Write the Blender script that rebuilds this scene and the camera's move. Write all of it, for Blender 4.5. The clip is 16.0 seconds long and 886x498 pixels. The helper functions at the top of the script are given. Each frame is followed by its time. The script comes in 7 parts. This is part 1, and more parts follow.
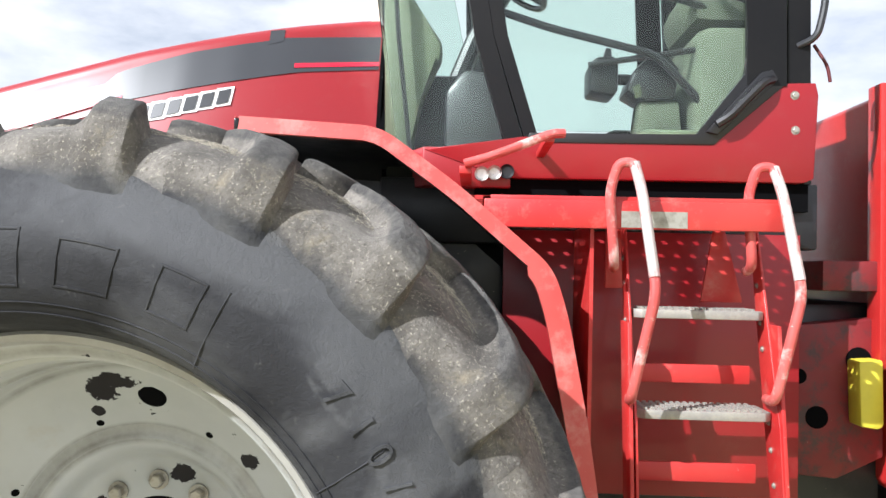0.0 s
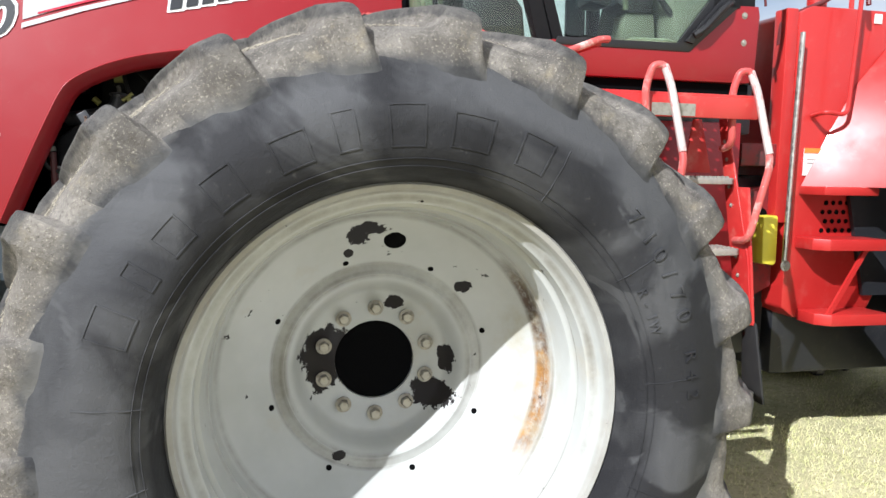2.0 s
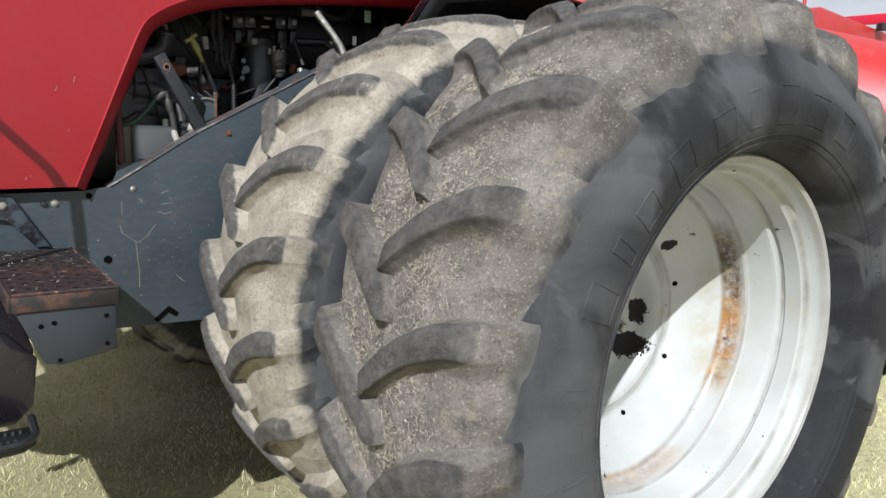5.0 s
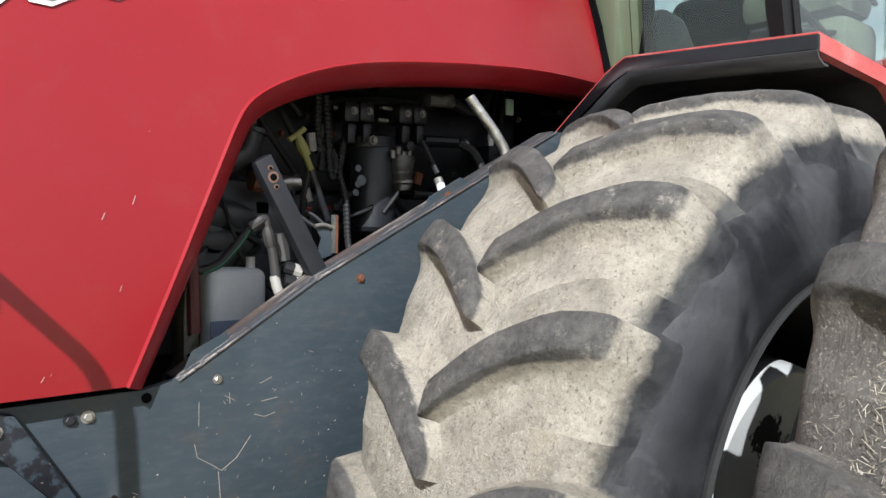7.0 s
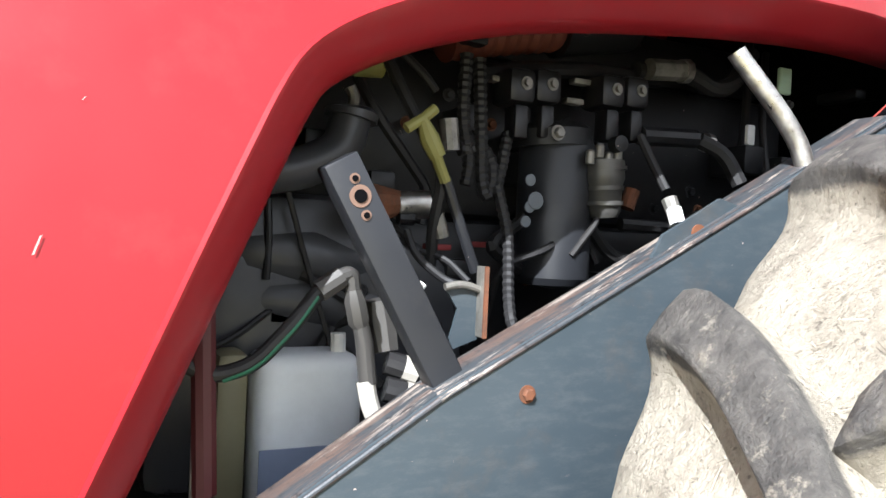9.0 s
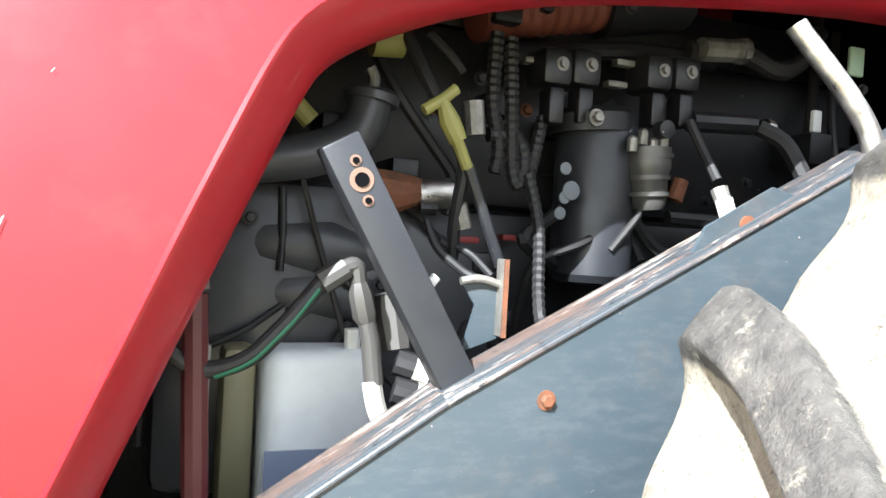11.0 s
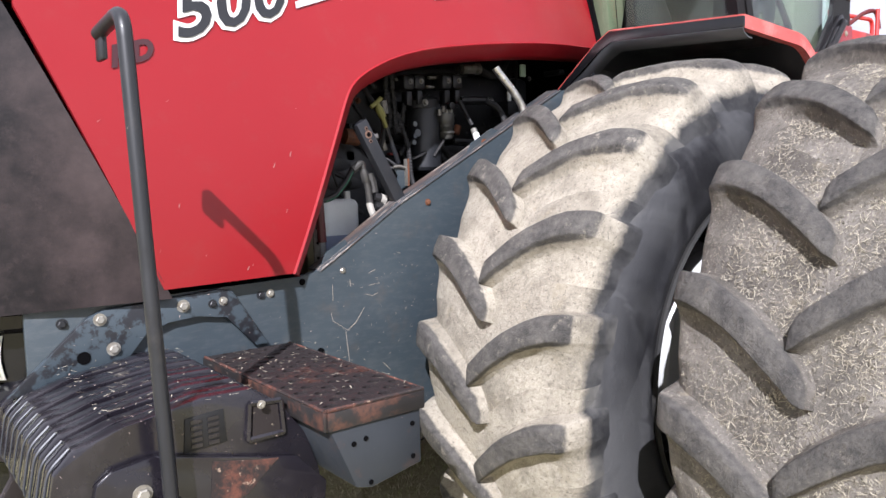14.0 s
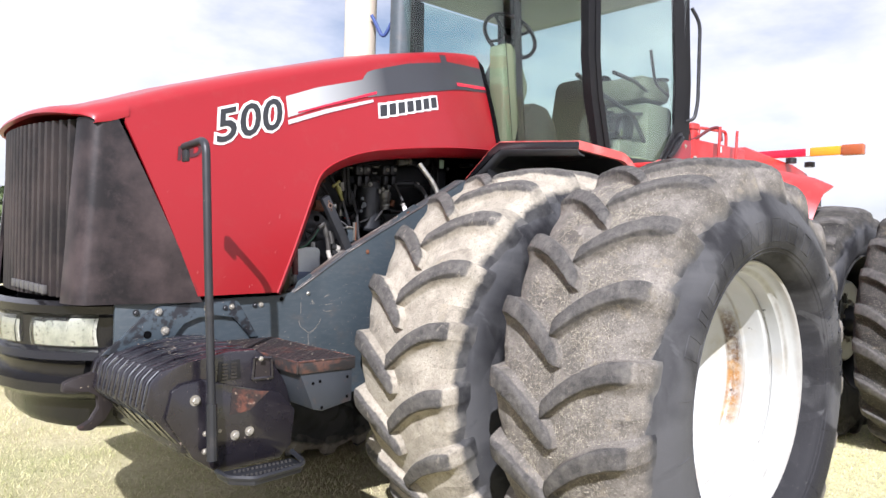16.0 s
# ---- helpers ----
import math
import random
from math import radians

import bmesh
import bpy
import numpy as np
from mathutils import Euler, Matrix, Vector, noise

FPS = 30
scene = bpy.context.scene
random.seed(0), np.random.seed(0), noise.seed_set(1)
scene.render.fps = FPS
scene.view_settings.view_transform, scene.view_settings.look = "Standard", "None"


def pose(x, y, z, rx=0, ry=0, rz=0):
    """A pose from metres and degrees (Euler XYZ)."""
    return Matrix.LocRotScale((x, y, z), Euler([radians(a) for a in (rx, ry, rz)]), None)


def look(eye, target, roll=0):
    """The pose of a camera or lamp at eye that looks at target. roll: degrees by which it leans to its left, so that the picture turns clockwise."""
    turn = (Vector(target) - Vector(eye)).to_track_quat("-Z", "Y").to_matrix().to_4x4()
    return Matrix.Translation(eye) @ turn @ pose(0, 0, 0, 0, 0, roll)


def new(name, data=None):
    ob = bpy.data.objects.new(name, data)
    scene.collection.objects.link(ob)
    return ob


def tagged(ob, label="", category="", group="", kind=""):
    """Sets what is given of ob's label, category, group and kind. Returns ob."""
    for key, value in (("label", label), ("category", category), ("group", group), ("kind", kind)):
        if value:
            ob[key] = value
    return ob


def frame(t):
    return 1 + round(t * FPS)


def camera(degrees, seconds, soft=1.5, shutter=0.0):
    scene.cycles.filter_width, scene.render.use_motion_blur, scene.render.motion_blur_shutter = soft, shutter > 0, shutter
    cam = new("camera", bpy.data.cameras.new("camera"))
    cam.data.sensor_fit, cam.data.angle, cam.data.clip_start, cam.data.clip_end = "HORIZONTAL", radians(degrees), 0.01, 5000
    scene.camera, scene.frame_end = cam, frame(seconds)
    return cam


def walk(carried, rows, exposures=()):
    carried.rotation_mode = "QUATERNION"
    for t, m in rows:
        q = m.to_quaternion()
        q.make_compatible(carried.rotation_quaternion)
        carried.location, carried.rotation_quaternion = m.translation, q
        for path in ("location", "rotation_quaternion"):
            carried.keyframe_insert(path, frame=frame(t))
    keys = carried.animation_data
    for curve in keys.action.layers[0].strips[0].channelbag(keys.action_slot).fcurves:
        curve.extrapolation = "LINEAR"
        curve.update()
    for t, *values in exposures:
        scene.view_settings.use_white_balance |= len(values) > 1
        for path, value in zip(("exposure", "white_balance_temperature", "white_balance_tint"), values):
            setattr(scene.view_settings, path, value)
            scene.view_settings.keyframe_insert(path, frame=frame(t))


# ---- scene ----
cam = camera(61.7, 16.0)
PATH = [
    (0, (0.742, 0.162, 1.647), (0.667, 2.16, 1.704), 1.3),
    (0.5, (0.501, 0.057, 1.637), (0.539, 2.057, 1.617), -0.4),
    (1, (0.239, -0.112, 1.609), (0.465, 1.873, 1.515), 1.0),
    (1.5, (-0.043, -0.279, 1.593), (0.344, 1.676, 1.422), 1.6),
    (2, (-0.359, -0.302, 1.557), (0.131, 1.625, 1.342), 1.0),
    (2.5, (-0.632, -0.302, 1.56), (0.059, 1.557, 1.3), 1.8),
    (3, (-1.011, -0.338, 1.533), (-0.098, 1.413, 1.217), 1.3),
    (3.2, (-1.119, -0.311, 1.533), (-0.149, 1.404, 1.187), 1.9),
    (5.3, (-1.852, 0.525, 1.584), (-0.653, 2.091, 1.256), 1.6),
    (5.5, (-1.862, 0.669, 1.591), (-0.66, 2.243, 1.311), 0.3),
    (6, (-1.847, 0.987, 1.6), (-0.692, 2.608, 1.407), 1.9),
    (6.5, (-1.843, 1.311, 1.598), (-0.653, 2.913, 1.473), 1.4),
    (7, (-1.753, 1.568, 1.609), (-0.491, 3.118, 1.567), 1.2),
    (7.5, (-1.573, 1.816, 1.642), (-0.334, 3.385, 1.675), 1.3),
    (8, (-1.435, 2.012, 1.659), (-0.379, 3.71, 1.691), -0.4),
    (8.5, (-1.354, 2.199, 1.678), (-0.414, 3.964, 1.668), 1.1),
    (10.8, (-1.189, 2.344, 1.678), (-0.486, 4.216, 1.642), 3.1),
    (11, (-1.208, 2.318, 1.67), (-0.504, 4.189, 1.638), 3.2),
    (11.5, (-1.349, 2.224, 1.652), (-0.566, 4.065, 1.673), 1.8),
    (12, (-1.52, 2.061, 1.615), (-0.558, 3.815, 1.589), 1.8),
    (12.5, (-1.664, 1.823, 1.616), (-0.565, 3.492, 1.541), 0.0),
    (13, (-1.854, 1.576, 1.601), (-0.653, 3.169, 1.461), -1.0),
    (13.5, (-2.111, 1.348, 1.566), (-0.842, 2.882, 1.375), -1.8),
    (14, (-2.341, 1.051, 1.586), (-1.092, 2.601, 1.391), -1.2),
    (14.5, (-2.501, 0.769, 1.611), (-1.259, 2.328, 1.445), 1.8),
    (15, (-2.736, 0.52, 1.604), (-1.474, 2.069, 1.518), 0.9),
    (15.5, (-2.932, 0.304, 1.588), (-1.621, 1.811, 1.495), 1.8),
    (16, (-3.041, 0.021, 1.578), (-1.693, 1.498, 1.55), 1.6),
]
walk(cam, [(t, look(eye, target, roll)) for t, eye, target, roll in PATH], [(t, stops, 6000, 11 if t < 9 else 8 if t < 12 else 11 if t < 13 else 18) for t, stops in ((0, 0.84), (0.5, 0.86), (1, 0.94), (1.5, 0.88), (2, 0.62), (2.5, 0.38), (3, 0.31), (5.5, 0.24), (6, 0.44), (6.5, 0.52), (7, 0.52), (7.5, 0.48), (8, 0.6), (8.5, 1.1), (11, 2.34), (11.5, 2.45), (12, 1.78), (12.5, 1.3), (13, 0.88), (13.5, 0.82), (14, 0.8), (15, 0.84), (16, 0.86))])

# world, sun
SUN_DIR = Vector((1.08, 1.0, -1.12)).normalized()      # the way the sunlight travels
world = bpy.data.worlds.new("world")
scene.world = world
world.use_nodes = True
wn, wl = world.node_tree.nodes, world.node_tree.links
wn.clear()
w_out = wn.new("ShaderNodeOutputWorld")
w_bg = wn.new("ShaderNodeBackground")
w_sky = wn.new("ShaderNodeTexSky")
w_sky.sky_type = "NISHITA"
w_sky.sun_disc = False
w_sky.sun_elevation = math.asin(-SUN_DIR.z)
w_sky.sun_rotation = math.atan2(-SUN_DIR.x, -SUN_DIR.y)
w_co = wn.new("ShaderNodeTexCoord")
w_map = wn.new("ShaderNodeMapping")
w_map.inputs["Scale"].default_value = (1.0, 1.0, 2.6)
w_noise = wn.new("ShaderNodeTexNoise")
w_noise.inputs["Scale"].default_value = 2.3
w_noise.inputs["Detail"].default_value = 7.0
w_noise.inputs["Roughness"].default_value = 0.55
w_ramp = wn.new("ShaderNodeValToRGB")
w_ramp.color_ramp.elements[0].position, w_ramp.color_ramp.elements[1].position = 0.24, 0.50
w_mix = wn.new("ShaderNodeMix")
w_mix.data_type = "RGBA"
w_mix.inputs[7].default_value = (9.8, 9.9, 10.1, 1)
wl.new(w_co.outputs["Generated"], w_map.inputs["Vector"])
wl.new(w_map.outputs["Vector"], w_noise.inputs["Vector"])
wl.new(w_noise.outputs["Fac"], w_ramp.inputs["Fac"])
wl.new(w_ramp.outputs["Color"], w_mix.inputs["Factor"])
wl.new(w_sky.outputs["Color"], w_mix.inputs[6])
wl.new(w_mix.outputs[2], w_bg.inputs["Color"])
w_bg.inputs["Strength"].default_value = 0.06
wl.new(w_bg.outputs["Background"], w_out.inputs["Surface"])
sun = new("sun", bpy.data.lights.new("sun", "SUN"))
sun.data.energy, sun.data.angle, sun.data.color = 5.0, radians(0.5), (1.0, 0.985, 0.955)
sun.matrix_world = Matrix.Translation((0, 0, 20)) @ SUN_DIR.to_track_quat("-Z", "Y").to_matrix().to_4x4()

# ---- materials ----
class Mat:
    """A small builder round one node material."""
    def __init__(self, name, rough=0.5, metal=0.0, coat=0.0, spec=0.5):
        self.m = bpy.data.materials.new(name)
        self.m.use_nodes = True
        self.n, self.l = self.m.node_tree.nodes, self.m.node_tree.links
        self.b = self.n["Principled BSDF"]
        self.b.inputs["Roughness"].default_value = rough
        self.b.inputs["Metallic"].default_value = metal
        self.b.inputs["Coat Weight"].default_value = coat
        self.b.inputs["Coat Roughness"].default_value = 0.08
        self.b.inputs["Specular IOR Level"].default_value = spec
        self.co = self.n.new("ShaderNodeTexCoord").outputs["Object"]

    def noise(self, scale, detail=4.0, rough=0.55, stretch=(1, 1, 1), seed=0.0, distort=0.0):
        mp = self.n.new("ShaderNodeMapping")
        mp.inputs["Scale"].default_value = stretch
        mp.inputs["Location"].default_value = (seed * 3.7, seed * 1.9, seed * 2.3)
        self.l.new(self.co, mp.inputs["Vector"])
        t = self.n.new("ShaderNodeTexNoise")
        t.inputs["Scale"].default_value, t.inputs["Detail"].default_value, t.inputs["Roughness"].default_value = scale, detail, rough
        t.inputs["Distortion"].default_value = distort
        self.l.new(mp.outputs["Vector"], t.inputs["Vector"])
        return t.outputs["Fac"]

    def ramp(self, fac, lo, hi, a=0.0, b=1.0):
        r = self.n.new("ShaderNodeMapRange")
        r.inputs["From Min"].default_value, r.inputs["From Max"].default_value = lo, hi
        r.inputs["To Min"].default_value, r.inputs["To Max"].default_value = a, b
        self.l.new(fac, r.inputs["Value"])
        return r.outputs["Result"]

    def math(self, op, a, b):
        k = self.n.new("ShaderNodeMath")
        k.operation = op
        for i, v in enumerate((a, b)):
            if isinstance(v, (int, float)):
                k.inputs[i].default_value = v
            else:
                self.l.new(v, k.inputs[i])
        return k.outputs[0]

    def mix(self, fac, a, b):
        k = self.n.new("ShaderNodeMix")
        k.data_type = "RGBA"
        if isinstance(fac, (int, float)):
            k.inputs["Factor"].default_value = fac
        else:
            self.l.new(fac, k.inputs["Factor"])
        for i, v in ((6, a), (7, b)):
            if isinstance(v, tuple):
                k.inputs[i].default_value = (*v, 1)
            else:
                self.l.new(v, k.inputs[i])
        return k.outputs[2]

    def color(self, c):
        if isinstance(c, tuple):
            self.b.inputs["Base Color"].default_value = (*c, 1)
        else:
            self.l.new(c, self.b.inputs["Base Color"])
        return self

    def rough(self, f):
        self.l.new(f, self.b.inputs["Roughness"])
        return self

    def bump(self, h, strength=0.3, distance=0.004):
        k = self.n.new("ShaderNodeBump")
        k.inputs["Strength"].default_value, k.inputs["Distance"].default_value = strength, distance
        self.l.new(h, k.inputs["Height"])
        self.l.new(k.outputs["Normal"], self.b.inputs["Normal"])
        return self

    def radius(self):
        """Distance from the object's own y axis."""
        s = self.n.new("ShaderNodeSeparateXYZ")
        self.l.new(self.co, s.inputs[0])
        return self.math("SQRT", self.math("ADD", self.math("MULTIPLY", s.outputs[0], s.outputs[0]), self.math("MULTIPLY", s.outputs[2], s.outputs[2])), 0)

    def axis(self, i):
        s = self.n.new("ShaderNodeSeparateXYZ")
        self.l.new(self.co, s.inputs[0])
        return s.outputs[i]

    def scatter(self):
        """Moves the texture's place from object to object."""
        k = self.n.new("ShaderNodeVectorMath")
        k.operation = "MULTIPLY_ADD"
        k.inputs[1].default_value = (31.0, 17.0, 23.0)
        self.l.new(self.random(), k.inputs[0])
        self.l.new(self.co, k.inputs[2])
        self.co = k.outputs[0]

    def random(self):
        return self.n.new("ShaderNodeObjectInfo").outputs["Random"]


def paint(name, base, faded, dust=(0.30, 0.25, 0.2), rough=0.32, coat=0.35, amount=0.25, seed=0, chips=0.74, spot=(0.55, 0.8), scuff=0.0, shine=0.5, uneven=1.0):
    k = Mat(name, rough, 0, coat, shine)
    big = k.ramp(k.noise(1.6, 5, 0.6, seed=seed), 0.35, 0.7)
    c = k.mix(k.math("MULTIPLY", big, 0.8), base, faded)
    spots = k.ramp(k.noise(9, 8, 0.7, seed=seed + 1), spot[0], spot[1], 0, amount)
    c = k.mix(spots, c, dust)
    if scuff:                    # fine dusty rubbing, in drawn-out streaks
        c = k.mix(k.ramp(k.noise(34, 9, 0.8, (0.5, 1, 1.6), seed + 5), 0.48, 0.72, 0, scuff), c, (0.25, 0.245, 0.23))
    chip = k.ramp(k.noise(95, 4, 0.6, seed=seed + 2), chips, chips + 0.02)
    c = k.mix(chip, c, (0.62, 0.48, 0.42))
    k.color(c).rough(k.ramp(k.noise(7, 6, 0.6, seed=seed + 3), 0.3, 0.75, rough - 0.08 * uneven, rough + 0.22 * uneven))
    k.bump(k.noise(260, 2, 0.5), 0.03, 0.001)
    return k.m


RED = paint("red_paint", (0.255, 0.006, 0.0105), (0.268, 0.008, 0.0125), rough=0.38, coat=0.14, shine=0.5, amount=0.06, chips=0.80, uneven=0.25)
RED_WORN = paint("worn_red_paint", (0.44, 0.012, 0.014), (0.52, 0.05, 0.04), (0.55, 0.30, 0.24), rough=0.42, coat=0.15, amount=0.5, seed=4, chips=0.72)
RAIL_BARE = paint("rubbed_bare_rail", (0.44, 0.38, 0.35), (0.56, 0.52, 0.49), (0.48, 0.10, 0.08), rough=0.35, coat=0.1, amount=0.9, seed=24, chips=0.7, spot=(0.52, 0.66))
RAIL_WORN = paint("rubbed_rail_paint", (0.48, 0.04, 0.04), (0.56, 0.14, 0.12), (0.72, 0.55, 0.49), rough=0.4, coat=0.1, amount=0.8, seed=21, chips=0.68, spot=(0.52, 0.64))
BLUEGREY = paint("blue_grey_paint", (0.036, 0.049, 0.059), (0.054, 0.070, 0.081), (0.085, 0.068, 0.055), rough=0.4, coat=0.12, amount=0.6, seed=7, chips=0.735, scuff=0.13)
BLUEGREY_WORN = paint("blue_grey_paint_worn_black", (0.036, 0.050, 0.061), (0.060, 0.078, 0.091), (0.012, 0.012, 0.015), rough=0.4, coat=0.12, amount=0.95, seed=27, chips=0.70, spot=(0.50, 0.54))
RUSTED_BOX = paint("blue_grey_paint_rust_stained", (0.021, 0.025, 0.031), (0.034, 0.040, 0.048), (0.085, 0.043, 0.030), rough=0.5, coat=0.0, amount=0.8, seed=33, chips=0.71, spot=(0.54, 0.70))
DARK_RUSTED = paint("blackened_steel_with_rust", (0.014, 0.0125, 0.0125), (0.026, 0.023, 0.023), (0.10, 0.043, 0.028), rough=0.55, coat=0.0, amount=0.85, seed=39, chips=0.74, spot=(0.50, 0.60))
REAR_RED = paint("rear_red_paint", (0.40, 0.016, 0.015), (0.45, 0.032, 0.027), (0.60, 0.36, 0.30), rough=0.36, coat=0.2, amount=0.14, seed=61, chips=0.76, uneven=0.5)
# red with black blotches, darkened to carry the shade under the platform
SHADED_GRIMY_RED = paint("grimy_red_paint", (0.16, 0.010, 0.013), (0.22, 0.025, 0.025), (0.035, 0.03, 0.03), rough=0.5, coat=0.0, amount=0.8, seed=35, chips=0.74, spot=(0.48, 0.62))
BLACK_PAINT = paint("black_paint", (0.010, 0.011, 0.014), (0.022, 0.023, 0.026), (0.12, 0.1, 0.085), rough=0.38, coat=0.1, amount=0.3, seed=9, chips=0.73)
ENGINE = paint("greasy_engine_paint", (0.006, 0.0062, 0.007), (0.015, 0.0155, 0.017), (0.048, 0.042, 0.036), rough=0.45, coat=0.0, amount=0.5, seed=12, chips=0.73)
WEIGHT = paint("dusty_weight_paint", (0.008, 0.0068, 0.0098), (0.018, 0.0158, 0.021), (0.12, 0.105, 0.11), rough=0.24, coat=0.5, amount=0.2, seed=15, chips=0.70)
CASE_GREY = paint("rubbed_casing_paint", (0.030, 0.031, 0.035), (0.088, 0.091, 0.098), (0.07, 0.06, 0.05), rough=0.34, coat=0.1, amount=0.4, seed=17, chips=0.80)
STRUT_GREY = paint("dark_strut_paint", (0.015, 0.016, 0.019), (0.026, 0.028, 0.032), (0.08, 0.07, 0.06), rough=0.38, coat=0.1, amount=0.3, seed=18, chips=0.74)
CREAM = paint("cream_paint", (0.62, 0.55, 0.44), (0.52, 0.46, 0.38), (0.3, 0.2, 0.12), rough=0.5, coat=0.0, amount=0.35, seed=13, chips=0.8)


def plastic(name, base, dust, rough=0.55, seed=0, grain=220, amount=0.6, shine=0.5):
    k = Mat(name, rough, spec=shine)
    c = k.mix(k.ramp(k.noise(3, 7, 0.65, seed=seed), 0.4, 0.75, 0, amount), base, dust)
    c = k.mix(k.ramp(k.noise(30, 6, 0.7, seed=seed + 1), 0.55, 0.85, 0, 0.5), c, dust)
    k.color(c).bump(k.noise(grain, 3, 0.6), 0.15, 0.002)
    return k.m


BLACK_PLASTIC = plastic("black_plastic", (0.009, 0.009, 0.0105), (0.024, 0.022, 0.021), 0.38)
GRILLE_PLASTIC = plastic("dusty_grille_plastic", (0.011, 0.0092, 0.0100), (0.070, 0.051, 0.050), 0.42, 3, 160, 1.0, 0.3)
GLOSS_BLACK = plastic("glossy_black_plastic", (0.006, 0.006, 0.0075), (0.018, 0.0165, 0.016), 0.2, 11, 300, 0.5)
SLAT_PLASTIC = plastic("dusty_slat_plastic", (0.011, 0.0095, 0.010), (0.062, 0.046, 0.041), 0.5, 5, 160, 0.75)
CAB_TRIM = plastic("sage_cab_trim", (0.080, 0.095, 0.054), (0.106, 0.118, 0.070), 0.7, 6, 200)
OLIVE_TRIM = plastic("olive_cushion", (0.060, 0.069, 0.045), (0.085, 0.094, 0.062), 0.85, 7, 300)
CLOTH = plastic("dark_seat_cloth", (0.016, 0.018, 0.016), (0.034, 0.036, 0.031), 0.9, 8, 400)
HOSE = plastic("rubber_hose", (0.009, 0.009, 0.010), (0.032, 0.029, 0.026), 0.6, 9, 500)


def metal(name, base, worn, rough=0.4, seed=0, m=1.0):
    k = Mat(name, rough, m)
    k.color(k.mix(k.ramp(k.noise(24, 6, 0.7, seed=seed), 0.45, 0.7), base, worn))
    k.rough(k.ramp(k.noise(60, 4, 0.6, seed=seed + 1), 0.3, 0.7, rough - 0.1, rough + 0.2)).bump(k.noise(180, 3), 0.1, 0.001)
    return k.m


STEEL = metal("bright_steel", (0.62, 0.60, 0.56), (0.40, 0.37, 0.33), 0.35, 1)
ZINC = metal("dull_zinc", (0.42, 0.40, 0.35), (0.24, 0.215, 0.175), 0.5, 2, 0.7)
TREAD_STEEL = metal("dusty_step_metal", (0.33, 0.31, 0.28), (0.42, 0.39, 0.33), 0.6, 3, 0.5)
GRIMY_ZINC = metal("grimy_zinc", (0.26, 0.25, 0.225), (0.11, 0.10, 0.085), 0.5, 8, 0.7)
RUST = metal("rust", (0.16, 0.06, 0.028), (0.075, 0.04, 0.025), 0.8, 4, 0.1)


def rusty_tread():
    k = Mat("rusty_tread_plate", 0.6, 0.2)
    c = k.mix(k.ramp(k.noise(6, 7, 0.7), 0.55, 0.74), (0.022, 0.017, 0.017), (0.13, 0.045, 0.028))
    c = k.mix(k.ramp(k.noise(80, 3, 0.6, seed=2), 0.68, 0.74), c, (0.45, 0.38, 0.28))
    k.color(c).bump(k.noise(90, 5, 0.7), 0.4, 0.003)
    return k.m


RUSTY = rusty_tread()


def rust_edge():
    k = Mat("flaking_rust_edge", 0.7, 0.1)
    c = k.mix(k.ramp(k.noise(14, 7, 0.75, seed=4), 0.47, 0.62), (0.024, 0.018, 0.017), (0.14, 0.052, 0.034))
    c = k.mix(k.ramp(k.noise(60, 4, 0.7, seed=7), 0.62, 0.70), c, (0.42, 0.30, 0.22))
    k.color(c).bump(k.noise(80, 5, 0.7), 0.5, 0.003)
    return k.m


RUST_EDGE = rust_edge()


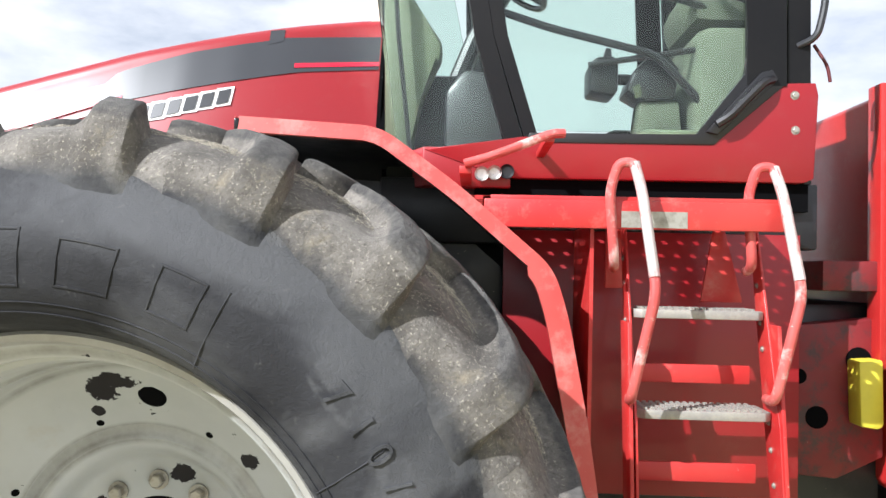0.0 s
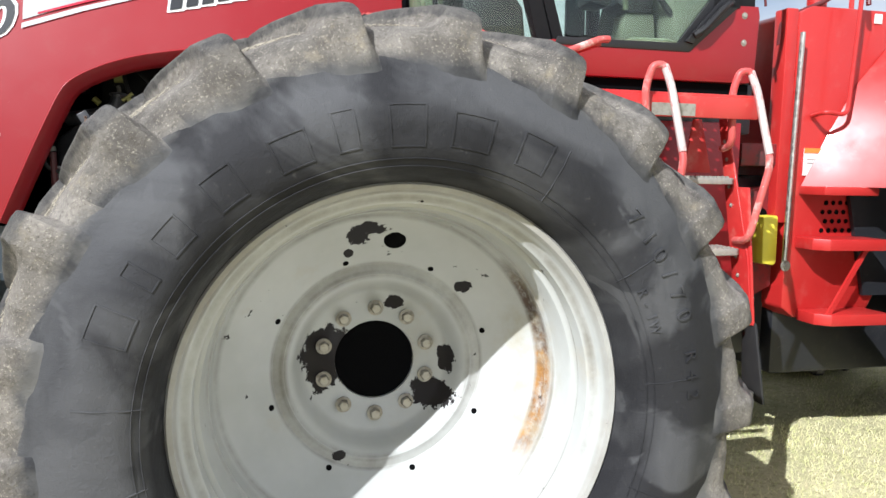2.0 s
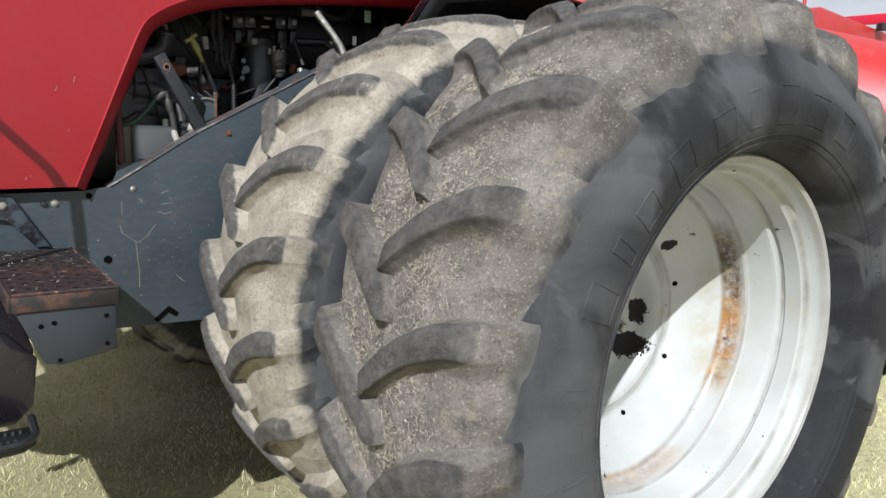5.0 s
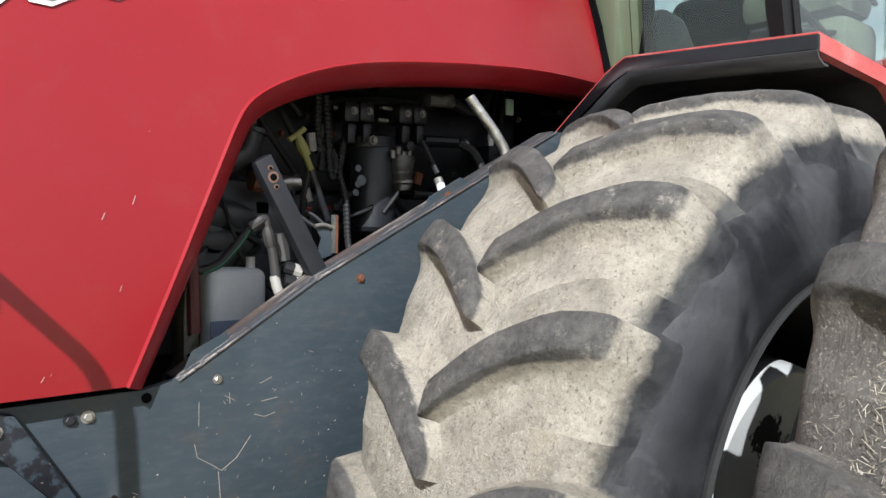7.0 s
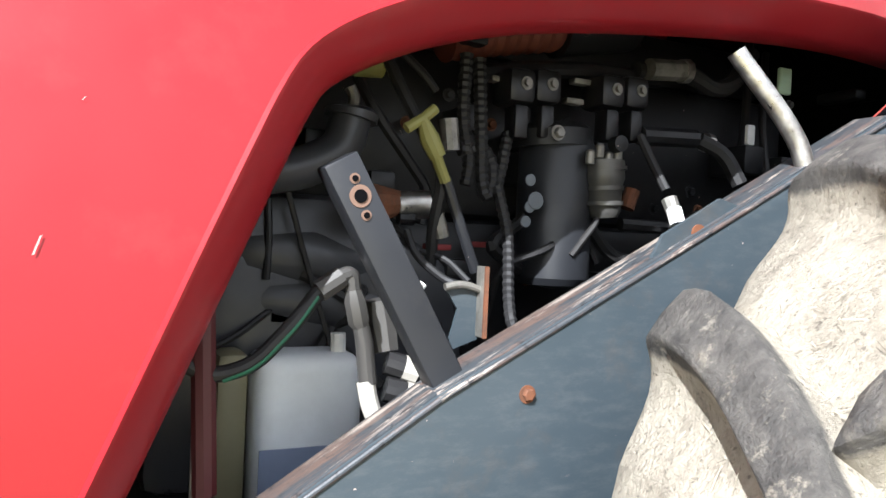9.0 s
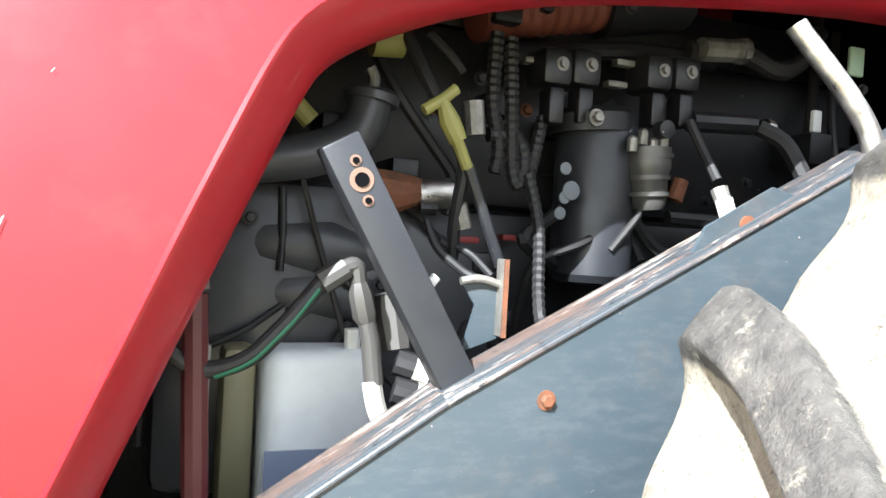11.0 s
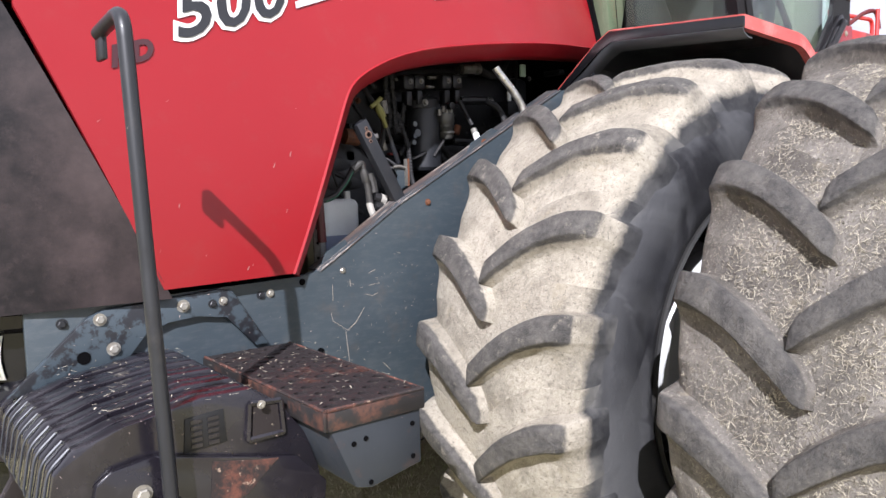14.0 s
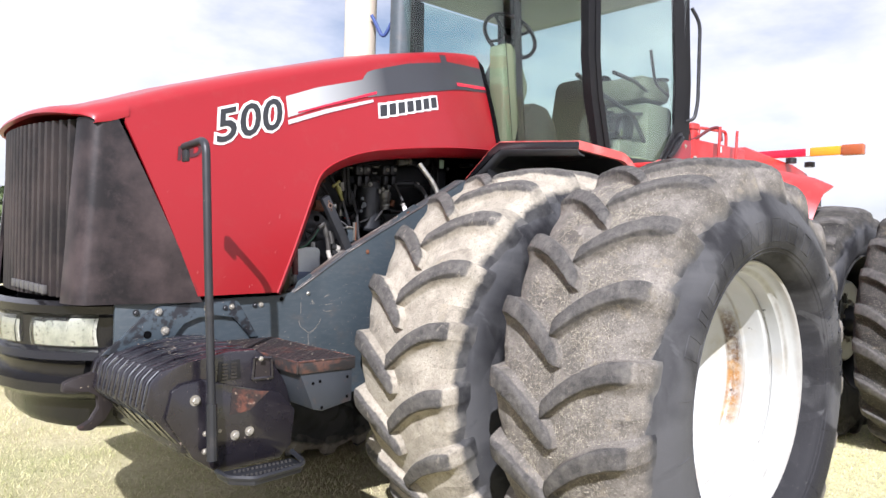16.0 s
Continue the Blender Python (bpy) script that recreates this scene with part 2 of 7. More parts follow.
def rubber(name, low, high, dark_bits, tread=False, foot=(0.84, 0.875)):
    """Tyre rubber: black and smeared on the sidewall, dusty on the tread down to the radius named by foot."""
    k = Mat(name, 0.72, spec=0.35)
    r, side = k.radius(), k.axis(1)
    if tread:
        k.scatter()
    black, mid, light = (0.0085, 0.0085, 0.010), (0.027, 0.0275, 0.031), (0.074, 0.0745, 0.077)
    dark = k.mix(k.ramp(k.noise(2.3, 6, 0.62, seed=1, distort=0.8), 0.40, 0.62), black, mid)
    dark = k.mix(k.ramp(k.noise(1.45, 4, 0.5, seed=5, distort=1.3), 0.46, 0.575, 0, 0.85), dark, light)
    dark = k.mix(k.ramp(k.noise(3.4, 4, 0.5, seed=8, distort=1.5), 0.57, 0.60, 0, 0.6), dark, light)
    if not tread:                # the ring round the bead and the name stays blacker, the flex zone greys first
        dark = k.mix(k.ramp(k.math("ADD", r, k.ramp(k.noise(3, 5, 0.6, seed=41), 0.2, 0.8, -0.07, 0.07)), 0.70, 0.80, 0, 0.5), dark, (0.068, 0.069, 0.072))
    dark = k.mix(k.ramp(k.noise(2.4, 4, 0.5, seed=31, distort=1.1), 0.505, 0.585, 0, 0.9), dark, (0.0095, 0.0095, 0.0115))
    dark = k.mix(k.ramp(k.noise(45, 6, 0.75, seed=9), 0.62, 0.74, 0, 0.35), dark, (0.15, 0.145, 0.135))
    dusty = k.mix(k.ramp(k.noise(6, 6, 0.65, seed=2), 0.34, 0.66), low, high)
    dusty = k.mix(k.ramp(k.noise(75, 6, 0.8, seed=3), 0.50, 0.74, 0, dark_bits), dusty, (0.085, 0.073, 0.058))
    dusty = k.mix(k.ramp(k.noise(11, 7, 0.75, seed=7), 0.57, 0.70, 0, dark_bits), dusty, (0.10, 0.088, 0.072))
    dusty = k.mix(k.ramp(k.noise(150, 5, 0.75, seed=22), 0.57, 0.63, 0, 0.6), dusty, (0.50, 0.46, 0.37))
    dusty = k.mix(k.ramp(k.noise(110, 5, 0.75, seed=27), 0.58, 0.64, 0, 0.65), dusty, (0.06, 0.05, 0.04))
    dusty = k.mix(k.ramp(k.noise(26, 6, 0.7, seed=23), 0.54, 0.68, 0, 0.5), dusty, low)
    dusty = k.mix(k.ramp(k.noise(3.5, 7, 0.72, seed=44, distort=0.5), 0.52, 0.66, 0, 0.55), dusty, tuple(v * 0.5 for v in low))
    dusty = k.mix(k.ramp(k.noise(8, 7, 0.75, seed=46), 0.58, 0.70, 0, 0.5), dusty, (0.33, 0.28, 0.19))
    edge = k.math("ADD", r, k.ramp(k.noise(7, 6, 0.68, seed=4, distort=0.4), 0.2, 0.8, -0.025, 0.025))
    shoulder = k.mix(k.ramp(k.noise(5, 6, 0.65, seed=14), 0.38, 0.66), (0.020, 0.0205, 0.023), (0.085, 0.084, 0.082))
    shoulder = k.mix(k.ramp(k.noise(2.6, 4, 0.5, seed=18, distort=0.8), 0.52, 0.57, 0, 0.7), shoulder, (0.125, 0.121, 0.112))
    if tread:                    # the top of a bar is rubbed bare, its flanks keep their dust
        d = k.math("ABSOLUTE", side, 0)
        drop = k.math("MULTIPLY", k.math("MAXIMUM", k.math("SUBTRACT", d, 0.16), 0.0), 0.22)
        height = k.math("ADD", k.math("ADD", r, drop), k.ramp(k.noise(18, 7, 0.75, seed=11), 0.2, 0.8, -0.009, 0.009))
        bare = k.math("MULTIPLY", k.ramp(height, 0.978, 0.987), k.ramp(k.math("ADD", d, k.ramp(k.noise(12, 5, 0.7, seed=12), 0.2, 0.8, -0.03, 0.03)), 0.345, 0.312))
        bare = k.math("MULTIPLY", bare, k.math("MULTIPLY", k.ramp(k.noise(24, 9, 0.82, seed=6), 0.64, 0.56, 0.40, 0.97), k.ramp(k.noise(5, 8, 0.78, seed=36), 0.68, 0.60, 0.62, 1.0)))
        top = k.mix(k.ramp(k.noise(20, 8, 0.78, seed=3), 0.36, 0.7), (0.040, 0.0385, 0.038), (0.150, 0.140, 0.126))
        soiled = k.mix(k.ramp(edge, foot[0], foot[1]), shoulder, dusty)
        body = k.mix(bare, soiled, top)
        k.color(body)
    else:
        k.color(k.mix(k.ramp(edge, 0.835, 0.865), dark, shoulder))
    grain = k.math("ADD", k.noise(80, 7, 0.8), k.math("MULTIPLY", k.noise(24, 6, 0.72, seed=21), 1.5))
    grain = k.math("MULTIPLY", grain, k.ramp(r, 0.82, 0.90, 0.25, 1.0))
    k.bump(grain, 0.75, 0.010)
    return k.m


PALE = ((0.285, 0.255, 0.202), (0.490, 0.444, 0.360), 0.6)
BROWN = ((0.098, 0.088, 0.076), (0.266, 0.243, 0.212), 0.85)
SOILED = {"pale": (rubber("pale_dusty_tyre", *PALE), rubber("pale_tread_dust", *PALE, tread=True, foot=(0.868, 0.893))),
          "brown": (rubber("brown_dusty_tyre", *BROWN), rubber("brown_tread_dust", *BROWN, tread=True, foot=(0.835, 0.872))),
          "clean": (rubber("clean_tyre", *BROWN), rubber("thin_tread_dust", (0.020, 0.0195, 0.019), (0.055, 0.052, 0.047), 0.5, tread=True))}
RUBBER = SOILED["brown"][0]


def rim_white(name, blobs):
    """Off-white wheel paint with large flaked patches at the given (x, z, half-length, half-height)."""
    k = Mat(name, 0.34, 0, 0.1, 0.5)
    c = k.mix(k.ramp(k.noise(2.2, 5, 0.6), 0.35, 0.7), (0.50, 0.51, 0.495), (0.385, 0.395, 0.375))
    streak = k.ramp(k.noise(6, 7, 0.7, seed=2), 0.58, 0.75, 0, 0.35)
    c = k.mix(streak, c, (0.40, 0.33, 0.22))
    x, y, z = k.axis(0), k.axis(1), k.axis(2)
    # broken dark brown lines at the steps of the barrel, then a patchy brown-grey lip
    for at, half in ((-0.211, 0.010), (-0.138, 0.008), (-0.027, 0.007), (0.046, 0.009), (0.158, 0.006)):
        line = k.math("MULTIPLY", k.ramp(y, at - half, at), k.ramp(y, at + half, at))
        c = k.mix(k.math("MULTIPLY", line, k.ramp(k.noise(5, 6, 0.7, seed=11), 0.35, 0.65, 0.1, 0.75)), c, (0.13, 0.115, 0.09))
    lip = k.math("MULTIPLY", k.ramp(y, -0.238, -0.256), k.ramp(k.noise(3.5, 6, 0.7, seed=19), 0.3, 0.6, 0.15, 0.6))
    c = k.mix(lip, c, (0.20, 0.175, 0.14))
    # rust running round the foot of the barrel, orange where wet, dark above
    arc = k.math("MULTIPLY", k.ramp(x, 0.33, 0.39), k.math("MULTIPLY", k.ramp(z, -0.27, -0.20), k.ramp(z, 0.40, 0.33)))
    low = k.math("MULTIPLY", k.ramp(z, -0.41, -0.44), 0.45)
    band = k.math("MULTIPLY", k.ramp(y, -0.030, 0.002), k.ramp(y, 0.054, 0.046))
    rust = k.math("MULTIPLY", k.math("MULTIPLY", k.math("MAXIMUM", arc, low), band), k.ramp(k.noise(7, 7, 0.75, (1, 0.4, 1), 5), 0.30, 0.46))
    rust = k.math("MULTIPLY", rust, k.ramp(k.noise(34, 7, 0.8, seed=17), 0.36, 0.54, 0.25, 1.0))
    tone = k.mix(k.ramp(k.noise(16, 6, 0.75, seed=6), 0.40, 0.60), (0.38, 0.19, 0.05), (0.17, 0.075, 0.03))
    tone = k.mix(k.ramp(k.math("ADD", z, k.ramp(k.noise(9, 5, 0.7, seed=13), 0.2, 0.8, -0.08, 0.08)), 0.06, 0.14, 0, 0.9), tone, (0.055, 0.035, 0.025))
    c = k.mix(rust, c, tone)
    wash = k.math("MULTIPLY", k.math("MULTIPLY", arc, k.ramp(y, -0.10, 0.0)), k.ramp(k.noise(10, 6, 0.7, seed=15), 0.45, 0.65, 0, 0.5))
    c = k.mix(wash, c, (0.36, 0.31, 0.20))
    chips = k.ramp(k.noise(17, 6, 0.65, seed=3), 0.685, 0.695)
    ragged = k.ramp(k.noise(22, 7, 0.72, seed=8), 0.2, 0.8, -0.7, 0.7)
    for bx, bz, rx, rz in blobs:
        dx = k.math("DIVIDE", k.math("SUBTRACT", x, bx), rx)
        dz = k.math("DIVIDE", k.math("SUBTRACT", z, bz), rz)
        d = k.math("ADD", k.math("SQRT", k.math("ADD", k.math("MULTIPLY", dx, dx), k.math("MULTIPLY", dz, dz)), 0), ragged)
        chips = k.math("MAXIMUM", chips, k.ramp(d, 1.0, 0.96))
    c = k.mix(chips, c, (0.014, 0.011, 0.011))
    k.color(c).bump(k.math("SUBTRACT", k.noise(30, 4), chips), 0.12, 0.002)
    k.rough(k.ramp(chips, 0.0, 1.0, 0.32, 0.95))
    return k.m


RIM_FRONT = rim_white("white_rim_paint_flaked", [(-0.04, 0.428, 0.05, 0.017), (-0.08, 0.402, 0.032, 0.026), (-0.098, 0.352, 0.014, 0.012), (-0.155, 0.02, 0.072, 0.105), (0.175, -0.11, 0.068, 0.05), (0.225, 0.0, 0.022, 0.05), (0.25, 0.245, 0.026, 0.020), (0.06, 0.185, 0.035, 0.02), (-0.12, -0.27, 0.022, 0.014)])
# rim white darkened to near-black: the outer tyre's shadow put into the colour
RIM_SHADED = plastic("grimy_rim_paint", (0.015, 0.015, 0.015), (0.05, 0.047, 0.042), 0.6, 25)
RIM_WHITE = rim_white("white_rim_paint", [(-0.1, 0.2, 0.06, 0.05)])


def flat(name, c, rough=0.5, m=0.0, seed=0, spec=0.5):
    k = Mat(name, rough, m, spec=spec)
    k.color(k.mix(k.ramp(k.noise(12, 6, 0.65, seed=seed), 0.4, 0.8, 0, 0.5), c, tuple(v * 0.7 + (0.02 if v > 0.008 else 0.001) for v in c)))
    return k.m


DECAL_BLACK = flat("decal_black", (0.02, 0.021, 0.024), 0.35)
DECAL_GREY = flat("decal_grey", (0.035, 0.037, 0.042), 0.35)
DECAL_WHITE = flat("decal_white", (0.72, 0.72, 0.70), 0.35)
DECAL_SILVER = flat("decal_silver", (0.45, 0.46, 0.46), 0.35)
TANK_WHITE = flat("milky_tank_plastic", (0.80, 0.84, 0.86), 0.4)
TANK_FLUID = flat("fluid_behind_plastic", (0.25, 0.30, 0.42), 0.4)
YELLOW = flat("yellow_plastic", (0.72, 0.62, 0.05), 0.45)
OLIVE_YELLOW = flat("dipstick_yellow", (0.22, 0.21, 0.055), 0.6)
DULL_STEEL = flat("dull_grey_fitting", (0.075, 0.072, 0.068), 0.45, 0.4)
CAST = flat("dull_cast_metal", (0.105, 0.102, 0.094), 0.42, 0.5)
PEELED = flat("peeled_grey", (0.13, 0.145, 0.16), 0.5)
AMBER = flat("amber_lens", (0.80, 0.30, 0.02), 0.25)
DARK_AMBER = flat("brown_lens", (0.35, 0.09, 0.03), 0.25)
ORANGE_HOSE = flat("orange_silicone_hose", (0.19, 0.05, 0.028), 0.7)
WHITE_HOSE = flat("pale_hose", (0.38, 0.36, 0.32), 0.6)
LIGHT_GREEN = flat("pale_green_cap", (0.35, 0.48, 0.34), 0.5)
LABEL_ORANGE = flat("label_orange", (0.80, 0.22, 0.04), 0.5)
# near-black standing in for the dark of holes, gaps and hollows; also colours the seal
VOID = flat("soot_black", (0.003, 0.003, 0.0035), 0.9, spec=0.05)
DARK_RED = flat("dark_red_tube", (0.10, 0.012, 0.014), 0.45)
REFLECTIVE_RED = flat("reflective_red", (0.55, 0.012, 0.04), 0.3)


def fade_decal():
    """Silver fading to charcoal along x."""
    k = Mat("silver_to_charcoal_decal", 0.35)
    f = k.ramp(k.axis(0), -1.15, -0.62)
    k.color(k.mix(f, (0.40, 0.41, 0.41), (0.035, 0.037, 0.042)))
    return k.m


FADE = fade_decal()


def glass(name, tint, rough=0.0):
    k = Mat(name, rough)
    k.color(tint)
    k.b.inputs["Transmission Weight"].default_value = 1.0
    k.b.inputs["IOR"].default_value = 1.45
    return k.m


GLASS = glass("green_tinted_glass", (0.78, 0.89, 0.83))
LENS = glass("lamp_lens", (0.95, 0.97, 0.93), 0.12)


def grass_ground():
    k = Mat("dry_grass_ground", 0.95)
    c = k.mix(k.ramp(k.noise(1.3, 6, 0.65), 0.35, 0.68), (0.375, 0.322, 0.180), (0.53, 0.460, 0.295))
    c = k.mix(k.ramp(k.math("ADD", k.axis(0), k.ramp(k.noise(0.8, 4, 0.6, seed=9), 0.2, 0.8, -0.8, 0.8)), 0.6, 1.8, 0, 0.85), c, (0.70, 0.635, 0.40))
    c = k.mix(k.ramp(k.noise(0.35, 4, 0.6, seed=2), 0.42, 0.65, 0, 0.7), c, (0.265, 0.285, 0.115))
    c = k.mix(k.ramp(k.noise(28, 7, 0.8, seed=3), 0.5, 0.68, 0, 0.85), c, (0.16, 0.145, 0.06))
    c = k.mix(k.ramp(k.noise(5, 7, 0.75, seed=6), 0.52, 0.64, 0, 0.55), c, (0.26, 0.25, 0.11))
    c = k.mix(k.ramp(k.noise(90, 4, 0.7, seed=4), 0.6, 0.8, 0, 0.7), c, (0.55, 0.50, 0.33))
    k.color(c).bump(k.noise(55, 6, 0.8), 0.6, 0.02)
    return k.m


GROUND = grass_ground()


def blade_mat(name, a, b):
    k = Mat(name, 0.8)
    g = k.n.new("ShaderNodeNewGeometry")
    k.color(k.mix(g.outputs["Random Per Island"], a, b))
    return k.m


GRASS = blade_mat("grass_blades", (0.27, 0.31, 0.10), (0.72, 0.63, 0.40))
GRASS_DRY = blade_mat("dry_grass_blades", (0.46, 0.52, 0.17), (0.97, 0.88, 0.54))
STRAW = blade_mat("straw_bits", (0.54, 0.49, 0.38), (0.13, 0.11, 0.08))
CLOD = blade_mat("dirt_clods", (0.34, 0.31, 0.25), (0.06, 0.052, 0.042))
LEAF = blade_mat("far_leaves", (0.035, 0.06, 0.025), (0.09, 0.12, 0.045))

# ---- geometry helpers ----
def part(name, bm, material, parent=None, label="", smooth=30):
    """Links a bmesh as one mesh object under a thing or a part."""
    me = bm if isinstance(bm, bpy.types.Mesh) else bpy.data.meshes.new(name)
    if me is not bm:
        bmesh.ops.recalc_face_normals(bm, faces=bm.faces)
        bm.to_mesh(me)
        bm.free()
        me.materials.append(material)
        if smooth:
            me.shade_smooth()
            me.set_sharp_from_angle(angle=radians(smooth))
    ob = new(name, me)
    if parent is not None:
        ob.parent = parent
    if label:
        ob["label"] = label
    return ob


def thing(name, label, category, group="", kind="", at=(0, 0, 0)):
    ob = new(name)
    ob.location = at
    return tagged(ob, label, category, group, kind)


def box(x0, y0, z0, x1, y1, z1, bevel=0.0, bm=None, seg=2):
    bm2 = bmesh.new()
    bmesh.ops.create_cube(bm2, size=1)
    for v in bm2.verts:
        v.co = Vector(((x0, x1)[v.co.x > 0], (y0, y1)[v.co.y > 0], (z0, z1)[v.co.z > 0]))
    if bevel:
        bmesh.ops.bevel(bm2, geom=bm2.edges[:], offset=bevel, segments=seg, affect="EDGES", profile=0.5)
    return merge(bm, bm2)


def merge(bm, bm2):
    if bm is None:
        return bm2
    me = bpy.data.meshes.new("tmp")
    bm2.to_mesh(me)
    bm2.free()
    bm.from_mesh(me)
    bpy.data.meshes.remove(me)
    return bm


def prism(pts, lo, hi, axis="y", bevel=0.0, bm=None, seg=2):
    """A flat outline pushed along an axis. pts are (x, z) for y, (y, z) for x, (x, y) for z."""
    b = bmesh.new()
    def at(p, d):
        return (p[0], d, p[1]) if axis == "y" else (d, p[0], p[1]) if axis == "x" else (p[0], p[1], d)
    a = [b.verts.new(at(p, lo)) for p in pts]
    c = [b.verts.new(at(p, hi)) for p in pts]
    b.faces.new(a)
    b.faces.new(c[::-1])
    n = len(pts)
    for i in range(n):
        b.faces.new((a[i], a[(i + 1) % n], c[(i + 1) % n], c[i]))
    if bevel:
        bmesh.ops.bevel(b, geom=b.edges[:], offset=bevel, segments=seg, affect="EDGES", profile=0.5)
    return merge(bm, b)


def rounded(path, r=0.05, seg=5):
    """Rounds the inner corners of a line of points."""
    path = [Vector(p) for p in path]
    out = [path[0]]
    for a, b, c in zip(path, path[1:], path[2:]):
        d0, d1 = (a - b), (c - b)
        k = min(r, d0.length * 0.48, d1.length * 0.48)
        p, q = b + d0.normalized() * k, b + d1.normalized() * k
        for i in range(seg + 1):
            t = i / seg
            out.append(p.lerp(b, t).lerp(b.lerp(q, t), t))
    out.append(path[-1])
    return out


def tube(path, radius, bm=None, sides=10, r=0.05, closed_ends=True, ridged=0.0):
    """A round bar along a path; radius may be a list, one for each point of a path with r=0."""
    pts = rounded(path, r) if r else [Vector(p) for p in path]
    b = bmesh.new()
    rings = []
    up = None
    for i, p in enumerate(pts):
        d = (pts[min(i + 1, len(pts) - 1)] - pts[max(i - 1, 0)]).normalized()
        if up is None:
            up = d.orthogonal().normalized()
        else:
            up = (up - d * up.dot(d)).normalized()
        side = d.cross(up)
        rad = radius[i] if isinstance(radius, (list, tuple)) else radius
        if ridged and i % 2:
            rad *= 1 - ridged
        rings.append([b.verts.new(p + (up * math.cos(2 * math.pi * k / sides) + side * math.sin(2 * math.pi * k / sides)) * rad) for k in range(sides)])
    for a, c in zip(rings, rings[1:]):
        for k in range(sides):
            b.faces.new((a[k], a[(k + 1) % sides], c[(k + 1) % sides], c[k]))
    if closed_ends:
        b.faces.new(rings[0][::-1])
        b.faces.new(rings[-1])
    return merge(bm, b)


def dense(path, step):
    """Points at even steps along a smooth line through path."""
    p = rounded(path, 0.06, 6)
    out = []
    carry = 0.0
    for a, b in zip(p, p[1:]):
        L = (b - a).length
        s = carry
        while s < L:
            out.append(a.lerp(b, s / L))
            s += step
        carry = s - L
    return out


def lathe(profile, axis="y", seg=96, centre=(0, 0, 0), bm=None, closed=False):
    """Turns (radius, along) points round an axis through centre."""
    b = bmesh.new()
    c = Vector(centre)
    rings = []
    for r, d in profile:
        ring = []
        for k in range(seg):
            a = 2 * math.pi * k / seg
            u, v = r * math.cos(a), r * math.sin(a)
            p = (u, d, v) if axis == "y" else (u, v, d) if axis == "z" else (d, u, v)
            ring.append(b.verts.new(c + Vector(p)))
        rings.append(ring)
    pairs = list(zip(rings, rings[1:])) + ([(rings[-1], rings[0])] if closed else [])
    for a, q in pairs:
        for k in range(seg):
            b.faces.new((a[k], a[(k + 1) % seg], q[(k + 1) % seg], q[k]))
    if not closed:
        for ring in (rings[0], rings[-1]):
            if len(set((round(v.co.x, 5), round(v.co.y, 5), round(v.co.z, 5)) for v in ring)) > 2:
                b.faces.new(ring)
    bmesh.ops.remove_doubles(b, verts=b.verts, dist=1e-5)
    return merge(bm, b)


def hexbolt(r, h):
    """A bolt head with washer, standing on y = 0 and looking to -y."""
    bm = lathe([(r * 1.45, 0), (r * 1.45, -h * 0.22), (r * 1.05, -h * 0.22)], seg=14)
    return lathe([(r, -h * 0.2), (r, -h * 0.85), (r * 0.8, -h)], seg=6, bm=bm)


BOLT = {}


def bolt(parent, x, y, z, r=0.014, h=0.016, mat=None, rot=0.0, name="bolt"):
    mat = mat or ZINC
    key = (r, h, mat.name)
    if key not in BOLT:
        ob = part(name, hexbolt(r, h), mat, parent)
        BOLT[key] = ob.data
    else:
        ob = part(name, BOLT[key], mat, parent)
    ob.matrix_local = pose(x, y, z, 0, rot, 0)
    return ob


def sheet(grid, thickness, bm=None):
    """A grid of points (rows of Vectors) as a sheet with thickness, thickened inwards."""
    b = bmesh.new()
    vs = [[b.verts.new(p) for p in row] for row in grid]
    for r0, r1 in zip(vs, vs[1:]):
        for i in range(len(r0) - 1):
            b.faces.new((r0[i], r0[i + 1], r1[i + 1], r1[i]))
    bmesh.ops.remove_doubles(b, verts=b.verts, dist=1e-5)
    bmesh.ops.recalc_face_normals(b, faces=b.faces)
    bmesh.ops.solidify(b, geom=b.faces[:], thickness=thickness)
    return merge(bm, b)


def lerp_line(pts, x):
    """Value at x on a line of (x, value) points."""
    if x <= pts[0][0]:
        return pts[0][1]
    for (a, u), (b, v) in zip(pts, pts[1:]):
        if x <= b:
            return u + (v - u) * (x - a) / (b - a) if b > a else v
    return pts[-1][1]


def words(text, size, offset=0.0, extrude=0.0, shear=0.0, res=3):
    """Mesh of a text in the built-in font as (vertices, faces)."""
    cu = bpy.data.curves.new("words", "FONT")
    cu.body, cu.size, cu.offset, cu.extrude, cu.shear, cu.resolution_u = text, size, offset, extrude, shear, res
    ob = bpy.data.objects.new("words", cu)
    scene.collection.objects.link(ob)
    dg = bpy.context.evaluated_depsgraph_get()
    me = ob.evaluated_get(dg).to_mesh()
    v = [tuple(p.co) for p in me.vertices]
    f = [tuple(p.vertices) for p in me.polygons]
    ob.evaluated_get(dg).to_mesh_clear()
    bpy.data.objects.remove(ob)
    bpy.data.curves.remove(cu)
    return v, f


def from_lists(v, f):
    bm = bmesh.new()
    vs = [bm.verts.new(p) for p in v]
    for q in f:
        try:
            bm.faces.new([vs[i] for i in q])
        except ValueError:
            pass
    return bm

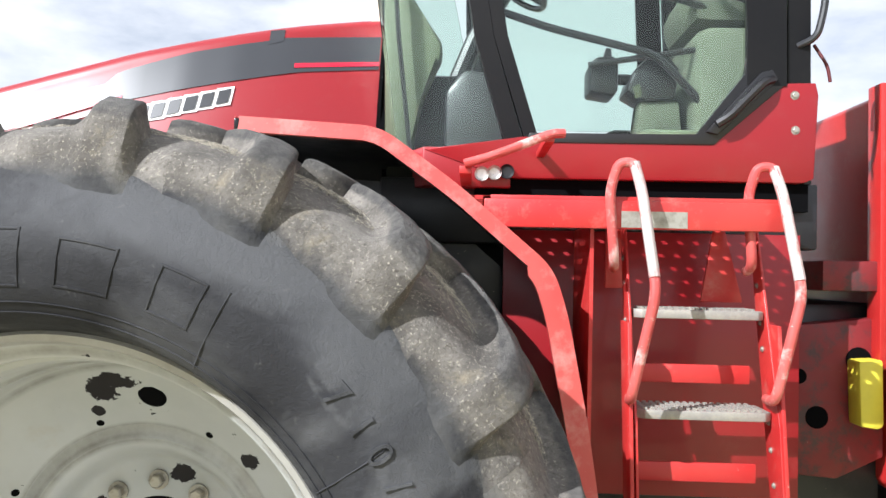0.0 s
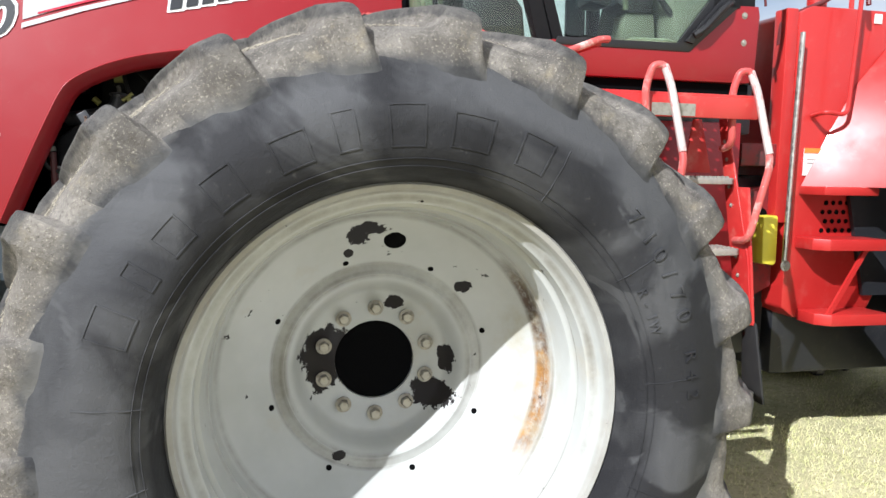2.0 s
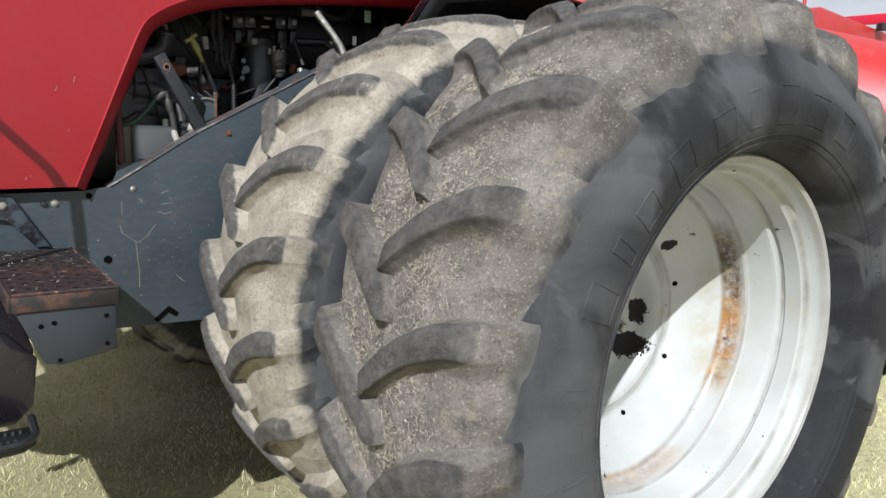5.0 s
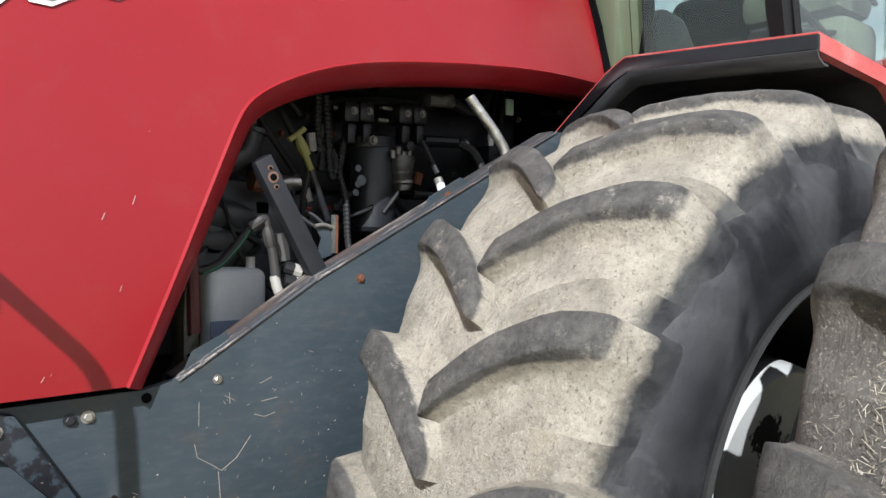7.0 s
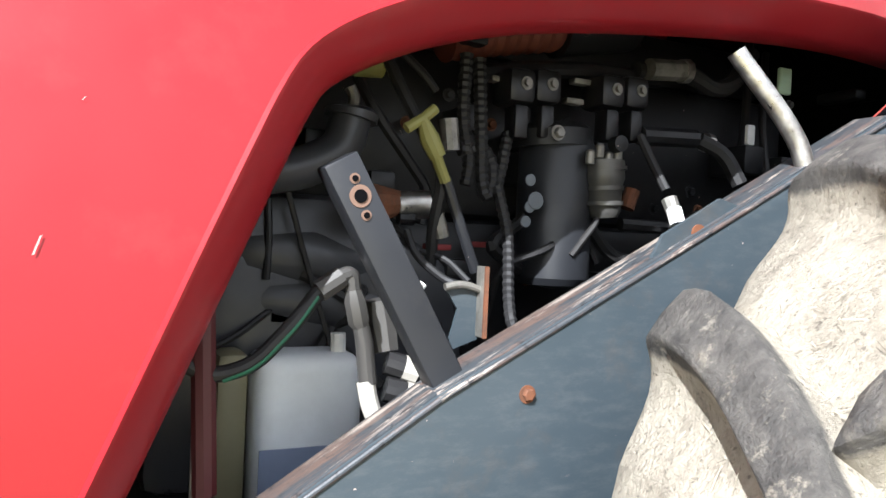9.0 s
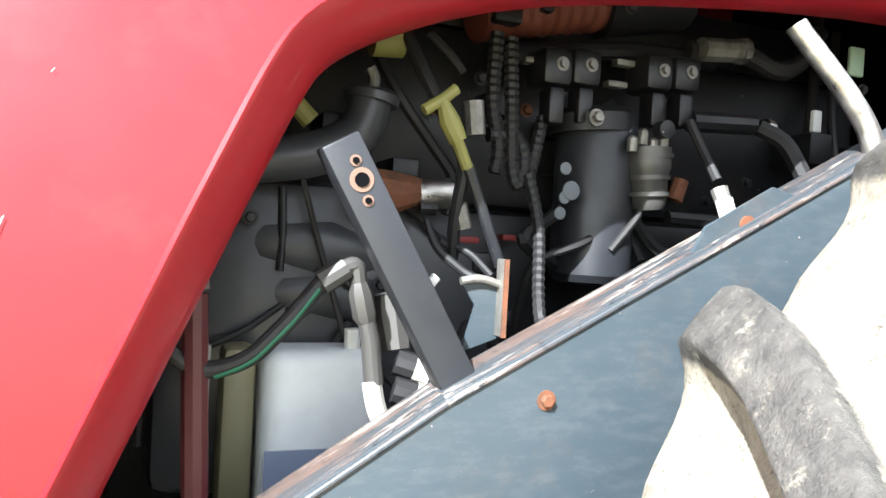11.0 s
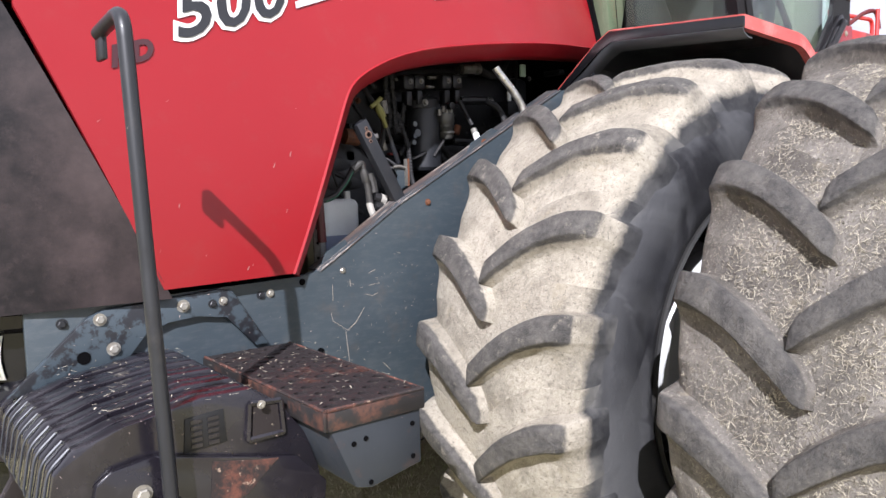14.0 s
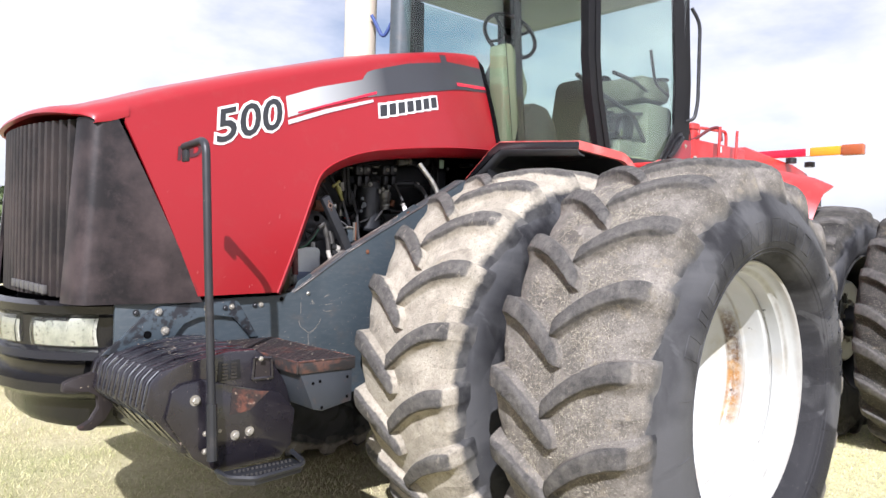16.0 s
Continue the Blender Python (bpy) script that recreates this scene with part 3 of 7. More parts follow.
# ---- ground ----
def ground_sheet():
    bm = bmesh.new()
    n, m = 60, 96
    centre = bm.verts.new((0, 3, 0))
    rings = []
    for i in range(n):
        r = 0.25 * (1.155 ** i)
        ring = []
        for k in range(m):
            a = 2 * math.pi * k / m
            x, y = r * math.cos(a), 3 + r * math.sin(a)
            z = noise.noise((x * 0.6, y * 0.6, 0)) * 0.03 + noise.noise((x * 2.3, y * 2.3, 4)) * 0.012 if r < 60 else 0
            ring.append(bm.verts.new((x, y, z - 0.01)))
        rings.append(ring)
    for k in range(m):
        bm.faces.new((centre, rings[0][k], rings[0][(k + 1) % m]))
    for a, b in zip(rings, rings[1:]):
        for k in range(m):
            bm.faces.new((a[k], b[k], b[(k + 1) % m], a[(k + 1) % m]))
    ob = part("ground", bm, GROUND, smooth=180)
    return tagged(ob, "mown field of dry yellow-green grass", "ground", kind="structure")


ground_sheet()
YC = 3.70                                # the tractor's middle line
tractor = thing("tractor", "large red articulated four-wheel-drive tractor with dual tyres, dusty and worn", "tractor", at=(0, 0, 0))

# ---- wheels: axis along y, centre at the hub ----
TREAD = [(0.0, 0.955), (0.12, 0.951), (0.20, 0.938), (0.25, 0.922), (0.29, 0.90), (0.322, 0.86)]
NLUG = 21
PITCH = 2 * math.pi / NLUG


def tyre_mesh(recessed):
    """The carcass: sidewalls and the body below the tread."""
    if recessed:
        near = [(0.576, 0.235), (0.564, 0.255), (0.574, 0.285), (0.584, 0.328), (0.60, 0.356), (0.64, 0.375), (0.655, 0.379), (0.70, 0.384), (0.735, 0.381)]
    else:
        near = [(0.585, 0.29), (0.575, 0.312), (0.60, 0.325), (0.64, 0.338), (0.655, 0.336), (0.70, 0.349)]
    half = near + ([(0.76, 0.373), (0.785, 0.361), (0.80, 0.3530)] if recessed else [(0.76, 0.354), (0.80, 0.3495)]) + [(0.82, 0.3428), (0.833, 0.3370), (0.846, 0.3292), (0.86, 0.3175), (0.872, 0.300), (0.878, 0.28), (0.89, 0.25), (0.91, 0.20), (0.925, 0.12)]
    prof = [(r, -d) for r, d in half] + [(0.93, 0)] + [(r, d) for r, d in half[::-1]]
    return lathe(prof, seg=144, closed=True)


# stations across one half of the tread, from past the middle line to the sidewall:
# floor (d, r), top of the bar (d, r), centre line of the bar as a lag in metres, half width, long flank, steep flank, ramp between bars
STATIONS = [
    ((-0.034, 0.9430), (-0.030, 0.9440), -0.020, 0.0100, 0.006, 0.010, 0.0),
    ((-0.030, 0.9450), (-0.027, 0.9780), -0.017, 0.0170, 0.008, 0.012, 0.0),
    ((-0.022, 0.9475), (-0.020, 0.9966), -0.010, 0.0230, 0.010, 0.014, 0.0),
    ((-0.008, 0.9510), (-0.007, 1.0035), 0.003, 0.0300, 0.013, 0.016, 0.0),
    ((0.025, 0.9540), (0.025, 1.0050), 0.032, 0.0320, 0.017, 0.018, 0.0),
    ((0.065, 0.9535), (0.065, 1.0060), 0.065, 0.0335, 0.020, 0.019, 0.0),
    ((0.110, 0.9505), (0.110, 1.0050), 0.098, 0.0340, 0.022, 0.020, 0.0),
    ((0.150, 0.9460), (0.150, 1.0030), 0.123, 0.0340, 0.023, 0.020, 0.02),
    ((0.190, 0.9400), (0.190, 1.0000), 0.143, 0.0350, 0.024, 0.020, 0.05),
    ((0.225, 0.9320), (0.226, 0.9950), 0.158, 0.0360, 0.034, 0.019, 0.10),
    ((0.252, 0.9220), (0.256, 0.9880), 0.167, 0.0340, 0.046, 0.018, 0.17),
    ((0.272, 0.9114), (0.281, 0.9784), 0.172, 0.0350, 0.057, 0.018, 0.25),
    ((0.286, 0.9010), (0.300, 0.9667), 0.175, 0.0360, 0.062, 0.018, 0.34),
    ((0.296, 0.8922), (0.312, 0.9532), 0.177, 0.0360, 0.062, 0.018, 0.42),
    ((0.304, 0.8831), (0.320, 0.9358), 0.178, 0.0360, 0.062, 0.018, 0.48),
    ((0.312, 0.8721), (0.329, 0.9104), 0.180, 0.0370, 0.062, 0.019, 0.50),
    ((0.319, 0.8599), (0.336, 0.8860), 0.182, 0.0380, 0.060, 0.021, 0.46),
    ((0.327, 0.8460), (0.341, 0.8620), 0.184, 0.0380, 0.058, 0.024, 0.36),
    ((0.335, 0.8330), (0.343, 0.8420), 0.186, 0.0360, 0.054, 0.028, 0.20),
    ((0.342, 0.8200), (0.345, 0.8230), 0.188, 0.0340, 0.050, 0.030, 0.05),
    ((0.346, 0.8050), (0.346, 0.8050), 0.190, 0.0340, 0.050, 0.030, 0.0),
]


def lug_mesh(side):
    """One pitch of the moulded tread on one side: the bar with its flanks, the floor beside it and the stepped shoulder."""
    bm = bmesh.new()
    full = PITCH * 0.97
    rings = []
    for fl, tp, lag, w, long, steep, ramp in STATIONS:
        cols = []
        lo = -(w + long)
        hi = w + steep
        gap = full - hi + lo                     # floor between this bar's steep foot and the next bar's long foot
        q0 = lo - gap * 0.5
        for k in range(4):
            t = k / 3
            cols.append((q0 + (lo - q0) * t, ramp * (0.55 + 0.27 * t)))
        for t, h in ((0.3, 0.09), (0.55, 0.27), (0.78, 0.58), (0.93, 0.85)):
            cols.append((lo + long * t, max(h, ramp * (0.82 + 0.10 * t) + (1 - ramp) * h * 0.9)))
        for t, h in ((-1.0, 0.945), (-0.9, 0.985), (-0.45, 1.0), (0.0, 1.0), (0.45, 1.0), (0.9, 0.988), (1.0, 0.945)):
            cols.append((w * t, h))
        for t, h in ((0.45, 0.45), (0.8, 0.12), (1.0, 0.0)):
            cols.append((w + steep * t, h))
        for k in range(1, 4):
            t = k / 3
            cols.append((hi + gap * 0.5 * t, ramp * 0.55 * t ** 1.3))
        row = []
        for q, h in cols:
            ang = -(lag + q) / 0.97
            # small uneven wear, so that no edge is a perfect line
            wob = 0.0030 * noise.noise((q * 31 + side, fl[0] * 37, 1.3)) * min(1.0, h * 2)
            d = fl[0] + (tp[0] - fl[0]) * h
            r = fl[1] + (tp[1] - fl[1]) * h + wob
            row.append(bm.verts.new((r * math.cos(ang), side * d, r * math.sin(ang))))
        rings.append(row)
    for a, b in zip(rings, rings[1:]):
        for k in range(len(a) - 1):
            bm.faces.new((a[k], a[k + 1], b[k + 1], b[k]))
    return bm


def rim_mesh(s):
    """The dished rim; s=1 shows its deep hollow to -y, s=-1 the raised centre of the inner dual."""
    if s > 0:
        outer = [(0.552, -0.24), (0.566, -0.252), (0.568, -0.262), (0.561, -0.270), (0.549, -0.266), (0.542, -0.252), (0.540, -0.222), (0.534, -0.214), (0.520, -0.208), (0.513, -0.200), (0.511, -0.150), (0.517, -0.143), (0.515, -0.134), (0.500, -0.126), (0.494, -0.112), (0.492, -0.040), (0.489, -0.030), (0.482, -0.024), (0.480, 0.025), (0.474, 0.041), (0.462, 0.050),
                 (0.40, 0.098), (0.315, 0.160), (0.300, 0.160), (0.285, 0.156), (0.268, 0.164), (0.252, 0.182), (0.240, 0.205), (0.228, 0.226), (0.215, 0.236), (0.13, 0.245), (0.124, 0.25), (0.124, 0.28)]
        back = [(0.126, 0.29), (0.24, 0.262), (0.31, 0.19), (0.42, 0.11), (0.485, 0.06), (0.498, -0.03), (0.525, -0.12), (0.545, -0.20), (0.55, -0.23)]
        inner = [(0.49, 0.06), (0.50, 0.10), (0.53, 0.17), (0.55, 0.22), (0.568, 0.25), (0.568, 0.262), (0.55, 0.262), (0.53, 0.22), (0.49, 0.14), (0.48, 0.08)]
        bm = lathe(outer + back, seg=128, closed=True)
        return lathe(inner, seg=96, closed=True, bm=bm)
    shell = [(0.565, -0.300), (0.578, -0.312), (0.579, -0.322), (0.570, -0.328), (0.556, -0.318), (0.545, -0.27), (0.520, -0.22), (0.49, -0.17), (0.48, 0.0), (0.49, 0.17), (0.545, 0.27), (0.578, 0.315), (0.565, 0.325), (0.535, 0.27), (0.475, 0.17), (0.47, 0.12)]
    if s == -2:
        return lathe([(0.46, 0.125), (0.43, 0.06), (0.38, -0.04), (0.358, -0.16), (0.350, -0.190), (0.335, -0.203), (0.13, -0.206), (0.124, -0.200), (0.124, -0.12), (0.13, -0.11), (0.33, -0.18), (0.345, -0.15), (0.365, -0.02), (0.42, 0.09)], seg=112, closed=True)
    outside = [(0.49, 0.15), (0.495, -0.02), (0.505, -0.16), (0.535, -0.22), (0.558, -0.28)]
    bm = lathe([(0.50, 0.16), (0.555, 0.27), (0.578, 0.315), (0.565, 0.325), (0.535, 0.27), (0.475, 0.17)], seg=96, closed=True)
    return lathe(shell[:9] + [(0.475, 0.13)] + outside, seg=112, closed=True, bm=bm)


MESH = {}


def cached(key, build, mat, smooth=35, second=None):
    if key not in MESH:
        ob = part(key, build(), mat, None, smooth=smooth)
        MESH[key] = ob.data
        if second:
            ob.data.materials.append(second)
        bpy.data.objects.remove(ob)
    return MESH[key]


def wheel(name, x, y, z, s, phase, rim_mat, label, bolts=True, soil="pale"):
    tyre_mat, flank, key = SOILED[soil][0], SOILED[soil][1], soil
    clean = soil == "clean"
    # inner duals get the shell with the neighbour tyre's shade painted in
    shell_mat = rim_mat if s > 0 else RIM_SHADED
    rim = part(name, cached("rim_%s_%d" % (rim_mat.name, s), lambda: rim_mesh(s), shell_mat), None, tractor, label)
    rim.location = (x, y, z)
    if s < 0:
        part("centre_disc", cached("disc_%s" % rim_mat.name, lambda: rim_mesh(-2), rim_mat), None, rim, "white bolted wheel centre, flaked")
    part("tyre", cached("tyre_%s_%d" % (key, s), lambda: tyre_mesh(s > 0), tyre_mat), None, rim, "black rubber tyre" + ("" if clean else ", dusty on the tread"))
    for side in (-1, 1):
        for k in range(NLUG):
            lug = part("tread_lug", cached("lug_%s_%d" % (key, side), lambda: lug_mesh(side), flank, 42), None, rim)
            lug.rotation_euler = (0, radians(-(phase + (k + (0.35 if side > 0 else 0)) * 360 / NLUG)), 0)
    hub = lathe([(0.123, 0.26), (0.118, 0.30), (0.118, 0.50), (0.0, 0.51)] if s > 0 else [(0.123, -0.19), (0.118, -0.15), (0.118, 0.1), (0.0, 0.11)], seg=40)
    part("hub", hub, VOID, rim, "dark open hub bore")
    if bolts:
        for k in range(10):
            a = math.pi / 2 + k * math.pi / 5
            bolt(rim, 0.1675 * math.cos(a), 0.238 if s > 0 else -0.206, 0.1675 * math.sin(a), 0.017, 0.026, ZINC, k * 17.0, "wheel_bolt")
    return rim


HUB_Z = 0.958
front_outer = wheel("front_wheel", 0, 1.71, HUB_Z, 1, 7.3, RIM_FRONT, "off-white dished steel rim with flaked paint", soil="brown")
front_inner = wheel("front_wheel", 0, 2.61, HUB_Z, -1, 4.9, RIM_WHITE, "off-white dished steel rim facing the outer dual")
wheel("rear_wheel", 3.95, 1.735, HUB_Z, 1, 2.0, RIM_WHITE, "off-white dished steel rim", soil="clean")
wheel("rear_wheel", 3.95, 2.61, HUB_Z, -1, 7.0, RIM_WHITE, "off-white dished steel rim behind the outer dual", soil="clean")
for wx in (0, 3.95):
    wheel("far_wheel", wx, 2 * YC - 2.61, HUB_Z, 1, 5.0, RIM_WHITE, "off-white rim on the far side", False)
    wheel("far_wheel", wx, 2 * YC - 1.735, HUB_Z, -1, 0.0, RIM_WHITE, "off-white rim on the far side", False)
    ax = lathe([(0.0, 2.30), (0.11, 2.30), (0.16, 2.48), (0.16, 2 * YC - 2.48), (0.11, 2 * YC - 2.30), (0.0, 2 * YC - 2.30)], seg=24)
    o = part("axle", ax, BLACK_PAINT, tractor)
    o.location = (wx, 0, HUB_Z)
    part("axle_housing", box(wx - 0.25, 3.0, HUB_Z - 0.28, wx + 0.25, 2 * YC - 3.0, HUB_Z + 0.25, 0.06), BLACK_PAINT, tractor)

# ---- hood ----
LOW = [(-2.02, 2.05), (-1.715, 1.310), (-1.346, 1.316), (-1.166, 1.74), (-1.124, 1.832), (-1.094, 1.876), (-1.048, 1.912), (-0.98, 1.948), (-0.896, 1.982), (-0.78, 2.014), (-0.634, 2.040), (-0.478, 2.062), (-0.28, 2.086), (-0.07, 2.108), (0.33, 2.14)]


def smooth_line(pts, n=6):
    """Points of a soft curve through pts."""
    out = []
    for i in range(len(pts) - 1):
        p0, p1, p2, p3 = (Vector(pts[max(i - 1, 0)]), Vector(pts[i]), Vector(pts[i + 1]), Vector(pts[min(i + 2, len(pts) - 1)]))
        for k in range(n):
            t = k / n
            q = 0.5 * (2 * p1 + (p2 - p0) * t + (2 * p0 - 5 * p1 + 4 * p2 - p3) * t * t + (3 * p1 - p0 - 3 * p2 + p3) * t ** 3)
            out.append((q.x, q.y))
    return out + [tuple(pts[-1])]


LOW = LOW[:3] + smooth_line([(-1.205, 1.65)] + LOW[3:])
TOP = [(-2.13, 2.065), (-2.05, 2.085), (-1.76, 2.20), (-1.33, 2.345), (-0.68, 2.55), (-0.04, 2.705), (0.30, 2.775)]


TAPER = [(-0.45, 0.0), (-0.25, 0.014), (-0.05, 0.045), (0.12, 0.085), (0.33, 0.14)]      # the hood draws in towards the cab


def hood_half(x, z):
    b = z - 1.32
    return 0.725 - 0.15 * b * b - 0.012 * (x + 1.5) - lerp_line(TAPER, x)


def hood_y(x, z):
    return YC - hood_half(x, z)


def hood_mesh():
    xs = [-2.0, -1.98, -1.94, -1.9, -1.86, -1.82, -1.78, -1.75, -1.715, -1.62, -1.54, -1.46, -1.38, -1.346, -1.32, -1.29, -1.26, -1.23, -1.20, -1.18, -1.17, -1.163, -1.155, -1.147, -1.14, -1.132, -1.12, -1.11, -1.098, -1.085, -1.068, -1.05, -1.035, -1.02, -1.0, -0.98, -0.94, -0.88, -0.8, -0.72, -0.64, -0.5, -0.42, -0.35, -0.27, -0.18, -0.09, 0.0, 0.08, 0.16, 0.24, 0.33]
    grid = []
    for x in xs:
        zl, zt = lerp_line(LOW, x), lerp_line(TOP, x)
        zs = zt - 0.075
        zl = min(zl, zs - 0.01)
        half = []
        for i in range(13):
            z = zl + (zs - zl) * i / 12
            half.append((hood_half(x, z), z))
        w0 = hood_half(x, zs)
        for i in range(1, 7):
            a = i / 6 * math.pi / 2
            half.append((w0 - 0.09 * (1 - math.cos(a)), zs + 0.075 * math.sin(a)))
        we = half[-1][0]
        for i in range(1, 6):
            half.append((we * (1 - i / 5), zt + 0.035 * (1 - (1 - i / 5) ** 2)))
        row = [Vector((x, YC - w, z)) for w, z in half] + [Vector((x, YC + w, z)) for w, z in half[-2::-1]]
        grid.append(row)
    return sheet(grid, 0.012)


hood = part("hood", hood_mesh(), RED, tractor, "glossy red hood with decals, scratched and dusty", smooth=50)


def hood_nose():
    """The lip of the hood that reaches forward over the grille."""
    w0 = hood_half(-2.0, 2.02) + 0.002
    half = [(w0, -0.085), (w0, -0.08), (w0, -0.075)]
    half += [(w0 - 0.09 * (1 - math.cos(a)), -0.075 + 0.075 * math.sin(a)) for a in (k / 6 * math.pi / 2 for k in range(1, 7))]
    we = half[-1][0]
    half += [(we * (1 - k / 8), 0.035 * (1 - (1 - k / 8) ** 2)) for k in range(1, 9)]
    across = [(-w, dz) for w, dz in half] + [(w, dz) for w, dz in half[-2::-1]]
    grid = []
    for i in range(9):
        t = i / 8
        row = []
        for w, dz in across:
            xf = -2.228 + 0.115 * (abs(w) / w0) ** 5
            x = -1.985 + (xf + 1.985) * math.sin(t * math.pi / 2)
            row.append(Vector((x, YC + w, lerp_line(TOP, x) + 0.002 + dz - 0.045 * min(1.0, 1.0 + dz / 0.085) * (1 - math.cos(t * math.pi / 2)) ** 1.5)))
        grid.append(row)
    return sheet(grid, 0.02)


part("nose_lip", hood_nose(), RED, hood, "red front lip over the grille", smooth=60)


def arch_lip():
    grid = []
    xs = [-1.346 + 0.178 * i / 8 for i in range(9)] + [-1.155, -1.147, -1.14, -1.132, -1.12, -1.11, -1.098, -1.085, -1.068, -1.05, -1.035, -1.02, -1.0, -0.98, -0.94, -0.88, -0.8, -0.72, -0.64, -0.5, -0.42, -0.35, -0.27, -0.18, -0.09, 0.0, 0.08, 0.16, 0.24, 0.33]
    pts = [Vector((x, 0, lerp_line(LOW, x))) for x in xs]
    for i, p in enumerate(pts):
        d = (pts[min(i + 1, len(pts) - 1)] - pts[max(i - 1, 0)]).normalized()
        nrm = Vector((d.z, 0, -d.x))
        y = hood_y(p.x, p.z)
        row = []
        wide = lerp_line([(-1.346, 1.05), (-1.16, 1.15), (-1.06, 1.2), (-0.8, 1.25), (0.33, 1.35)], p.x)
        for out, inn in ((0, 0), (0.003, 0.002), (0.030, 0.036), (0.035, 0.046), (0.037, 0.075)):
            q = p + nrm * out * wide
            row.append(Vector((q.x, y + inn, q.z)))
        grid.append(row)
    return sheet(grid, 0.008)


part("arch_lip", arch_lip(), RED, hood, "rolled red edge of the wheel arch", smooth=60)


def decal(name, quad_rows, mat, lift=0.0035, label=""):
    """A sticker that follows the hood's side: rows of (x, z)."""
    bm = bmesh.new()
    vs = [[bm.verts.new((x, hood_y(x, z) - lift, z)) for x, z in row] for row in quad_rows]
    for a, b in zip(vs, vs[1:]):
        for i in range(len(a) - 1):
            bm.faces.new((a[i], a[i + 1], b[i + 1], b[i]))
    o = part(name, bm, mat, hood, label)
    return o


def band(x0, x1, lower, upper, n=24):
    out = []
    for i in range(n + 1):
        x = x0 + (x1 - x0) * i / n
        a, b = lerp_line(lower, x), lerp_line(upper, x)
        out.append([(x, a + (b - a) * k / 4) for k in range(5)])
    return out

# ---- decals on the hood ----
decal("stripe", band(-1.255, 0.325, [(-1.255, 2.122), (-1.09, 2.187), (-0.80, 2.288), (-0.74, 2.30), (-0.48, 2.362), (0.0, 2.468), (0.325, 2.51)], [(-1.255, 2.222), (-1.07, 2.296), (-0.78, 2.385), (-0.735, 2.44), (-0.61, 2.483), (-0.44, 2.538), (-0.12, 2.612), (-0.08, 2.626), (0.325, 2.672)], 40), FADE, label="silver-to-charcoal stripe decal")
decal("stripe", band(-1.258, -0.73, [(-1.258, 2.087), (-1.026, 2.175), (-0.73, 2.274)], [(-1.258, 2.108), (-1.026, 2.196), (-0.73, 2.288)], 10), DECAL_SILVER, 0.005)
decal("stripe_line", band(-0.02, 0.325, [(-0.02, 2.487), (0.325, 2.527)], [(-0.02, 2.508), (0.325, 2.547)], 6), REFLECTIVE_RED, 0.006)
decal("stripe_line", band(-1.2, -0.70, [(-1.2, 2.148), (-0.70, 2.322)], [(-1.2, 2.156), (-0.70, 2.336)], 10), REFLECTIVE_RED, 0.006)
decal("stripe_notch", band(-0.135, -0.075, [(-0.135, 2.59), (-0.075, 2.61)], [(-0.135, 2.657), (-0.075, 2.667)], 2), DECAL_GREY, 0.005)


def hood_words(text, x, z, size, rise, mat, offset, lift, name, squeeze=1.0):
    v, f = words(text, size, offset, 0, 0.12)
    v = [(x + a * squeeze, 0, z + b + a * squeeze * rise) for a, b, _ in v]
    v = [(a, hood_y(a, c) - lift, c) for a, _, c in v]
    return part(name, from_lists(v, f), mat, hood, smooth=0)


for grow, mat, lift, nm in ((0.014, DECAL_WHITE, 0.004, "number_outline"), (0.003, DECAL_BLACK, 0.007, "number")):
    hood_words("500", -1.632, 1.958, 0.202, 0.33, mat, grow, lift, nm, 1.13)
hood_words("HD", -1.80, 1.872, 0.072, 0.30, flat("faded_black_letters", (0.05, 0.012, 0.016), 0.4), 0.004, 0.004, "model_letters", 1.0)
# the maker's name as plain blocks
for k in range(7):
    xa, w = -0.70 + 0.0645 * k, 0.048
    z0 = 2.20 + 0.262 * 0.0645 * k
    for grow, mat, lift, nm in ((0.011, DECAL_WHITE, 0.004, "nameplate_edge"), (0.0, DECAL_BLACK, 0.007, "nameplate_block")):
        rows = [[(xa - grow + (w + 2 * grow) * i + 0.008 * j, z0 - grow + (0.062 + 2 * grow) * j + 0.262 * w * i) for j in (0, 1)] for i in (0, 1)]
        decal(nm, rows, mat, lift)
# ---- grille and bumper ----
def front_x(v, depth=-2.235):
    return depth + 0.11 * abs(v) ** 2.2


# void-black backing paints the dark between the slats
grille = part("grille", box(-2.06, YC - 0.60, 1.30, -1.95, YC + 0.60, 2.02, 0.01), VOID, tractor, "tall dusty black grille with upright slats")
for side in (-1, 1):
    grid = []
    for i in range(13):
        t = i / 12
        z = 1.285 + (2.012 - 1.285) * t
        xr = -1.695 + (-2.025 + 1.695) * t
        row = []
        for k in range(13):
            u = k / 12
            if u < 0.45:                      # round the corner on to the front
                a = u / 0.45
                ang = a * math.pi / 2
                y = (YC - 0.545) - (0.14 - 0.03 * t) * math.sin(ang)
                x = (-2.195 + 0.05 * t) + 0.07 * (1 - math.cos(ang))
            else:
                a = (u - 0.45) / 0.55
                x0 = -2.195 + 0.05 * t + 0.07
                x = x0 + (xr - x0) * a
                y0 = (YC - 0.545) - (0.14 - 0.03 * t)
                y = y0 + (hood_y(max(xr, -2.0), z) - y0) * a
            row.append(Vector((x, y if side < 0 else 2 * YC - y, z)))
        grid.append(row)
    part("side_panel", sheet(grid, 0.015), GRILLE_PLASTIC, grille, "dusty dark grey moulded grille cheek", smooth=60)
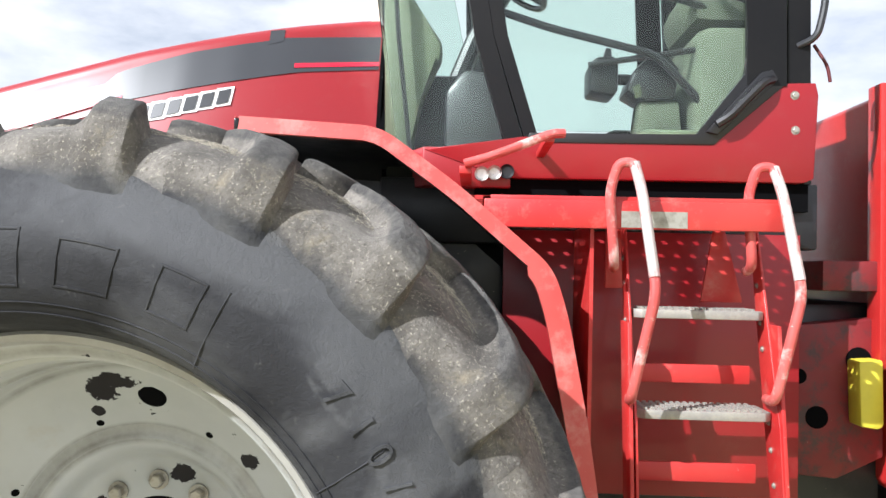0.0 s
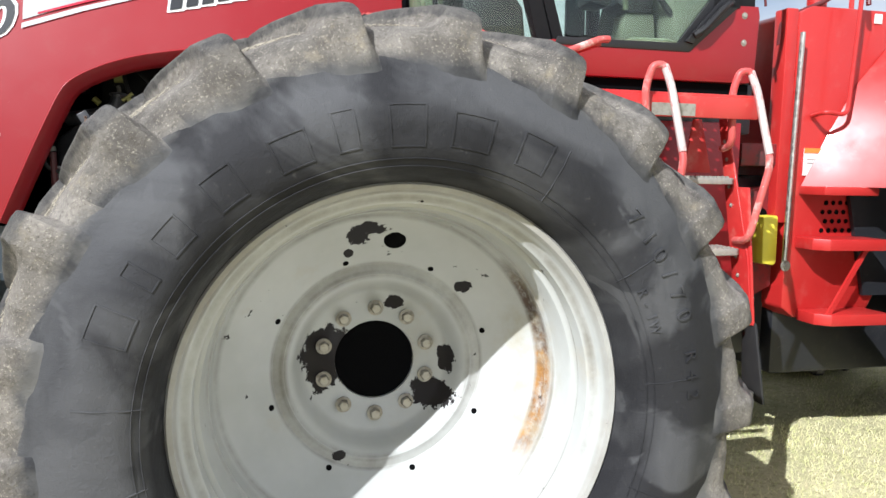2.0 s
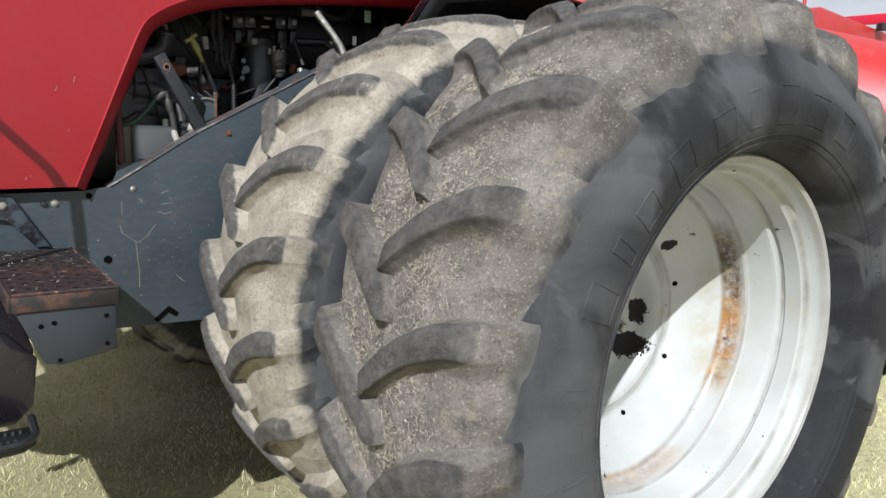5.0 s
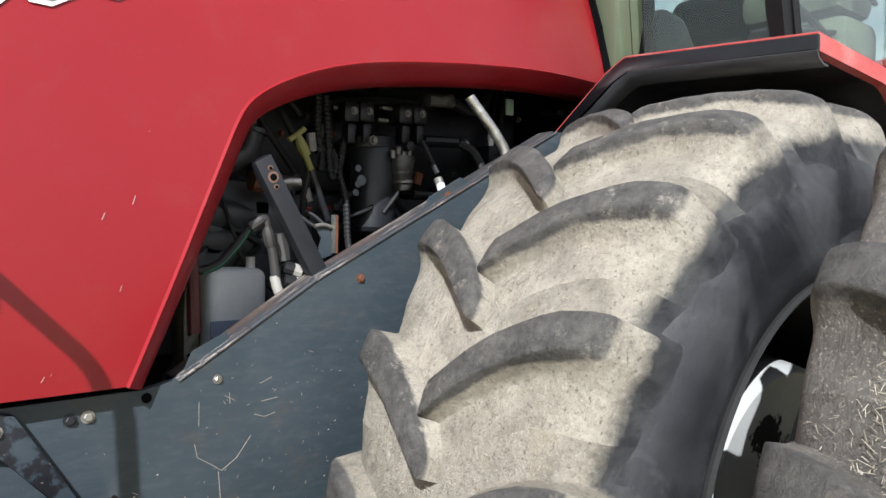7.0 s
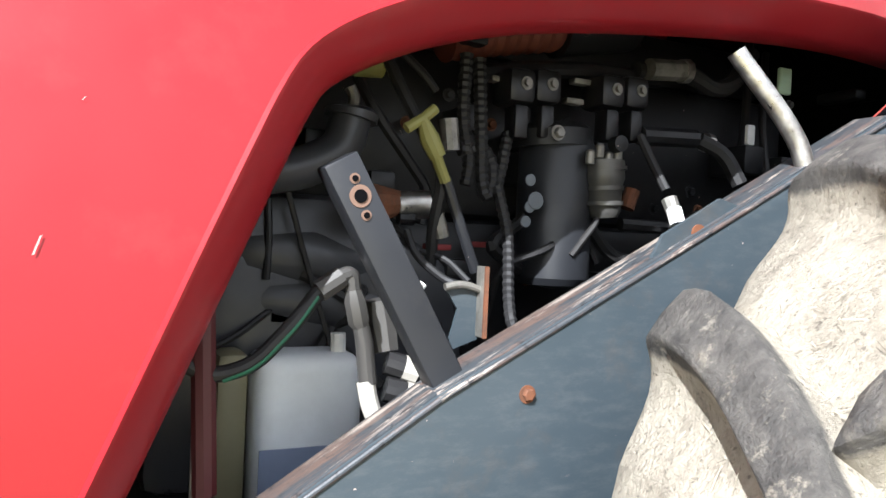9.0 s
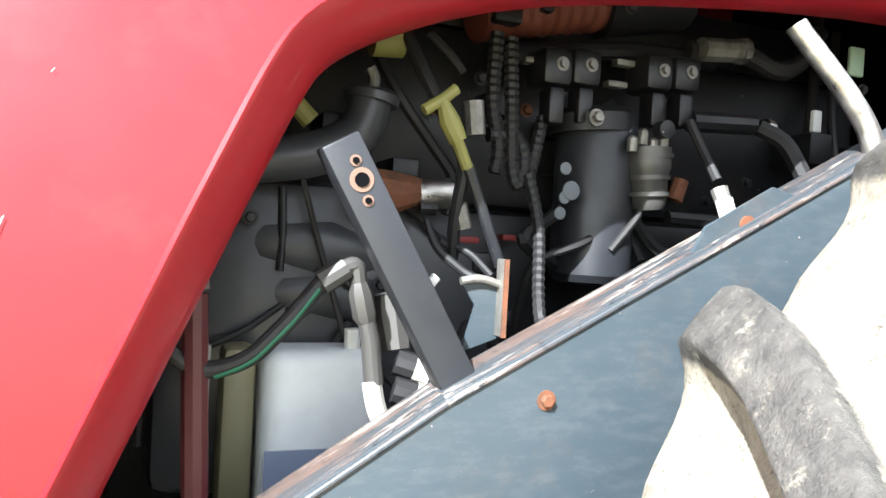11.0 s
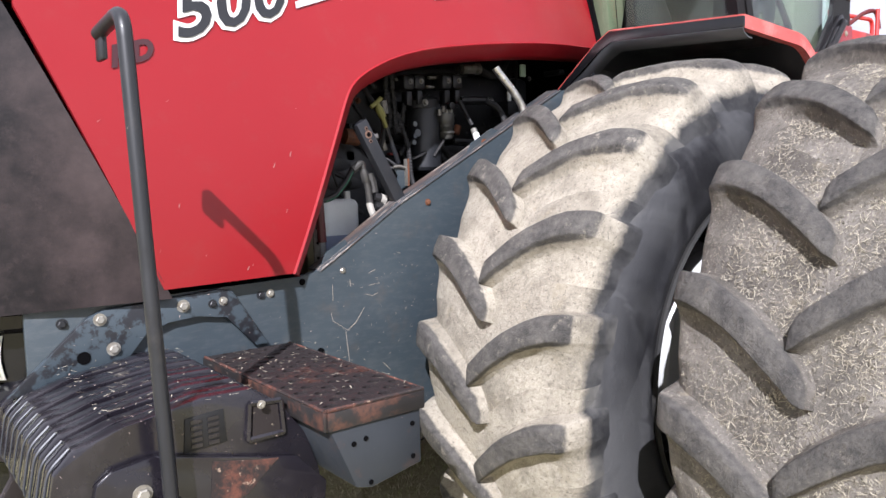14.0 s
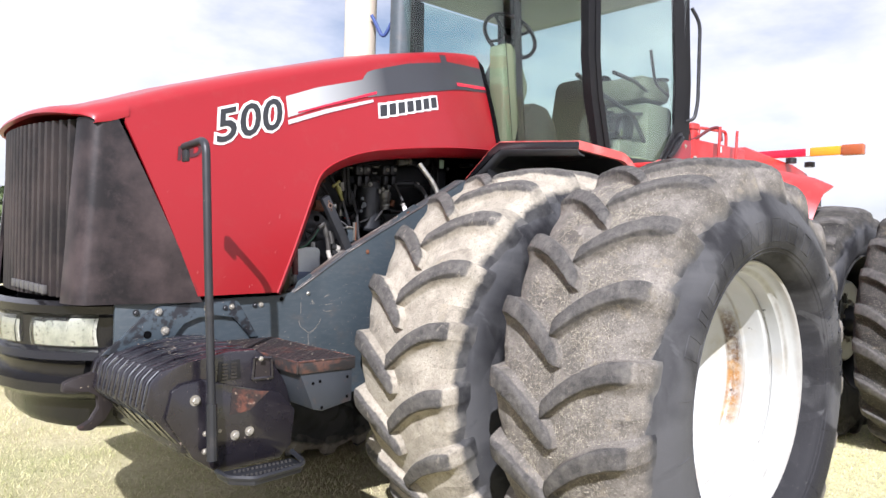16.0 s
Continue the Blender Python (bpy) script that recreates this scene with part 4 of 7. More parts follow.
for k in range(22):
    v = -0.95 + 1.9 * k / 21
    y = YC + v * 0.565
    xf = front_x(v, -2.235)
    grid = [[Vector((xf + 0.05, y - 0.014, z)) , Vector((xf, y - 0.012, z)), Vector((xf - 0.006, y, z)), Vector((xf, y + 0.012, z)), Vector((xf + 0.05, y + 0.014, z))] for z in (1.30, 1.55, 1.8, 2.01)]
    part("slat", sheet(grid, 0.004), SLAT_PLASTIC, grille, smooth=60)
for k in range(7):
    part("badge_block", box(-2.244, YC - 0.50 + k * 0.075, 1.318, -2.228, YC - 0.447 + k * 0.075, 1.352, 0.003), flat("worn_badge_grey", (0.075, 0.072, 0.07), 0.5), grille)


NOSE = [(0.0, -2.335), (0.2, -2.325), (0.34, -2.29), (0.45, -2.24), (0.54, -2.17), (0.60, -2.085), (0.635, -1.99), (0.645, -1.93)]


def bumper_mesh():
    prof = [(0.03, 1.288), (-0.005, 1.272), (0.0, 1.24), (0.02, 1.225), (0.025, 1.105), (-0.005, 1.09), (-0.01, 1.06), (0.035, 1.035), (0.045, 0.985), (0.0, 0.965), (0.0, 0.925), (0.03, 0.90), (0.085, 0.885), (0.10, 0.862), (0.105, 0.80), (0.13, 0.765), (0.19, 0.745), (0.27, 0.74)]
    grid = []
    ws = [0.0, 0.1, 0.2, 0.28, 0.34, 0.40, 0.45, 0.50, 0.54, 0.575, 0.60, 0.62, 0.635, 0.641, 0.645]
    for v in [-w for w in ws[:0:-1]] + ws:
        w = abs(v)
        x = lerp_line(NOSE, w)
        dx = (lerp_line(NOSE, min(w + 0.02, 0.645)) - lerp_line(NOSE, max(w - 0.02, 0))) / 0.04
        k = min(dx, 3.0)
        nx, nw = 1 / math.hypot(1, k), -k / math.hypot(1, k)
        grid.append([Vector((x + nx * d, YC + math.copysign(w + nw * d, v), z)) for d, z in prof])
    return sheet(grid, 0.012)


REFLECTOR = metal("lamp_reflector", (0.62, 0.62, 0.56), (0.40, 0.41, 0.36), 0.3, 31, 0.5)
bumper = part("bumper", bumper_mesh(), GLOSS_BLACK, tractor, "moulded black plastic nose bumper with headlights", smooth=35)
# void-black filler puts darkness behind the bumper shell
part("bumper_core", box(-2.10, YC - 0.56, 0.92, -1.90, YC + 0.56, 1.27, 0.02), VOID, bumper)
for side in (-1, 1):
    for wa, wb in ((0.16, 0.31), (0.40, 0.598)):
        grid, back = [], []
        for i in range(11):
            t = i / 10
            w = wa + (wb - wa) * t
            x = lerp_line(NOSE, w)
            top = 1.222 - (0.012 + 0.03 * max(0, (t - 0.5) / 0.5) if wb > 0.6 else 0.0)
            grid.append([Vector((x + 0.008 - 0.008 * math.sin(math.pi * k / 5), YC + side * w, 1.112 + (top - 1.112) * k / 5)) for k in range(6)])
            back.append([Vector((p.x + 0.016, p.y - side * 0.006, p.z)) for p in grid[-1]])
        part("headlight", sheet(grid, 0.004), LENS, bumper, "clear headlight lens, hazed", smooth=60)
        part("reflector", sheet(back, 0.003), REFLECTOR, bumper, smooth=60)

# ---- chassis rail ----
def worn_top():
    """Grey paint on a folded edge, worn through in streaks along its length."""
    k = Mat("worn_rail_edge", 0.5, 0.1)
    c = k.mix(k.ramp(k.noise(30, 7, 0.75, (0.12, 1, 1), 3), 0.50, 0.60), (0.045, 0.051, 0.057), (0.115, 0.078, 0.064))
    c = k.mix(k.ramp(k.noise(42, 7, 0.8, (0.10, 1, 1), 8), 0.56, 0.62), c, (0.33, 0.28, 0.24))
    c = k.mix(k.ramp(k.noise(60, 5, 0.75, seed=5), 0.56, 0.64), c, (0.022, 0.022, 0.024))
    k.color(c).bump(k.noise(90, 5, 0.7), 0.3, 0.002)
    return k.m


RAIL_TOP = worn_top()
PLATE = [(-2.03, 1.285), (-1.30, 1.298), (-1.235, 1.308), (-1.19, 1.335), (-0.93, 1.50), (-0.16, 1.905), (-0.06, 1.915), (0.06, 1.80), (0.10, 0.80), (-0.95, 0.808), (-1.24, 0.812), (-1.42, 0.98), (-2.03, 1.0)]
rail = part("chassis_rail", prism(PLATE, 3.02, 3.04, "y", 0.003), BLUEGREY, tractor, "blue-grey steel side plate, scratched, with rusted edges")
for a, b in zip(PLATE[2:6], PLATE[3:6]):
    d = Vector((b[0] - a[0], 0, b[1] - a[1]))
    o = part("flange", box(0, 0, -0.008, d.length + 0.004, 0.06, 0.0, 0.002), RAIL_TOP, rail, "top edge with the paint worn to rust and bare steel")
    o.location = (a[0], 3.035, a[1] + 0.004)
    o.rotation_euler = (0, -math.atan2(d.z, d.x), 0)
    o = part("rust_edge", tube([(0, 0, 0), (d.length, 0, 0)], 0.0038, r=0), RAIL_TOP, rail)
    o.location = (a[0], 3.02, a[1])
    o.rotation_euler = (0, -math.atan2(d.z, d.x), 0)
part("far_rail", prism(PLATE, 2 * YC - 3.04, 2 * YC - 3.02, "y", 0.003), BLUEGREY, rail)
for x, y, z, r, m in ((-0.816, 3.02, 1.501, 0.009, RUST), (-1.155, 3.02, 1.303, 0.008, STEEL), (-1.40, 3.02, 1.26, 0.010, ZINC), (-1.43, 3.02, 1.258, 0.010, STRUT_GREY), (-1.55, 3.0, 1.258, 0.010, ZINC), (-1.58, 3.0, 1.254, 0.010, STRUT_GREY), (-1.66, 3.0, 1.258, 0.014, ZINC), (-1.868, 3.0, 1.25, 0.013, ZINC), (-1.95, 3.02, 1.248, 0.011, STRUT_GREY), (-1.84, 3.0, 1.172, 0.014, ZINC)):
    bolt(rail, x, y, z, r * 0.85, r * 0.85, m)
part("bolt_hole", lathe([(0.016, -0.001), (0.016, 0.0005)], seg=14, centre=(-1.91, 2.9985, 1.16)), VOID, rail)
bracket = [(-2.08, 1.09), (-1.90, 1.255), (-1.86, 1.272), (-1.56, 1.292), (-1.52, 1.282), (-1.42, 1.12), (-1.46, 1.12), (-1.54, 1.215), (-1.62, 1.225), (-1.70, 1.222), (-1.76, 1.20), (-1.82, 1.12), (-1.86, 1.09)]
part("tow_bracket", prism(bracket, 3.0, 3.018, "y", 0.003), BLUEGREY_WORN, rail, "blue-grey bolted bracket, paint worn black")
part("bolt_hole", lathe([(0.010, -0.001), (0.010, 0.0005)], seg=14, centre=(-1.296, 3.0185, 1.282)), VOID, rail)
part("slot", prism([(-1.097, 0.83), (-1.042, 0.875), (-1.007, 0.845), (-1.017, 0.83), (-1.044, 0.85), (-1.082, 0.818)], 3.017, 3.0195, "y"), VOID, rail)

part("bolster", box(-1.55, 3.06, 0.79, -0.25, 2 * YC - 3.06, 0.935, 0.04), ENGINE, rail, "greasy black front frame under the engine")

# ---- front weights with end plate, step and grab pole ----
WPROF = [(-2.105, 0.97), (-2.085, 1.065), (-2.05, 1.10), (-1.96, 1.125), (-1.80, 1.152), (-1.70, 1.15), (-1.63, 1.10), (-1.575, 1.02), (-1.545, 0.93), (-1.555, 0.80), (-1.60, 0.75), (-1.86, 0.73), (-1.93, 0.78), (-2.06, 0.93)]
rack = part("weight_rack", box(-1.98, 2.50, 0.80, -1.60, 3.60, 0.98, 0.02), WEIGHT, tractor, "rack of black suitcase weights across the nose")
WM = None
for k in range(11):
    y0 = 2.499 + k * 0.056
    if WM is None:
        o = part("weight", prism(WPROF, 0, 0.040, "y", 0.006, seg=2), WEIGHT, rack, smooth=40)
        WM = o.data
    else:
        o = part("weight", WM, WEIGHT, rack)
    o.location = (0, y0, -0.004 * (k % 2))
# thin paler strips paint the glints on the rib edges, along with their wear
WORN_GLINT = flat("rubbed_rib_edge", (0.040, 0.043, 0.050), 0.45, 0.2)
for k in range(9):
    y0 = 2.499 + k * 0.056
    part("worn_rib", tube([(-2.052, y0 + 0.02, 1.101), (-2.090, y0 + 0.02, 1.067), (-2.108, y0 + 0.02, 0.97), (-2.064, y0 + 0.02, 0.928)], 0.003 if k < 4 else 0.002, r=0.02, sides=6), WORN_GLINT, rack, "rib edge with painted glint and rubbed metal")
for k in range(11):
    o = part("weight", WM, WEIGHT, rack)
    o.location = (0, 2 * YC - 2.475 - 0.046 - k * 0.056, 0)
part("end_plate", prism([(-2.04, 0.94), (-2.02, 1.03), (-1.99, 1.052), (-1.91, 1.062), (-1.80, 1.03), (-1.61, 0.985), (-1.54, 0.91), (-1.555, 0.78), (-1.60, 0.735), (-1.85, 0.725), (-1.94, 0.79)], 2.479, 2.497, "y", 0.004), WEIGHT, rack, "black end plate with rust at its edge")
part("rust_patch", prism([(-1.81, 0.925), (-1.73, 0.932), (-1.68, 0.975), (-1.655, 0.993), (-1.70, 1.000), (-1.80, 1.022)], 2.4775, 2.48, "y"), RUST_EDGE, rack)
part("cast_mark", prism([(-1.85, 1.045), (-1.845, 1.115), (-1.765, 1.12), (-1.76, 1.05)], 2.4965, 2.501, "y", 0.001), ENGINE, rack)
for k in range(2):
    for j in range(5):
        part("cast_bar", box(-1.835 + k * 0.035, 2.494, 1.052 + j * 0.0125, -1.812 + k * 0.035, 2.498, 1.060 + j * 0.0125), WEIGHT, rack)
part("recess", prism([(-1.705, 1.045), (-1.70, 1.11), (-1.645, 1.105), (-1.64, 1.045)], 2.495, 2.5, "y"), RUSTY, rack)
for pa, pb in (((-1.715, 1.04), (-1.708, 1.118)), ((-1.708, 1.118), (-1.638, 1.112)), ((-1.638, 1.112), (-1.632, 1.04)), ((-1.632, 1.04), (-1.715, 1.04))):
    part("recess_edge", tube([(pa[0], 2.497, pa[1]), (pb[0], 2.497, pb[1])], 0.007, r=0, sides=6), WEIGHT, rack)
for x, z, r in ((-1.939, 0.994, 0.016), (-1.787, 0.850, 0.015), (-1.730, 0.856, 0.015), (-1.900, 0.872, 0.008), (-1.845, 0.874, 0.006), (-1.90, 0.81, 0.009), (-1.690, 1.117, 0.008)):
    bolt(rack, x, 2.479, z, r * 0.82, r * 0.82, ZINC)
step = part("lower_step", prism([(-1.865, 2.455), (-1.865, 2.36), (-1.80, 2.30), (-1.60, 2.33), (-1.565, 2.37), (-1.565, 2.455)], 0.715, 0.735, "z", 0.004), BLACK_PAINT, rack, "black step with toothed tread strips")
part("step_rim", tube([(-1.865, 2.455, 0.74), (-1.865, 2.36, 0.74), (-1.80, 2.30, 0.74), (-1.60, 2.33, 0.74), (-1.565, 2.37, 0.74), (-1.565, 2.455, 0.76)], 0.010, r=0.02, sides=6), BLACK_PAINT, rack)
for k in range(2):
    for j in range(14):
        part("tread_tooth", box(-1.82 + j * 0.017, 2.35 + k * 0.06, 0.735, -1.814 + j * 0.017, 2.358 + k * 0.06, 0.743), DULL_STEEL, rack)
pole = part("grab_pole", tube([(-1.896, 2.427, 0.79), (-1.900, 2.44, 1.05), (-1.912, 2.462, 1.50), (-1.922, 2.478, 1.898), (-1.912, 2.68, 1.888)], 0.0145, r=0.05, sides=14), BLACK_PAINT, tractor, "black painted grab pole bent over at the top")
part("collar", tube([(-1.896, 2.427, 0.79), (-1.899, 2.436, 0.985)], 0.019, r=0), BLACK_PAINT, pole)
part("top_tab", box(-1.918, 2.642, 1.832, -1.906, 2.690, 1.893, 0.004), BLACK_PAINT, pole)
hook = [(-2.21, 0.955), (-2.205, 0.99), (-2.17, 1.005), (-2.08, 1.02), (-2.02, 1.08), (-1.98, 1.05), (-2.01, 0.90), (-2.05, 0.83), (-2.10, 0.795), (-2.145, 0.80), (-2.15, 0.815), (-2.10, 0.83), (-2.07, 0.88), (-2.075, 0.93), (-2.115, 0.955), (-2.17, 0.948)]
part("tow_hook", prism(hook, 3.04, 3.075, "y", 0.006), RUSTY, tractor, "rusty forged tow hook")

# perforated tread step with its support
def slotted_plate(x0, x1, y0, y1, z, nx, ny):
    """Sheet with staggered oval slots pressed through it."""
    bm = bmesh.new()
    cw, ch = (x1 - x0) / nx, (y1 - y0) / ny
    for i in range(nx):
        for j in range(ny):
            cx, cy = x0 + cw * (i + 0.5), y0 + ch * (j + 0.5)
            solid = (i + j) % 2
            rim = [(cx + sx * cw / 2, cy + sy * ch / 2) for sx, sy in ((-1, -1), (0, -1), (1, -1), (1, 0), (1, 1), (0, 1), (-1, 1), (-1, 0))]
            vs = [bm.verts.new((px, py, z)) for px, py in rim]
            if solid:
                bm.faces.new(vs)
                continue
            hole = [(cx + cw * 0.50 * math.cos(a) * 0.96, cy + ch * 0.36 * math.sin(a)) for a in (radians(225 + 45 * q) for q in range(8))]
            hs = [bm.verts.new((px, py, z + 0.002)) for px, py in hole]
            ls = [bm.verts.new((px, py, z - 0.012)) for px, py in hole]
            for q in range(8):
                n = (q + 1) % 8
                bm.faces.new((vs[q], vs[n], hs[n], hs[q]))
                bm.faces.new((hs[q], hs[n], ls[n], ls[q]))
    bmesh.ops.remove_doubles(bm, verts=bm.verts, dist=0.0001)
    return bm


# void-black sheet below the plate paints the dark seen through its slots
tread = part("tread_step", box(-1.605, 2.36, 1.075, -1.366, 3.0, 1.083, 0.001), VOID, tractor, "rusty perforated tread step over a blue-grey box")
part("tread_plate", slotted_plate(-1.606, -1.365, 2.355, 2.985, 1.115, 7, 20), RUSTY, tread, "dark rusty plate with staggered slots", smooth=20)
part("tread_skirt", box(-1.607, 2.345, 1.07, -1.361, 2.355, 1.110, 0.002), DARK_RUSTED, tread, "dark folded front edge")
part("front_fold", tube([(-1.606, 2.350, 1.114), (-1.361, 2.350, 1.114)], 0.0045, r=0, sides=6), RUST_EDGE, tread)
for x0 in (-1.615, -1.365):
    part("tread_skirt", box(x0, 2.35, 1.07, x0 + 0.009, 3.0, 1.110, 0.002), DARK_RUSTED, tread)
    part("side_fold", tube([(x0 + 0.004, 2.352, 1.113), (x0 + 0.005, 2.7, 1.112), (x0 + 0.004, 2.99, 1.113)], 0.0045, r=0, sides=6), RUST_EDGE, tread, "flaking rusty folded edge")
part("support_box", prism([(-1.60, 1.07), (-1.368, 1.07), (-1.368, 0.945), (-1.50, 0.922), (-1.54, 0.932)], 2.352, 3.0, "y", 0.004), RUSTED_BOX, tread, "blue-grey folded steel support with rust stains")
for x, z in ((-1.545, 1.03), (-1.515, 1.035), (-1.392, 1.04), (-1.392, 0.965), (-1.505, 0.936)):
    part("rivet_hole", lathe([(0.006, -0.001), (0.006, 0.0005)], seg=10, centre=(x, 2.3505, z)), VOID, tread)
# scratches and chips
def scratch(pts, r=0.0008, m=None):
    part("scratch", tube([(x, 3.0195, z) for x, z in pts], r, r=0, sides=4), m or SCRATCH, rail)


CHIP = flat("chipped_primer", (0.46, 0.30, 0.27), 0.6)
SCRATCH = flat("scraped_primer", (0.30, 0.265, 0.22), 0.7)
for pts in ([(-1.201, 1.177), (-1.195, 1.149), (-1.166, 1.13), (-1.144, 1.114), (-1.113, 1.134), (-1.081, 1.177)], [(-1.151, 1.113), (-1.142, 1.023), (-1.142, 0.953)], [(-1.058, 1.246), (-1.02, 1.25)], [(-1.074, 1.22), (-1.05, 1.212), (-1.026, 1.218)],
            [(-1.139, 1.267), (-1.117, 1.255)], [(-1.015, 0.988), (-0.984, 0.958)], [(-1.193, 1.261), (-1.193, 1.212)], [(-0.948, 1.344), (-0.934, 1.339)], [(-1.035, 1.295), (-1.062, 1.284)], [(-1.13, 1.272), (-1.128, 1.25)]):
    scratch(pts)
sc = random.Random(31)
for _ in range(70):
    x, z = sc.uniform(-1.2, -0.75), sc.uniform(0.96, 1.36)
    a, ln = sc.uniform(0, math.pi), sc.uniform(0.002, 0.007)
    scratch([(x, z), (x + ln * math.cos(a), z + ln * math.sin(a))], 0.0005)
part("bolt_hole", lathe([(0.014, -0.001), (0.014, 0.0005)], seg=14, centre=(-1.243, 3.0185, 1.06)), VOID, rail)
for x, z, w, h in ((-1.385, 1.627, 0.004, 0.007), (-1.331, 1.659, 0.004, 0.009), (-1.842, 1.738, 0.004, 0.003), (-1.669, 1.795, 0.004, 0.002), (-1.356, 1.497, 0.003, 0.006), (-1.663, 1.524, 0.002, 0.006), (-1.483, 1.345, 0.004, 0.005), (-1.47, 1.352, 0.002, 0.003), (-1.60, 1.39, 0.003, 0.002), (-1.72, 1.41, 0.002, 0.004), (-1.30, 1.79, 0.002, 0.002)):
    decal("paint_chip", [[(x - w * 1.0, z - h), (x + w * 0.35, z + h * 0.85)], [(x - w * 0.5, z - h * 0.9), (x + w * 0.85, z + h)]], CHIP, 0.0025)

# ---- fender over the front duals ----
FEN = [(0.03, 2.101), (0.46, 2.076), (0.70, 1.905), (0.99, 1.66), (1.035, 1.52), (1.10, 1.19), (1.16, 0.80)]


def fender():
    pts = rounded([Vector((x, 0, z)) for x, z in FEN], 0.06, 4)
    grid = []
    for p in pts:
        grid.append([Vector((p.x, y, p.z + (y - 2.385) * 0.07)) for y in (2.385, 2.6, 2.8, 2.92)])
    bm = sheet(grid, 0.008)
    inner = []
    for i, p in enumerate(pts):
        d = (pts[min(i + 1, len(pts) - 1)] - pts[max(i - 1, 0)]).normalized()
        nrm = Vector((d.z, 0, -d.x))
        w = 0.040 if p.x < 0.95 else 0.06
        inner.append((p, p + nrm * w if nrm.z < 0 else p - nrm * w))
    rows = [[Vector((a.x, 2.382, a.z)), Vector((b.x, 2.378, b.z)), Vector((b.x, 2.40, b.z))] for a, b in inner]
    return sheet(rows, 0.006, bm)


BLEACHED = paint("sun_bleached_red_paint", (0.50, 0.05, 0.045), (0.54, 0.12, 0.10), (0.66, 0.40, 0.35), rough=0.45, coat=0.1, amount=0.5, seed=52, chips=0.74, spot=(0.50, 0.75))
fend = part("fender", fender(), BLEACHED, tractor, "sun-bleached red front fender with a black underside", smooth=40)
under = [[Vector((x - 0.012 * (x > 0.5), y, z - drop)) for y, drop in ((2.40, 0.014), (2.7, 0.014), (2.92, 0.016), (2.99, 0.05), (3.06, 0.14))] for x, z in FEN]
part("liner", sheet(under, 0.004), BLACK_PAINT, fend)
part("front_flange", prism([(2.372, 2.094), (2.925, 2.131), (2.992, 2.094), (3.192, 1.934), (3.158, 1.924), (2.965, 2.066), (2.915, 2.092), (2.372, 2.056)], 0.016, 0.031, "x", 0.003), GLOSS_BLACK, fend, "black front flange of the fender")
lip = [[Vector((x, y, z + dz)) for x, dz in ((0.018, 0.0), (0.028, -0.016), (0.050, -0.026), (0.075, -0.028))] for y, z in ((2.372, 2.057), (2.60, 2.071), (2.84, 2.086), (2.912, 2.088), (2.962, 2.063), (3.05, 1.994), (3.150, 1.930))]
# grey paint on this black lip imitates its sheen
part("flange_lip", sheet(lip, 0.004), CASE_GREY, fend, "inner lip of the flange, sheen painted in as grey", smooth=40)
part("flange_edge", tube([(0.020, 2.372, 2.097), (0.020, 2.925, 2.134), (0.020, 2.994, 2.096), (0.020, 3.192, 1.937)], 0.002, r=0.01, sides=6), BLEACHED, fend)
part("inner_wall", box(0.04, 3.02, 0.9, 1.1, 3.035, 2.055), BLACK_PAINT, fend)

# ---- platform and ladder ----
platform = part("platform", box(0.80, 2.455, 1.855, 1.70, 2.475, 1.885, 0.003), RED_WORN, tractor, "red perforated platform below the cab door")
for k in range(10):
    y0 = 2.475 + k * 0.042
    part("deck_bar", box(0.72, y0, 1.872, 1.70, y0 + 0.02, 1.884), RED_WORN, platform)
for k in range(18):
    x0 = 0.72 + k * 0.0565
    part("deck_bar", box(x0, 2.475, 1.873, x0 + 0.03, 2.89, 1.883), RED_WORN, platform)
part("deck_edge", box(0.78, 2.445, 1.785, 1.70, 2.457, 1.872, 0.004), RED_WORN, platform, "worn red edge with bare patches")
part("worn_patch", box(1.20, 2.4435, 1.79, 1.40, 2.446, 1.84), ZINC, platform)
part("back_panel", box(0.86, 2.86, 0.86, 1.92, 2.875, 1.80, 0.004), RED, platform, "red panel behind the ladder")
part("wheel_panel", box(1.115, 2.50, 0.80, 1.127, 2.87, 1.80), RED_WORN, platform)
ladder = part("ladder", prism([(2.62, 1.80), (2.68, 1.80), (2.475, 0.92), (2.375, 0.92), (2.42, 1.20)], 1.245, 1.253, "x", 0.002), RED_WORN, tractor, "red access ladder with worn metal treads")
part("stringer", prism([(2.62, 1.80), (2.68, 1.80), (2.475, 0.92), (2.375, 0.92), (2.42, 1.20)], 1.672, 1.680, "x", 0.002), RED_WORN, ladder)
for xa in (1.225, 1.675):
    part("stringer_flange", prism([(2.45, 1.50), (2.56, 1.50), (2.47, 0.92), (2.365, 0.92)], xa, xa + 0.012, "x", 0.002), RED_WORN, ladder)
part("rubber_strap", prism([(2.36, 0.93), (2.45, 0.93), (2.42, 0.60), (2.28, 0.60)], 1.682, 1.694, "x", 0.003), HOSE, ladder)
part("rubber_strap", prism([(2.36, 0.93), (2.45, 0.93), (2.42, 0.60), (2.28, 0.60)], 1.235, 1.247, "x", 0.003), HOSE, ladder)
